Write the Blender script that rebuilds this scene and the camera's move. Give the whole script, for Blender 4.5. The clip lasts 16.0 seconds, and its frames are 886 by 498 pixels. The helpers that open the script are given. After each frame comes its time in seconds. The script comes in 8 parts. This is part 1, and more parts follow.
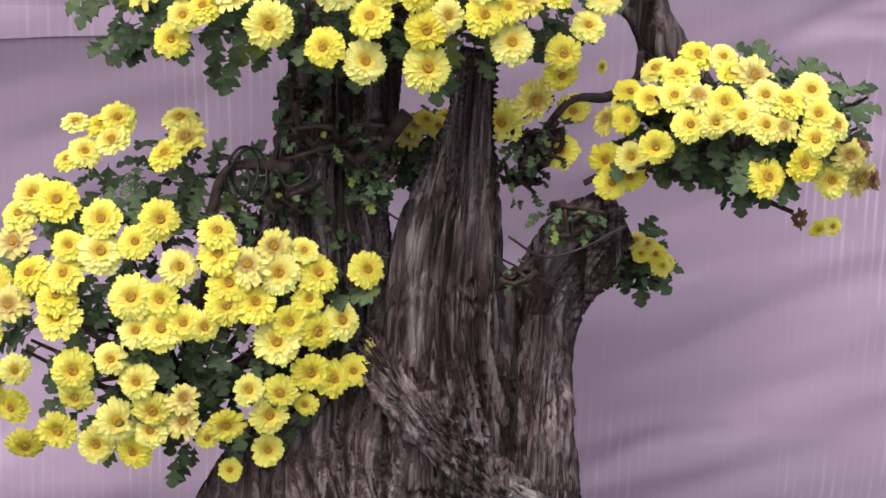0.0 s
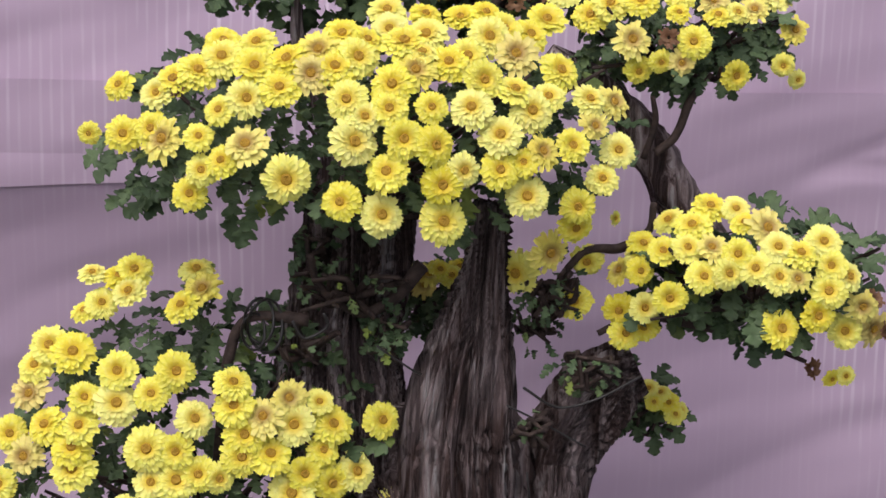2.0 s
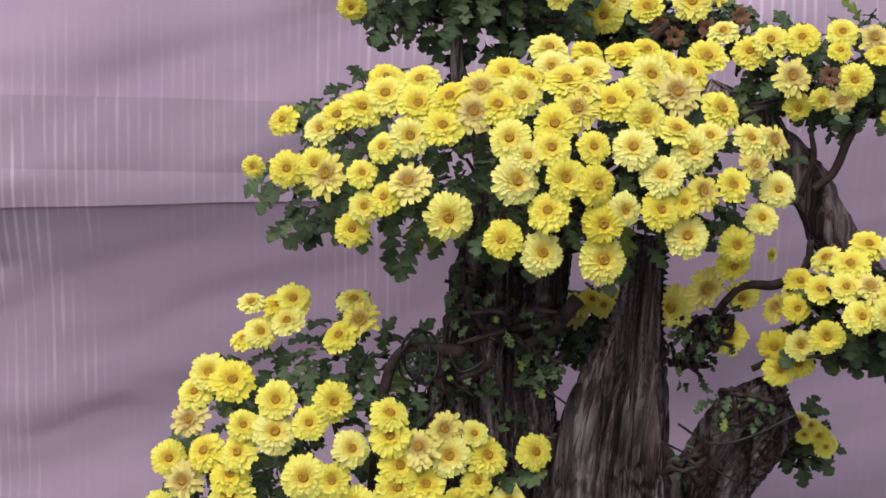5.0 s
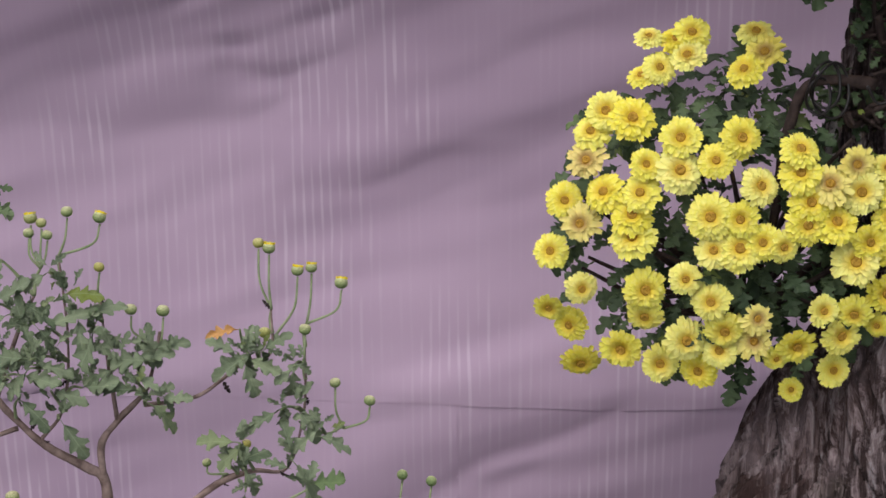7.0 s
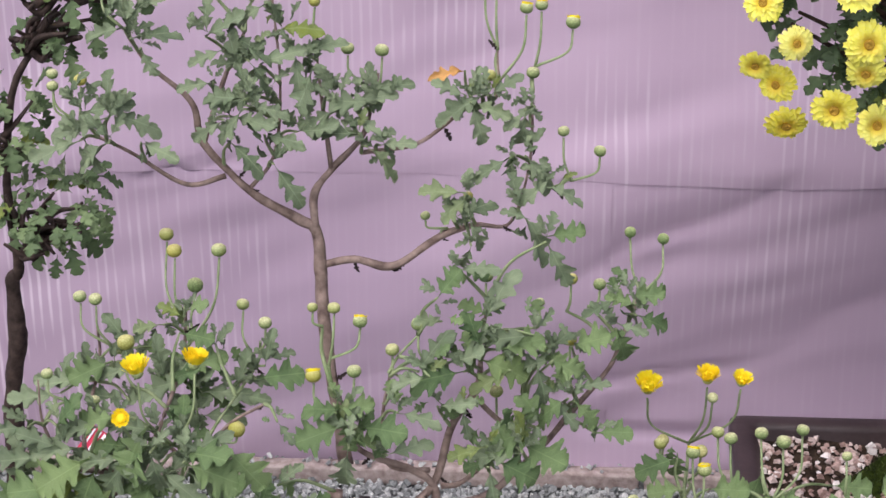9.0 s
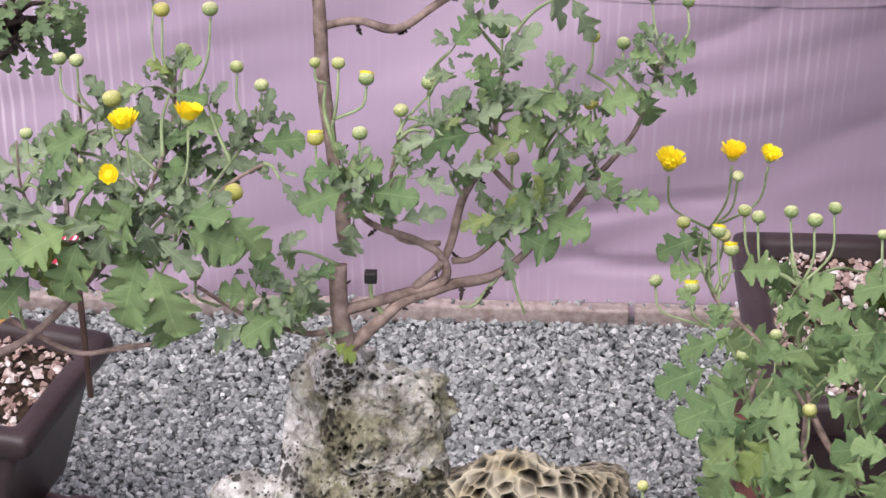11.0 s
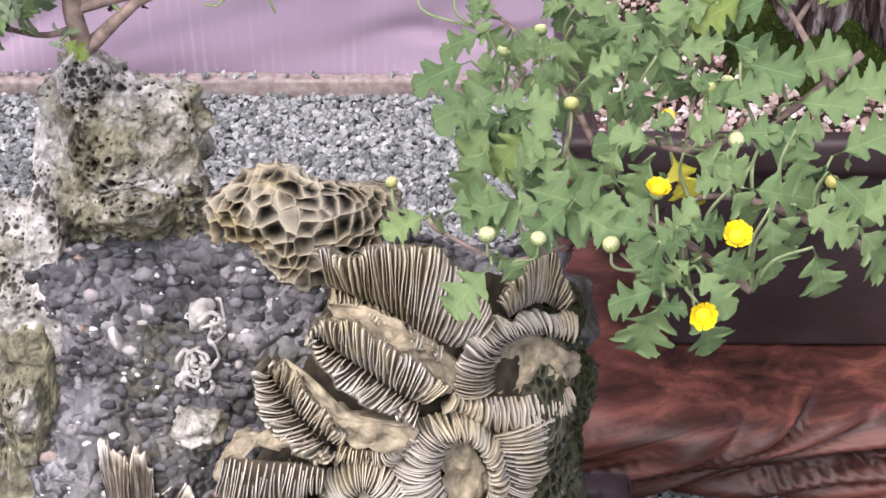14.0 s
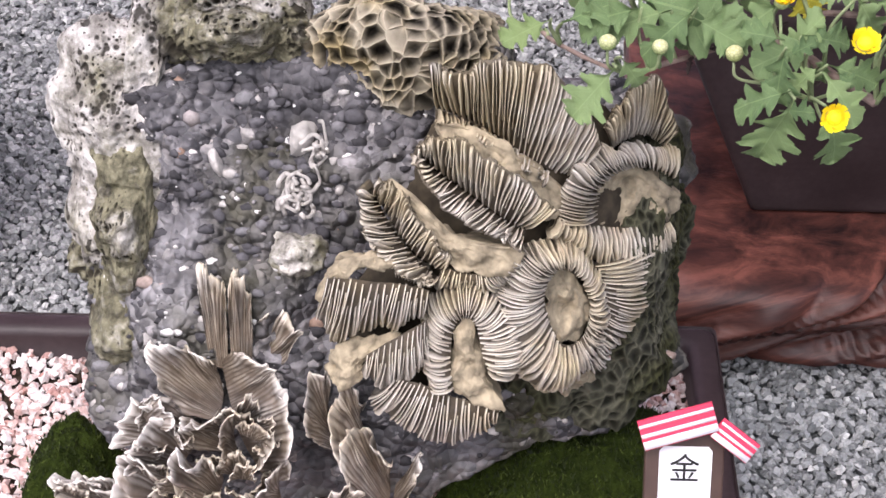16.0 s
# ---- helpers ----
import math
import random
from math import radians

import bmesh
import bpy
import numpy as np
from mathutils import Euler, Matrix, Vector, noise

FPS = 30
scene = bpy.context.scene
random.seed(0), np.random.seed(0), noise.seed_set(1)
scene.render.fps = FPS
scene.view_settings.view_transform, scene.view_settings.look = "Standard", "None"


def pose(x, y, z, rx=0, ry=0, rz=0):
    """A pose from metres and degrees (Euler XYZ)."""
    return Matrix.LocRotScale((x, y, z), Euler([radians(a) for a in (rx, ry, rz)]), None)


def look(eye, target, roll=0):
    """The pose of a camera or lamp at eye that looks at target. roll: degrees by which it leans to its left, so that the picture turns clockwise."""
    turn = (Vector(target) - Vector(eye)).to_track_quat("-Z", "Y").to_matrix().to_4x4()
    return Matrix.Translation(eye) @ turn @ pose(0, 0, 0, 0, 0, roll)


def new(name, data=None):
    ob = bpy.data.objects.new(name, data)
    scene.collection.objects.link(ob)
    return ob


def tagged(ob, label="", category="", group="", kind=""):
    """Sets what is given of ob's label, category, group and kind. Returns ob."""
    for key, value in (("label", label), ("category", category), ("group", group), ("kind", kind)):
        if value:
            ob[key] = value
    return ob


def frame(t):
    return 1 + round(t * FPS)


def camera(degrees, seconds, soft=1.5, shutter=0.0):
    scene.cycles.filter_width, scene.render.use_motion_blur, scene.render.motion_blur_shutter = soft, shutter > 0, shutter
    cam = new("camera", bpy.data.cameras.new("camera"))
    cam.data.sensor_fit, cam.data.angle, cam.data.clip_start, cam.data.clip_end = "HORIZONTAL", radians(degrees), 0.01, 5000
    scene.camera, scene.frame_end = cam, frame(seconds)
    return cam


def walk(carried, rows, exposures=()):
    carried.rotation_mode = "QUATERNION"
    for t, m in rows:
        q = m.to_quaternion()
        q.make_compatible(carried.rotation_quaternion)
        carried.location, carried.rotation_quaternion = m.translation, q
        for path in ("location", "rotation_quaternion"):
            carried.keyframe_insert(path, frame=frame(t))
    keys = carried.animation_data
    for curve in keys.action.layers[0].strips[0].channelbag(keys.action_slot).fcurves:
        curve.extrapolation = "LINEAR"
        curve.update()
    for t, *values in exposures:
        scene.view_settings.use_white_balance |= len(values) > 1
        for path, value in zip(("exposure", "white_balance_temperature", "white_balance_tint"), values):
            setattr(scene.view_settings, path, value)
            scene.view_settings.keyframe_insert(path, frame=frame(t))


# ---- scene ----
cam = camera(25.2, 16.0, soft=1.55)
PATH = [
    (0, (0.624, -0.233, 1.158), (0.771, 1.656, 0.516), 1.9),
    (0.5, (0.619, -0.236, 1.16), (0.77, 1.664, 0.552), 1.8),
    (1, (0.618, -0.236, 1.165), (0.768, 1.673, 0.587), 1.8),
    (1.5, (0.617, -0.234, 1.171), (0.763, 1.683, 0.62), 1.8),
    (2, (0.613, -0.233, 1.175), (0.759, 1.693, 0.656), 1.8),
    (2.5, (0.611, -0.232, 1.18), (0.753, 1.702, 0.69), 1.7),
    (3, (0.606, -0.23, 1.186), (0.746, 1.711, 0.724), 1.8),
    (3.2, (0.602, -0.232, 1.186), (0.744, 1.713, 0.74), 1.7),
    (5.5, (0.561, -0.227, 1.216), (0.535, 1.678, 0.607), 0.4),
    (6, (0.527, -0.197, 1.215), (0.447, 1.682, 0.535), -1.2),
    (6.5, (0.465, -0.203, 1.209), (0.37, 1.662, 0.492), -0.9),
    (7, (0.406, -0.194, 1.178), (0.297, 1.65, 0.411), -0.9),
    (7.5, (0.361, -0.179, 1.147), (0.236, 1.629, 0.301), -1.0),
    (8, (0.335, -0.168, 1.127), (0.188, 1.618, 0.239), -1.2),
    (8.2, (0.326, -0.163, 1.125), (0.174, 1.617, 0.226), -1.1),
    (10.3, (0.254, -0.11, 1.044), (0.154, 1.63, 0.063), -0.2),
    (10.5, (0.253, -0.109, 1.032), (0.156, 1.627, 0.042), -0.2),
    (11, (0.258, -0.108, 1.009), (0.17, 1.611, -0.01), -0.1),
    (11.5, (0.272, -0.104, 0.993), (0.204, 1.594, -0.061), 0.1),
    (12, (0.292, -0.102, 0.977), (0.255, 1.582, -0.102), 0.4),
    (12.5, (0.316, -0.097, 0.962), (0.303, 1.573, -0.138), 0.6),
    (13, (0.338, -0.097, 0.947), (0.34, 1.563, -0.168), 0.6),
    (13.5, (0.341, -0.1, 0.933), (0.353, 1.552, -0.195), 0.5),
    (14, (0.342, -0.101, 0.92), (0.328, 1.54, -0.224), -0.0),
    (14.5, (0.332, -0.103, 0.905), (0.311, 1.53, -0.249), 0.0),
    (15, (0.313, -0.111, 0.885), (0.303, 1.52, -0.271), 0.4),
    (15.5, (0.305, -0.118, 0.877), (0.286, 1.5, -0.298), 0.5),
    (16, (0.297, -0.128, 0.864), (0.273, 1.483, -0.321), 0.7),
]
EXPOSURES = [(0, 0.20, 6250, 14), (1.5, 0.02, 6250, 14), (3, -0.20, 6200, 14), (5.5, -0.26, 6250, 14), (7, -0.26, 6250, 14), (8, 0.04, 6200, 13), (10.3, 0.35, 6200, 13), (11, 0.53, 6200, 14), (12.5, 0.72, 6150, 15), (14.5, 0.78, 6150, 16), (16, 0.72, 6200, 17)]
walk(cam, [(t, look(eye, aim, roll)) for t, eye, aim, roll in PATH], EXPOSURES)

# ---- light ----
SUN_ELEV, SUN_TURN = 58.0, 205.0
world = bpy.data.worlds.new("world")
scene.world = world
world.use_nodes = True
wn, wl = world.node_tree.nodes, world.node_tree.links
wn.clear()
sky = wn.new("ShaderNodeTexSky")
sky.sky_type, sky.sun_disc = "NISHITA", False
sky.sun_elevation, sky.sun_rotation = radians(SUN_ELEV), radians(SUN_TURN)
sky.air_density, sky.dust_density, sky.ozone_density = 1.0, 6.0, 1.0
soft_sky = wn.new("ShaderNodeHueSaturation")
soft_sky.inputs["Saturation"].default_value = 0.55
backing = wn.new("ShaderNodeBackground")
backing.inputs["Strength"].default_value = 0.15
world_out = wn.new("ShaderNodeOutputWorld")
wl.new(sky.outputs["Color"], soft_sky.inputs["Color"])
wl.new(soft_sky.outputs["Color"], backing.inputs["Color"])
wl.new(backing.outputs[0], world_out.inputs[0])
sun = new("sun", bpy.data.lights.new("sun", "SUN"))
sun.data.energy, sun.data.angle, sun.data.color = 0.95, radians(75), (1.0, 0.98, 0.96)
sun.matrix_world = look((-0.5, -1.0, 3.9), (0.4, 1.0, 0.4))

# ---- materials ----
def material(name, rough=0.7, metal=0.0, spec=0.4):
    m = bpy.data.materials.new(name)
    m.use_nodes = True
    bsdf = m.node_tree.nodes["Principled BSDF"]
    bsdf.inputs["Roughness"].default_value = rough
    bsdf.inputs["Metallic"].default_value = metal
    bsdf.inputs["Specular IOR Level"].default_value = spec
    return m, m.node_tree.nodes, m.node_tree.links, bsdf


def coords(n, l, scale=(1, 1, 1), kind="Object"):
    tc = n.new("ShaderNodeTexCoord")
    mp = n.new("ShaderNodeMapping")
    mp.inputs["Scale"].default_value = scale
    l.new(tc.outputs[kind], mp.inputs["Vector"])
    return mp.outputs["Vector"]


def noise_tex(n, l, vec, scale, detail=4, rough=0.55, distort=0.0):
    t = n.new("ShaderNodeTexNoise")
    t.inputs["Scale"].default_value = scale
    t.inputs["Detail"].default_value = detail
    t.inputs["Roughness"].default_value = rough
    t.inputs["Distortion"].default_value = distort
    l.new(vec, t.inputs["Vector"])
    return t.outputs["Fac"]


def cell_tex(n, l, vec, scale, feature="F1", out="Distance"):
    t = n.new("ShaderNodeTexVoronoi")
    t.feature = feature
    t.inputs["Scale"].default_value = scale
    l.new(vec, t.inputs["Vector"])
    return t.outputs[out]


def ramp(n, l, fac, stops):
    r = n.new("ShaderNodeValToRGB")
    e = r.color_ramp.elements
    while len(e) < len(stops):
        e.new(0.5)
    for k, (at, c) in enumerate(stops):
        e[k].position, e[k].color = at, (*c, 1)
    l.new(fac, r.inputs["Fac"])
    return r.outputs["Color"]


def mixed(n, l, fac, a, b, how="MIX"):
    m = n.new("ShaderNodeMix")
    m.data_type, m.blend_type = "RGBA", how
    if isinstance(fac, float):
        m.inputs[0].default_value = fac
    else:
        l.new(fac, m.inputs[0])
    for sock, v in ((m.inputs[6], a), (m.inputs[7], b)):
        if isinstance(v, tuple):
            sock.default_value = (*v, 1)
        else:
            l.new(v, sock)
    return m.outputs[2]


def bumped(n, l, bsdf, height, strength=0.4, dist=0.002):
    b = n.new("ShaderNodeBump")
    b.inputs["Strength"].default_value = strength
    b.inputs["Distance"].default_value = dist
    l.new(height, b.inputs["Height"])
    l.new(b.outputs["Normal"], bsdf.inputs["Normal"])


def chance(n):
    return n.new("ShaderNodeObjectInfo").outputs["Random"]


def island(n):
    return n.new("ShaderNodeNewGeometry").outputs["Random Per Island"]


def mat_cloth():
    m, n, l, b = material("mauve_cloth", 0.75, spec=0.2)
    v = coords(n, l)
    big = noise_tex(n, l, v, 2.5, 3)
    col = ramp(n, l, big, [(0.3, (0.41, 0.305, 0.405)), (0.7, (0.52, 0.395, 0.505))])
    # Pale streaks: light coming through the weave, painted on in patches.
    wave = n.new("ShaderNodeTexWave")
    wave.bands_direction, wave.wave_profile = "X", "SIN"
    wave.inputs["Scale"].default_value = 34.0
    wave.inputs["Distortion"].default_value = 5.0
    wave.inputs["Detail"].default_value = 1.0
    wave.inputs["Detail Scale"].default_value = 0.35
    l.new(coords(n, l, (1, 1, 0.02)), wave.inputs["Vector"])
    which = noise_tex(n, l, coords(n, l, (60, 1, 13)), 1.0, 2, 0.6)
    both = n.new("ShaderNodeMath")
    both.operation = "MULTIPLY"
    l.new(wave.outputs["Fac"], both.inputs[0])
    l.new(which, both.inputs[1])
    streak = both.outputs[0]
    patch = noise_tex(n, l, coords(n, l, (2.6, 1, 1.7)), 1.6, 2, 0.5)
    s = n.new("ShaderNodeMapRange")
    s.inputs[1].default_value, s.inputs[2].default_value = 0.36, 0.62
    l.new(streak, s.inputs[0])
    p = n.new("ShaderNodeMapRange")
    p.inputs[1].default_value, p.inputs[2].default_value = 0.47, 0.64
    p.inputs[3].default_value = 0.06
    l.new(patch, p.inputs[0])
    k = n.new("ShaderNodeMath")
    k.operation = "MULTIPLY"
    l.new(s.outputs[0], k.inputs[0])
    l.new(p.outputs[0], k.inputs[1])
    k2 = n.new("ShaderNodeMath")
    k2.operation = "MULTIPLY"
    k2.inputs[1].default_value = 0.5
    l.new(k.outputs[0], k2.inputs[0])
    col = mixed(n, l, k2.outputs[0], col, (0.82, 0.72, 0.80))
    l.new(col, b.inputs["Base Color"])
    weave = noise_tex(n, l, coords(n, l, (900, 900, 260)), 1.0, 2)
    bumped(n, l, b, weave, 0.08, 0.0005)
    return m


def mat_gravel(name, stops):
    m, n, l, b = material(name, 0.8, spec=0.3)
    v = coords(n, l)
    col = ramp(n, l, island(n), stops)
    fine = noise_tex(n, l, v, 420, 3)
    col = mixed(n, l, 0.35, col, ramp(n, l, fine, [(0.3, (0.25, 0.25, 0.25)), (0.7, (0.9, 0.9, 0.9))]), "OVERLAY")
    l.new(col, b.inputs["Base Color"])
    bumped(n, l, b, fine, 0.3, 0.0008)
    return m


def mat_soil(name, a, c):
    m, n, l, b = material(name, 0.95, spec=0.1)
    v = coords(n, l)
    f = noise_tex(n, l, v, 160, 5)
    l.new(ramp(n, l, f, [(0.35, a), (0.65, c)]), b.inputs["Base Color"])
    bumped(n, l, b, f, 0.8, 0.004)
    return m


def mat_bark(name="shaggy_bark", pale=1.0):
    m, n, l, b = material(name, 0.82, spec=0.25)
    wob = noise_tex(n, l, coords(n, l), 6, 2)
    v = coords(n, l, (1, 1, 0.05))
    a = noise_tex(n, l, v, 95, 6, 0.7, 0.9)
    c = noise_tex(n, l, coords(n, l, (1, 1, 0.3)), 16, 4, 0.6, 0.6)
    lit = tuple(pale * q for q in (0.27, 0.215, 0.215))
    col = ramp(n, l, a, [(0.36, (0.006, 0.004, 0.004)), (0.47, (0.050 * pale, 0.033 * pale, 0.032 * pale)), (0.58, lit), (0.72, tuple(min(0.7, 2.4 * q) for q in lit))])
    red = ramp(n, l, c, [(0.38, (0.016, 0.006, 0.005)), (0.50, (0.055, 0.028, 0.022)), (0.66, (0.19 * pale, 0.15 * pale, 0.155 * pale))])
    col = mixed(n, l, ramp(n, l, wob, [(0.35, (0.12, 0.12, 0.12)), (0.65, (0.60, 0.60, 0.60))]), col, red)
    damp = noise_tex(n, l, coords(n, l), 9, 4, 0.6)
    green = ramp(n, l, damp, [(0.60, (0, 0, 0)), (0.75, (0.5, 0.5, 0.5))])
    col = mixed(n, l, green, col, (0.055, 0.060, 0.022))
    l.new(col, b.inputs["Base Color"])
    bumped(n, l, b, a, 1.0, 0.008)
    return m


def mat_twig(name, a, c):
    m, n, l, b = material(name, 0.75, spec=0.25)
    f = noise_tex(n, l, coords(n, l), 130, 4)
    l.new(ramp(n, l, f, [(0.3, a), (0.7, c)]), b.inputs["Base Color"])
    bumped(n, l, b, f, 0.5, 0.0015)
    return m


def mat_petal(name, stops, tip, heart=None):
    m, n, l, b = material(name, 0.55, spec=0.25)
    col = ramp(n, l, chance(n), stops)
    f = noise_tex(n, l, coords(n, l), 5, 3)
    col = mixed(n, l, ramp(n, l, f, [(0.45, (0, 0, 0)), (0.75, (0.35, 0.35, 0.35))]), col, tip)
    if heart:
        # petals are a deeper yellow towards the flower's heart
        tc = n.new("ShaderNodeTexCoord")
        flat = n.new("ShaderNodeVectorMath")
        flat.operation = "MULTIPLY"
        flat.inputs[1].default_value = (1, 1, 0)
        far = n.new("ShaderNodeVectorMath")
        far.operation = "LENGTH"
        l.new(tc.outputs["Object"], flat.inputs[0])
        l.new(flat.outputs[0], far.inputs[0])
        col = mixed(n, l, ramp(n, l, far.outputs["Value"], [(0.22, (0.9, 0.9, 0.9)), (0.62, (0, 0, 0))]), col, heart)
    l.new(col, b.inputs["Base Color"])
    b.inputs["Subsurface Weight"].default_value = 0.12
    b.inputs["Subsurface Radius"].default_value = (0.004, 0.003, 0.001)
    return m


def mat_leaf(name, dark, light, island_mix=False):
    m, n, l, b = material(name, 0.6, spec=0.3)
    v = coords(n, l)
    col = ramp(n, l, island(n) if island_mix else chance(n), [(0.0, dark), (0.93, light), (1.0, (0.16, 0.20, 0.03))])
    f = noise_tex(n, l, v, 110, 4)
    col = mixed(n, l, 0.4, col, ramp(n, l, f, [(0.3, (0.3, 0.3, 0.3)), (0.7, (0.75, 0.75, 0.75))]), "OVERLAY")
    high = f
    if not island_mix:
        g = noise_tex(n, l, v, 2.2, 3)
        col = mixed(n, l, ramp(n, l, g, [(0.35, (0, 0, 0)), (0.75, (0.45, 0.45, 0.45))]), col, tuple(1.25 * c for c in light))
        sep = n.new("ShaderNodeSeparateXYZ")
        l.new(v, sep.inputs[0])

        def maths(how, a, c=None):
            k = n.new("ShaderNodeMath")
            k.operation = how
            for s, w in zip(k.inputs, (a, c)):
                if w is None:
                    continue
                if isinstance(w, (int, float)):
                    s.default_value = w
                else:
                    l.new(w, s)
            return k.outputs[0]

        across = maths("ABSOLUTE", sep.outputs[0])
        rib = maths("LESS_THAN", across, 0.010)
        slant = maths("FRACT", maths("MULTIPLY", maths("SUBTRACT", sep.outputs[1], maths("MULTIPLY", across, 0.9)), 6.5))
        side = maths("LESS_THAN", slant, 0.085)
        veins = maths("MULTIPLY", maths("MAXIMUM", rib, maths("MULTIPLY", side, 0.6)), 0.17)
        col = mixed(n, l, veins, col, tuple(min(1, 1.9 * c + 0.03) for c in light))
        high = maths("SUBTRACT", f, maths("MULTIPLY", veins, 0.8))
    l.new(col, b.inputs["Base Color"])
    bumped(n, l, b, high, 0.5, 0.0012)
    b.inputs["Subsurface Weight"].default_value = 0.05
    b.inputs["Subsurface Radius"].default_value = (0.002, 0.004, 0.001)
    return m


def mat_plain(name, colour, rough=0.6, vary=0.25, scale=60, spec=0.35):
    m, n, l, b = material(name, rough, spec=spec)
    f = noise_tex(n, l, coords(n, l), scale, 4)
    lo = tuple(c * (1 - vary) for c in colour)
    hi = tuple(min(1, c * (1 + vary)) for c in colour)
    l.new(ramp(n, l, f, [(0.3, lo), (0.7, hi)]), b.inputs["Base Color"])
    bumped(n, l, b, f, 0.25, 0.001)
    return m


def mat_bud():
    m, n, l, b = material("bud_green", 0.6, spec=0.3)
    tc = n.new("ShaderNodeTexCoord")
    sep = n.new("ShaderNodeSeparateXYZ")
    l.new(tc.outputs["Object"], sep.inputs[0])
    mr = n.new("ShaderNodeMapRange")
    mr.inputs[1].default_value, mr.inputs[2].default_value = -0.9, 0.9
    l.new(sep.outputs[2], mr.inputs[0])
    low = ramp(n, l, mr.outputs[0], [(0.0, (0.15, 0.22, 0.08)), (0.45, (0.30, 0.36, 0.15)), (0.85, (0.56, 0.56, 0.31))])
    f = cell_tex(n, l, tc.outputs["Object"], 2.6, "DISTANCE_TO_EDGE")
    col = mixed(n, l, 0.5, low, ramp(n, l, f, [(0.0, (0.12, 0.12, 0.12)), (0.18, (0.6, 0.6, 0.6))]), "OVERLAY")
    col = mixed(n, l, ramp(n, l, chance(n), [(0.6, (0, 0, 0)), (0.95, (0.5, 0.5, 0.5))]), col, (0.50, 0.40, 0.04))
    l.new(col, b.inputs["Base Color"])
    return m


def mat_lacquer_wood():
    m, n, l, b = material("red_lacquered_root_wood", 0.40, spec=0.35)
    tc = n.new("ShaderNodeTexCoord")
    grain = n.new("ShaderNodeMapping")
    grain.vector_type = "TEXTURE"
    grain.inputs["Rotation"].default_value = (0, radians(-18), 0)
    grain.inputs["Scale"].default_value = (6.5, 1.0, 0.45)
    l.new(tc.outputs["Object"], grain.inputs["Vector"])
    f = noise_tex(n, l, grain.outputs["Vector"], 34, 6, 0.65, 0.5)
    col = ramp(n, l, f, [(0.34, (0.014, 0.006, 0.006)), (0.5, (0.074, 0.026, 0.020)), (0.68, (0.200, 0.072, 0.052))])
    l.new(col, b.inputs["Base Color"])
    bumped(n, l, b, f, 0.25, 0.004)
    return m


def mat_pot():
    m, n, l, b = material("brown_glazed_clay", 0.42, spec=0.35)
    v = coords(n, l)
    f = noise_tex(n, l, v, 18, 5)
    g = noise_tex(n, l, v, 240, 3)
    col = ramp(n, l, f, [(0.3, (0.026, 0.016, 0.017)), (0.7, (0.055, 0.037, 0.039))])
    l.new(mixed(n, l, 0.2, col, ramp(n, l, g, [(0.3, (0.2, 0.2, 0.2)), (0.7, (0.8, 0.8, 0.8))]), "OVERLAY"), b.inputs["Base Color"])
    bumped(n, l, b, g, 0.15, 0.0008)
    return m


def mat_moss():
    m, n, l, b = material("damp_moss", 0.95, spec=0.1)
    v = coords(n, l)
    f = noise_tex(n, l, v, 330, 4)
    g = noise_tex(n, l, v, 35, 3)
    col = mixed(n, l, g, (0.005, 0.008, 0.002), (0.042, 0.062, 0.008))
    l.new(mixed(n, l, 0.6, col, ramp(n, l, f, [(0.3, (0.1, 0.1, 0.1)), (0.7, (0.8, 0.8, 0.8))]), "OVERLAY"), b.inputs["Base Color"])
    bumped(n, l, b, f, 1.0, 0.004)
    return m


def mat_limestone(name, growth):
    m, n, l, b = material(name, 0.9, spec=0.2)
    v = coords(n, l)
    f = noise_tex(n, l, v, 75, 6, 0.7)
    big = noise_tex(n, l, v, 28, 6, 0.7)
    pit = cell_tex(n, l, v, 200)
    col = ramp(n, l, f, [(0.28, (0.13, 0.117, 0.102)), (0.45, (0.36, 0.335, 0.31)), (0.62, (0.78, 0.74, 0.715))])
    mossy = ramp(n, l, big, [(growth, (0.05, 0.05, 0.05)), (growth + 0.22, (0.85, 0.85, 0.85))])
    col = mixed(n, l, mossy, col, ramp(n, l, f, [(0.35, (0.026, 0.023, 0.011)), (0.62, (0.18, 0.165, 0.072))]))
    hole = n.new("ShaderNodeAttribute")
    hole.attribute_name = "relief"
    # Holes and pits darken with depth: dirt, and shade painted in.
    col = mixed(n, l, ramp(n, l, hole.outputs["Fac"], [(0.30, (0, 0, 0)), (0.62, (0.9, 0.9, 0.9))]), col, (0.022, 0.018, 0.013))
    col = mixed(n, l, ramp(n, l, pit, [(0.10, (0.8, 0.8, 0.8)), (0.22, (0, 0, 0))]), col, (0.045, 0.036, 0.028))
    l.new(col, b.inputs["Base Color"])
    h = n.new("ShaderNodeMath")
    h.operation = "ADD"
    l.new(f, h.inputs[0])
    l.new(pit, h.inputs[1])
    bumped(n, l, b, h.outputs[0], 0.7, 0.0022)
    return m


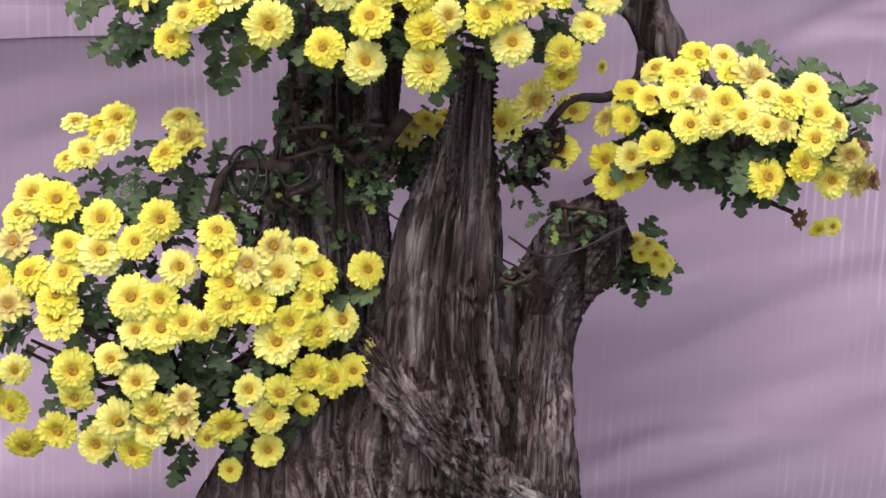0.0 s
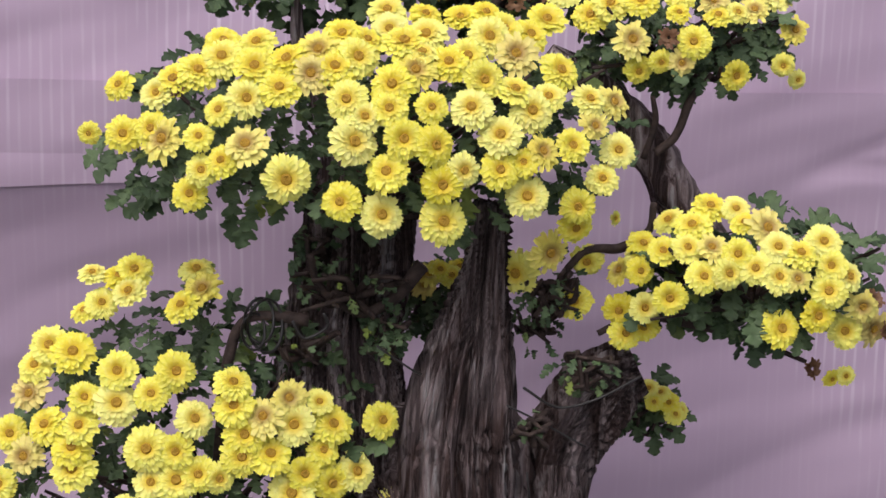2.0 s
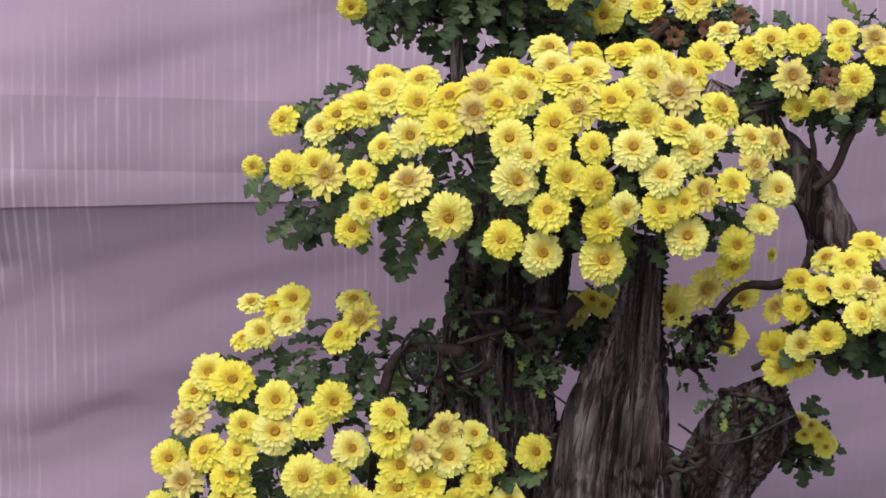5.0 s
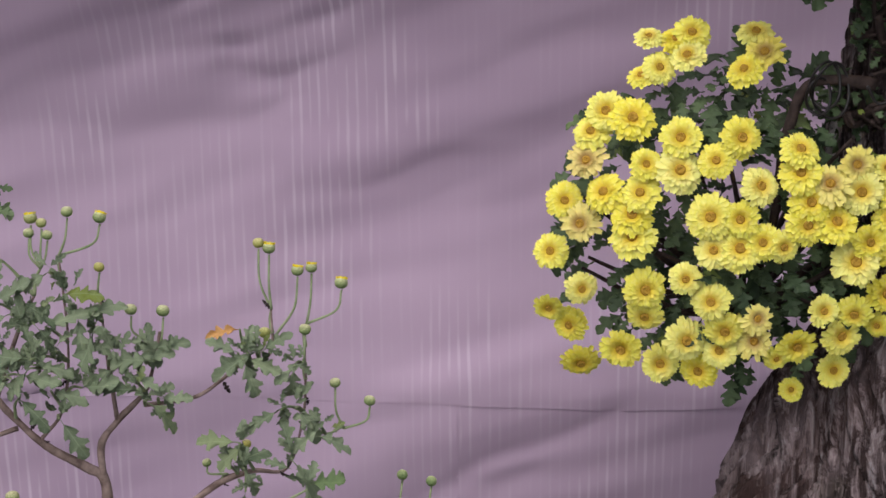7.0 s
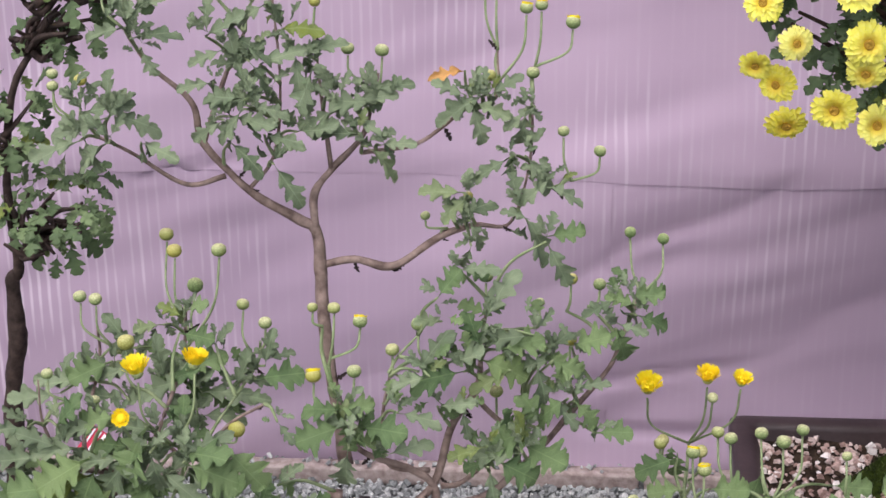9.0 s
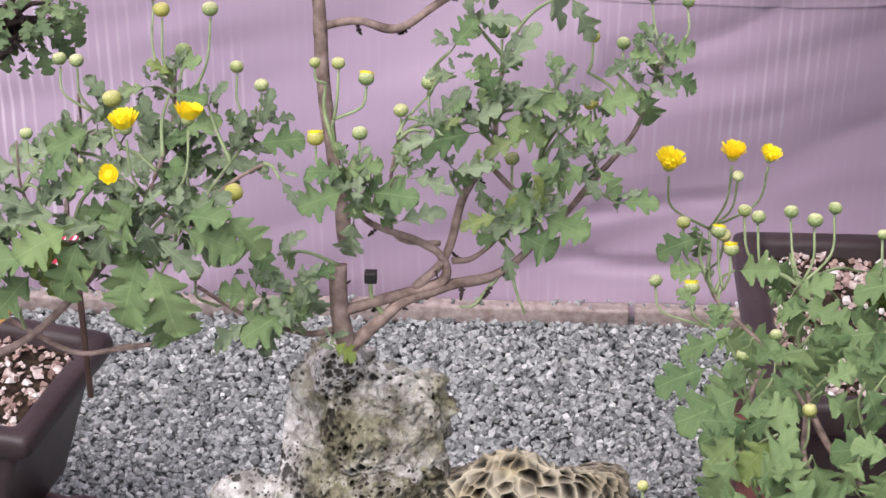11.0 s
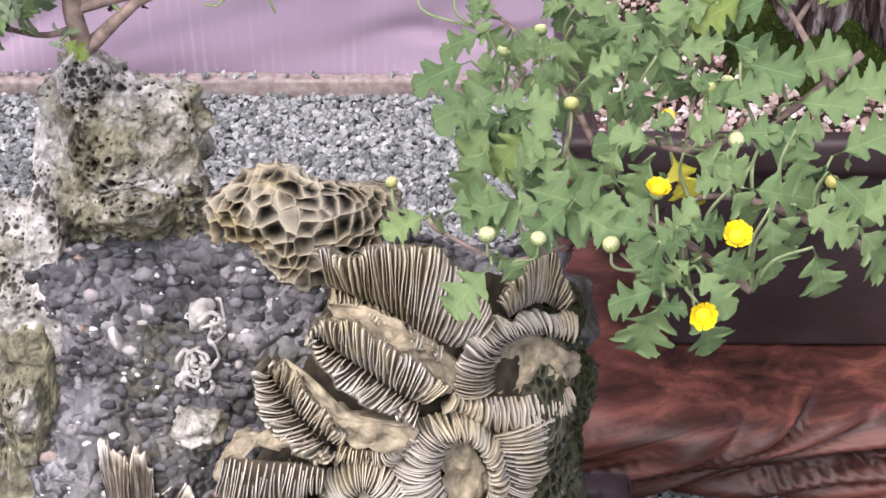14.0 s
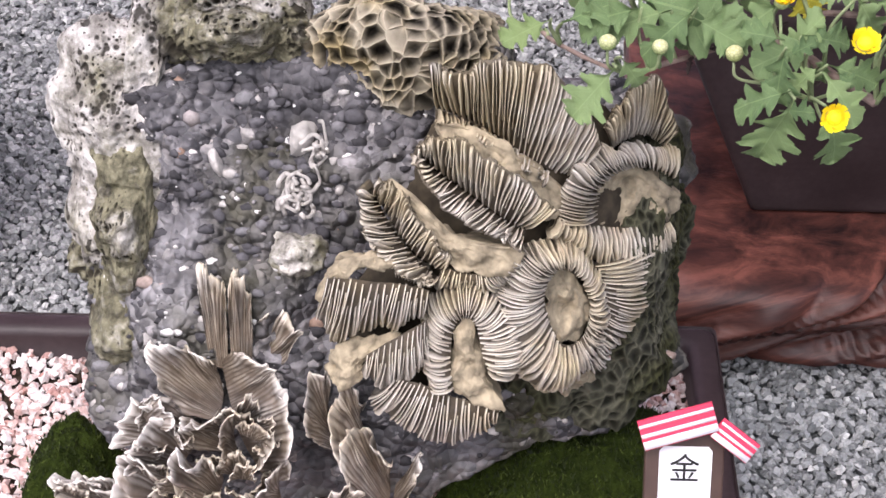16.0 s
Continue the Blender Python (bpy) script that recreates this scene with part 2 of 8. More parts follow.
def mat_conglomerate():
    m, n, l, b = material("grey_shell_conglomerate", 0.7, spec=0.35)
    v = coords(n, l)
    f = noise_tex(n, l, v, 45, 6, 0.65)
    cell = cell_tex(n, l, v, 150, "F1", "Color")
    dist = cell_tex(n, l, v, 150)
    sep = n.new("ShaderNodeSeparateColor")
    l.new(cell, sep.inputs[0])
    stones = ramp(n, l, sep.outputs[0], [(0.0, (0.035, 0.033, 0.037)), (0.6, (0.13, 0.125, 0.135)), (0.85, (0.24, 0.22, 0.22)), (1.0, (0.66, 0.62, 0.60))])
    col = mixed(n, l, ramp(n, l, f, [(0.36, (0, 0, 0)), (0.52, (1, 1, 1))]), stones, ramp(n, l, noise_tex(n, l, v, 17, 4), [(0.38, (0.060, 0.057, 0.062)), (0.52, (0.15, 0.143, 0.152)), (0.66, (0.36, 0.345, 0.36))]))
    big = noise_tex(n, l, v, 11, 4)
    col = mixed(n, l, ramp(n, l, big, [(0.50, (0, 0, 0)), (0.64, (0.75, 0.75, 0.75))]), col, (0.070, 0.064, 0.034))
    l.new(col, b.inputs["Base Color"])
    h = n.new("ShaderNodeMath")
    h.operation = "MULTIPLY_ADD"
    l.new(dist, h.inputs[0])
    h.inputs[1].default_value = -2.0
    l.new(f, h.inputs[2])
    bumped(n, l, b, h.outputs[0], 0.9, 0.004)
    return m


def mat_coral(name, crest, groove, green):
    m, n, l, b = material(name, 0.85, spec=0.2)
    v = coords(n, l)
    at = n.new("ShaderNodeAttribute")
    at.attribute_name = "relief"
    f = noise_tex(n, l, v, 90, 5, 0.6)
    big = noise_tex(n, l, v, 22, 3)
    # Low relief takes the groove colour: grime, with shade painted in.
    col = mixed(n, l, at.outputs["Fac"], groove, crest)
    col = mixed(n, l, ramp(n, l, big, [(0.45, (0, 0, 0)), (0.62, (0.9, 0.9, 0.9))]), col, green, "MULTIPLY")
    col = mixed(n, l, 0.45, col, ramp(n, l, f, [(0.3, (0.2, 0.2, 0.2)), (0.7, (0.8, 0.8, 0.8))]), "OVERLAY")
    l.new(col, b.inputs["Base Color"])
    bumped(n, l, b, f, 0.6, 0.002)
    return m


CLOTH = mat_cloth()
GREY_GRAVEL = mat_gravel("grey_green_gravel", [(0.0, (0.145, 0.151, 0.151)), (0.5, (0.28, 0.287, 0.287)), (0.88, (0.39, 0.395, 0.39)), (1.0, (0.56, 0.56, 0.55))])
PINK_GRIT = mat_gravel("pink_white_grit", [(0.0, (0.16, 0.09, 0.075)), (0.35, (0.36, 0.25, 0.22)), (0.8, (0.55, 0.45, 0.42)), (1.0, (0.76, 0.71, 0.69))])
TRAY_GRIT = mat_gravel("pink_tray_grit", [(0.0, (0.42, 0.24, 0.21)), (0.35, (0.60, 0.46, 0.43)), (0.8, (0.74, 0.65, 0.63)), (1.0, (0.82, 0.79, 0.78))])
BED = mat_soil("gravel_bed_dust", (0.09, 0.095, 0.098), (0.20, 0.21, 0.21))
SOIL = mat_soil("dark_potting_soil", (0.014, 0.010, 0.008), (0.06, 0.04, 0.028))
PLANK = mat_twig("weathered_plank", (0.24, 0.18, 0.17), (0.46, 0.38, 0.36))
BARK = mat_bark(pale=1.42)
BARK_GREY = mat_bark("silvered_bark", 1.6)
TWIG = mat_twig("brown_stem", (0.105, 0.070, 0.058), (0.34, 0.25, 0.215))
DARK_TWIG = mat_twig("dark_stem", (0.018, 0.012, 0.010), (0.075, 0.05, 0.042))
GREEN_STEM = mat_twig("green_stem", (0.17, 0.23, 0.10), (0.33, 0.38, 0.21))
YELLOW = mat_petal("lemon_petal", [(0.0, (0.84, 0.74, 0.05)), (0.5, (0.87, 0.81, 0.11)), (1.0, (0.88, 0.84, 0.24))], (0.92, 0.88, 0.45), (0.74, 0.52, 0.03))
FADED = mat_petal("faded_petal", [(0.0, (0.82, 0.71, 0.10)), (0.6, (0.84, 0.75, 0.20)), (1.0, (0.76, 0.63, 0.20))], (0.74, 0.61, 0.26), (0.36, 0.19, 0.06))
BROWN = mat_petal("withered_petal", [(0.0, (0.15, 0.07, 0.035)), (1.0, (0.28, 0.15, 0.08))], (0.34, 0.20, 0.12))
GOLD = mat_petal("golden_petal", [(0.0, (0.86, 0.64, 0.008)), (1.0, (0.88, 0.72, 0.015))], (0.90, 0.78, 0.05))
DISC = mat_plain("ochre_disc", (0.40, 0.235, 0.025), 0.8, 0.4, 600)
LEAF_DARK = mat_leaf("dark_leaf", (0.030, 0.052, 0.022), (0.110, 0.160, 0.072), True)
LEAF = mat_leaf("chrysanthemum_leaf", (0.072, 0.124, 0.050), (0.182, 0.250, 0.106))
LEAF_PALE = mat_leaf("grey_green_leaf", (0.100, 0.136, 0.075), (0.225, 0.275, 0.165))
LEAF_FAR = mat_leaf("far_leaf", (0.075, 0.115, 0.050), (0.17, 0.23, 0.105), True)
LEAF_YELLOW = mat_plain("yellowing_leaf", (0.42, 0.38, 0.04), 0.6, 0.4, 90)
LEAF_ORANGE = mat_plain("withered_orange_leaf", (0.55, 0.30, 0.10), 0.7, 0.4, 90)
BUD = mat_bud()
LACQUER = mat_lacquer_wood()
POT = mat_pot()
MOSS = mat_moss()
MOSS_TUFT = mat_gravel("moss_tuft", [(0.0, (0.006, 0.010, 0.002)), (0.6, (0.022, 0.034, 0.005)), (1.0, (0.075, 0.10, 0.016))])
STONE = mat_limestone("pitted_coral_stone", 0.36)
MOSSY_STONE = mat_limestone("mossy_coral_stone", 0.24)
DEADWOOD = mat_twig("bleached_deadwood", (0.16, 0.13, 0.12), (0.44, 0.39, 0.38))
WITHERED = mat_plain("withered_leaf", (0.030, 0.020, 0.018), 0.8, 0.4, 200)
CONGLOM = mat_conglomerate()
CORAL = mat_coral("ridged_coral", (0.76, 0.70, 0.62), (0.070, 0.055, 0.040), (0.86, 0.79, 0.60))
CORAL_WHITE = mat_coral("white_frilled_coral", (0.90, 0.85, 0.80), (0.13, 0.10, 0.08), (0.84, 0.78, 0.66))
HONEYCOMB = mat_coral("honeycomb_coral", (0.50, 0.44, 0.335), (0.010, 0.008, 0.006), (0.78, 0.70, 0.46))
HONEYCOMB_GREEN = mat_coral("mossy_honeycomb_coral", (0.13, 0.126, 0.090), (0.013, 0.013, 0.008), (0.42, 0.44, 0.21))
PEBBLE = mat_gravel("grey_pebble", [(0.0, (0.035, 0.033, 0.036)), (0.5, (0.10, 0.095, 0.104)), (0.9, (0.24, 0.23, 0.24)), (0.97, (0.36, 0.33, 0.33)), (1.0, (0.30, 0.18, 0.12))])
WORM = mat_plain("chalky_worm_tube", (0.44, 0.41, 0.385), 0.8, 0.3, 120)
SHELL = mat_gravel("white_shell", [(0.0, (0.40, 0.37, 0.35)), (1.0, (0.82, 0.79, 0.77))])
# Near-black brown stands in for the shade deep between the coral lobes.
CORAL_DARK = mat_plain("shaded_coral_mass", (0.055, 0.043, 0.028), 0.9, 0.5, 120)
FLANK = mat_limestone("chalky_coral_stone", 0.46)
CORAL_FLOOR = mat_plain("sandy_coral_floor", (0.33, 0.275, 0.19), 0.9, 0.5, 130)
WIRE = mat_plain("black_wire", (0.02, 0.017, 0.016), 0.4, 0.2)
RED_PAPER = mat_plain("red_card", (0.62, 0.045, 0.10), 0.6, 0.06, 30)
WHITE_PAPER = mat_plain("white_card", (0.80, 0.78, 0.82), 0.6, 0.03, 30)
INK = mat_plain("black_ink", (0.015, 0.014, 0.016), 0.6, 0.1)
SIGN_WOOD = mat_plain("dark_sign_wood", (0.06, 0.035, 0.028), 0.5, 0.3, 40)

# ---- builders ----
def thing(name, at, label, category, group="", kind=""):
    ob = new(name)
    ob.empty_display_size = 0.02
    ob.location = at
    return tagged(ob, label, category, group, kind)


def root_place(ob):
    while ob.parent:
        ob = ob.parent
    return Vector(ob.location)


def part(name, bm, mat, parent=None, label="", smooth=True, kind=""):
    """One mesh object; bm is in world places, or a finished mesh."""
    if isinstance(bm, bmesh.types.BMesh):
        if parent:
            bmesh.ops.translate(bm, verts=bm.verts, vec=-root_place(parent))
        me = bpy.data.meshes.new(name)
        bm.to_mesh(me)
        bm.free()
    else:
        me = bm
    if mat and not me.materials:
        me.materials.append(mat)
    if smooth and len(me.polygons):
        me.polygons.foreach_set("use_smooth", [True] * len(me.polygons))
    ob = new(name, me)
    ob.parent = parent
    return tagged(ob, label, kind=kind)


def piece(name, me, parent, m, label=""):
    """An object of its own on a shared mesh, at the world pose m."""
    ob = new(name, me)
    ob.parent = parent
    ob.matrix_basis = Matrix.Translation(-root_place(parent)) @ m
    return tagged(ob, label)


def grid_mesh(name, pts, wrap=False, caps=False, relief=None):
    """A mesh from an array of rows x columns x 3; wrap closes each row."""
    r, c, _ = pts.shape
    k = np.arange(r * c).reshape(r, c)
    if wrap:
        nxt = np.roll(k, -1, 1)
        f = np.stack([k[:-1], nxt[:-1], nxt[1:], k[1:]], -1).reshape(-1, 4)
    else:
        f = np.stack([k[:-1, :-1], k[:-1, 1:], k[1:, 1:], k[1:, :-1]], -1).reshape(-1, 4)
    faces = f.tolist()
    if caps:
        faces += [k[0, ::-1].tolist(), k[-1].tolist()]
    me = bpy.data.meshes.new(name)
    me.from_pydata(pts.reshape(-1, 3).tolist(), [], faces)
    if relief is not None:
        at = me.attributes.new("relief", "FLOAT", "POINT")
        at.data.foreach_set("value", np.asarray(relief, np.float32).ravel())
    me.update()
    return me


def fbm(p, octaves=4):
    return noise.fractal(Vector(p), 1.0, 2.0, octaves)


def smooth_path(pts, steps):
    """Catmull-Rom through rows of numbers."""
    p = np.array(pts, float)
    p = np.vstack([2 * p[0] - p[1], p, 2 * p[-1] - p[-2]])
    out = []
    for i in range(1, len(p) - 2):
        for s in np.linspace(0, 1, steps, endpoint=False):
            a, b, c, d = p[i - 1], p[i], p[i + 1], p[i + 2]
            out.append(0.5 * (2 * b + (c - a) * s + (2 * a - 5 * b + 4 * c - d) * s * s + (3 * b - 3 * c + d - a) * s**3))
    out.append(p[-2])
    return np.array(out)


def limb_points(path, sides=10, knob=0.12, seed=0.0, steps=6, flute=0.0, flutes=7, along=40):
    """Rings round a path of (x, y, z, radius)."""
    q = smooth_path(path, steps)
    rings = []
    for i, (x, y, z, r) in enumerate(q):
        d = Vector(q[min(i + 1, len(q) - 1)][:3] - q[max(i - 1, 0)][:3]).normalized()
        u = d.cross(Vector((0.13, 1, 0.07))).normalized()
        w = d.cross(u)
        ring = []
        for k in range(sides):
            a = 2 * math.pi * k / sides
            o = u * math.cos(a) + w * math.sin(a)
            n = fbm((x * along + o.x * 1.2 + seed, y * along + o.y * 1.2, z * along + o.z * 1.2), 3)
            s = r * (1 + knob * n + flute * math.sin(flutes * a + 9 * z + 2 * n))
            ring.append((x + o.x * s, y + o.y * s, z + o.z * s))
        rings.append(ring)
    return np.array(rings)


def join_grids(name, grids):
    """One mesh out of several closed tubes."""
    verts, faces, base = [], [], 0
    for g in grids:
        r, c, _ = g.shape
        k = np.arange(r * c).reshape(r, c) + base
        nxt = np.roll(k, -1, 1)
        faces += np.stack([k[:-1], nxt[:-1], nxt[1:], k[1:]], -1).reshape(-1, 4).tolist()
        faces += [k[0, ::-1].tolist(), k[-1].tolist()]
        verts += g.reshape(-1, 3).tolist()
        base += r * c
    me = bpy.data.meshes.new(name)
    me.from_pydata(verts, [], faces)
    me.update()
    return me


def shift(me, parent):
    me.transform(Matrix.Translation(-root_place(parent)))
    return me


import collections

WOODY = collections.defaultdict(list)


def limb(name, path, mat, parent, **kw):
    if name == "branch":
        WOODY[parent.name] += [Vector(p[:3]) for p in smooth_path(path, 4)]
    return part(name, shift(join_grids(name, [limb_points(path, **kw)]), parent), mat, parent)


def facing(at, normal, spin=0.0, size=1.0):
    q = Vector(normal).to_track_quat("Z", "Y").to_matrix().to_4x4()
    return Matrix.Translation(at) @ q @ Matrix.Rotation(spin, 4, "Z") @ Matrix.Scale(size, 4)


# half outline of a lobed, toothed leaf: along, across
LOBES = ((0.0, 0.010), (0.14, 0.013), (0.20, 0.05), (0.25, 0.16), (0.29, 0.20), (0.32, 0.27), (0.375, 0.265), (0.41, 0.20), (0.43, 0.13), (0.475, 0.12), (0.515, 0.21), (0.545, 0.25), (0.575, 0.34), (0.63, 0.35), (0.67, 0.30), (0.70, 0.18), (0.745, 0.165), (0.785, 0.225), (0.835, 0.235), (0.87, 0.175), (0.91, 0.17), (0.96, 0.11), (1.0, 0.0))


def leaf_arrays(rnd, droop=0.25, fold=0.25, wide=1.0):
    rows = smooth_path(LOBES, 2).tolist()
    v, f = [], []
    jag = [1 + rnd.uniform(-0.12, 0.12) for _ in rows]
    bend = rnd.uniform(-0.16, 0.16)
    wave = rnd.uniform(0, 6)
    twist = rnd.uniform(-0.3, 0.3)
    for i, (u, w) in enumerate(rows):
        for side in (-1, -0.5, 0, 0.5, 1):
            x = side * max(0.0, w) * wide * (jag[i] if side > 0 else jag[-1 - i])
            z = -droop * u * u + fold * abs(x) * (0.6 + 0.4 * u) + twist * x * u + 0.06 * math.sin(11 * u + wave + 4 * side) * abs(side) - 0.5 * droop * x * x * 3
            v.append((x + bend * u * u, u + 0.30 * abs(side) * max(0.0, w) - 0.05 * u, z))
    for i in range(len(rows) - 1):
        for k in range(4):
            a = i * 5 + k
            f.append((a, a + 1, a + 6, a + 5))
    return v, f


def leaf_mesh(name, seed, mat, **kw):
    v, f = leaf_arrays(random.Random(seed), **kw)
    me = bpy.data.meshes.new(name)
    me.from_pydata(v, [], f)
    me.materials.append(mat)
    me.polygons.foreach_set("use_smooth", [True] * len(f))
    return me


def leaf_pose(at, ahead, up, size):
    y = Vector(ahead).normalized()
    x = y.cross(Vector(up)).normalized()
    z = x.cross(y)
    m = Matrix((x, y, z)).transposed().to_4x4()
    return Matrix.Translation(at) @ m @ Matrix.Scale(size, 4)


def petal_ring(bm, rnd, count, length, width, tilt, z0, r0, ragged=0.12, curl=0.25):
    for k in range(count):
        a = 2 * math.pi * (k + rnd.uniform(-0.25, 0.25)) / count
        ln = length * (1 + rnd.uniform(-ragged, ragged))
        t = tilt + rnd.uniform(-0.14, 0.14)
        ca, sa = math.cos(a), math.sin(a)
        rows = []
        for s, w in ((0.0, 0.6), (0.45, 1.0), (0.80, 1.0), (1.0, 0.60)):
            rr = r0 + ln * s * math.cos(t)
            zz = z0 + ln * s * math.sin(t) - curl * ln * s * s
            row = []
            for side in (-1, 0, 1):
                off = side * w * width * 0.5
                lift = 0.22 * abs(side) * width * w
                notch = -0.06 * ln if (s == 1.0 and side == 0) else 0.0
                row.append(bm.verts.new((ca * (rr + notch) - sa * off, sa * (rr + notch) + ca * off, zz + lift)))
            rows.append(row)
        for i in range(3):
            for j in range(2):
                bm.faces.new((rows[i][j], rows[i][j + 1], rows[i + 1][j + 1], rows[i + 1][j]))


def flower_mesh(name, seed, mat, open_=1.0, ragged=0.12):
    rnd = random.Random(seed)
    bm = bmesh.new()
    petal_ring(bm, rnd, 21, 0.80, 0.31, 0.02 + 0.5 * (1 - open_), 0.0, 0.22, ragged, 0.20)
    petal_ring(bm, rnd, 20, 0.72, 0.29, 0.26 + 0.5 * (1 - open_), 0.06, 0.20, ragged, 0.26)
    petal_ring(bm, rnd, 17, 0.58, 0.26, 0.52 + 0.4 * (1 - open_), 0.10, 0.18, ragged, 0.30)
    petal_ring(bm, rnd, 15, 0.42, 0.23, 0.72 + 0.3 * (1 - open_), 0.13, 0.16, ragged, 0.30)
    me = bpy.data.meshes.new(name)
    bm.to_mesh(me)
    bm.free()
    me.materials.append(mat)
    me.polygons.foreach_set("use_smooth", [True] * len(me.polygons))
    return me


def disc_mesh(name, seed):
    rnd = random.Random(seed)
    rows = []
    for i, (r, z) in enumerate(((0.001, 0.25), (0.08, 0.29), (0.17, 0.31), (0.23, 0.22), (0.23, 0.0))):
        rows.append([(r * math.cos(2 * math.pi * k / 14), r * math.sin(2 * math.pi * k / 14), z + rnd.uniform(-0.03, 0.03) * (i > 0)) for k in range(14)])
    me = grid_mesh(name, np.array(rows), wrap=True)
    me.materials.append(DISC)
    return me


def scatter_stones(name, mat, places, size, seed, parent=None, flat=0.6):
    """Angular chips at the given places, as one mesh."""
    rs = np.random.RandomState(seed)
    base = np.array([(-1, -1, -1), (1, -1, -1), (1, 1, -1), (-1, 1, -1), (-1, -1, 1), (1, -1, 1), (1, 1, 1), (-1, 1, 1)], float) * 0.5
    quads = np.array([(0, 3, 2, 1), (4, 5, 6, 7), (0, 1, 5, 4), (1, 2, 6, 5), (2, 3, 7, 6), (3, 0, 4, 7)])
    n = len(places)
    v = base[None] * (1 + rs.uniform(-0.42, 0.42, (n, 8, 3)))
    v[:, 4:, :2] *= rs.uniform(0.35, 0.95, (n, 1, 1))
    dims = size * rs.uniform(0.55, 1.35, (n, 1, 1)) * np.stack([np.ones(n), rs.uniform(0.55, 1, n), flat * rs.uniform(0.6, 1.2, n)], -1)[:, None]
    v *= dims
    a, b, c = rs.uniform(0, 6.28, n), rs.normal(0, 0.45, n), rs.normal(0, 0.45, n)
    ca, sa, cb, sb, cc, sc = (f(x)[:, None] for x in (a, b, c) for f in (np.cos, np.sin))
    x, y, z = v[..., 0], v[..., 1], v[..., 2]
    y, z = y * cb - z * sb, y * sb + z * cb
    x, z = x * cc + z * sc, -x * sc + z * cc
    x, y = x * ca - y * sa, x * sa + y * ca
    v = np.stack([x, y, z], -1) + np.asarray(places)[:, None]
    f = (quads[None] + 8 * np.arange(n)[:, None, None]).reshape(-1, 4)
    me = bpy.data.meshes.new(name)
    me.from_pydata(v.reshape(-1, 3).tolist(), [], f.tolist())
    me.update()
    if parent:
        shift(me, parent)
    return part(name, me, mat, parent, smooth=False, kind="stuff")


def rounded_box(bm, lo, hi, bevel=0.004, taper=0.0, segs=2):
    lo, hi = Vector(lo), Vector(hi)
    made = bmesh.ops.create_cube(bm, size=1)["verts"]
    mid = (lo + hi) / 2
    for v in made:
        k = 1 - taper if v.co.z < 0 else 1
        v.co = Vector((mid.x + v.co.x * (hi.x - lo.x) * k, mid.y + v.co.y * (hi.y - lo.y) * k, mid.z + v.co.z * (hi.z - lo.z)))
    if bevel:
        edges = list({e for v in made for e in v.link_edges})
        bmesh.ops.bevel(bm, geom=edges, offset=bevel, segments=segs, affect="EDGES", profile=0.7)
    return bm


def ring_tray(bm, lo, hi, wall, floor, bevel=0.004, taper=(0.08, 0.08)):
    """An open box with a wall thickness, wider at the rim."""
    lo, hi = Vector(lo), Vector(hi)
    mid = (lo + hi) / 2

    def corner(dx, dy, z, k, inset):
        kx, ky = 1 - (1 - k) * taper[0], 1 - (1 - k) * taper[1]
        return bm.verts.new((mid.x + dx * ((hi.x - lo.x) / 2 * kx - inset), mid.y + dy * ((hi.y - lo.y) / 2 * ky - inset), z))

    around = ((-1, -1), (1, -1), (1, 1), (-1, 1))
    foot = [corner(a, b, lo.z, 0, 0) for a, b in around]
    neck = [corner(a, b, hi.z - (hi.z - lo.z) * 0.18, 0.8, wall * 0.35) for a, b in around]
    lip = [corner(a, b, hi.z - (hi.z - lo.z) * 0.14, 1, 0) for a, b in around]
    rim = [corner(a, b, hi.z, 1, 0) for a, b in around]
    inner = [corner(a, b, hi.z, 1, wall) for a, b in around]
    deep = [corner(a, b, floor, 0.6, wall) for a, b in around]
    for a, b in ((foot, neck), (neck, lip), (lip, rim), (rim, inner), (inner, deep)):
        for k in range(4):
            bm.faces.new((a[k], a[(k + 1) % 4], b[(k + 1) % 4], b[k]))
    bm.faces.new(foot[::-1])
    bm.faces.new(deep)
    if bevel:
        ups = [e for e in bm.edges if not (e.verts[0] in deep and e.verts[1] in deep)]
        bmesh.ops.bevel(bm, geom=ups, offset=bevel, segments=3, affect="EDGES", profile=0.6)
    bmesh.ops.recalc_face_normals(bm, faces=bm.faces)
    return bm

# ---- the place ----
def fold(x, z, seed):
    a = 0.34
    u, w = x * math.cos(a) + z * math.sin(a), -x * math.sin(a) + z * math.cos(a)
    broad = fbm((u * 1.1 + 2.0, w * 5.0, 2.0), 2)
    fine = fbm((u * 3.0, w * 14.0, 3.1), 3)
    sag = fbm((x * 5.0, z * 3.0, 7.7), 2)
    crease = abs(fbm((u * 2.2 + 5.0, w * 9.0, 1.7), 3))
    return 0.013 * broad + 0.0045 * fine + 0.006 * sag - 0.010 * math.exp(-((crease / 0.05) ** 2)) * max(0.0, fbm((x * 4, z * 4, 9.0), 2))


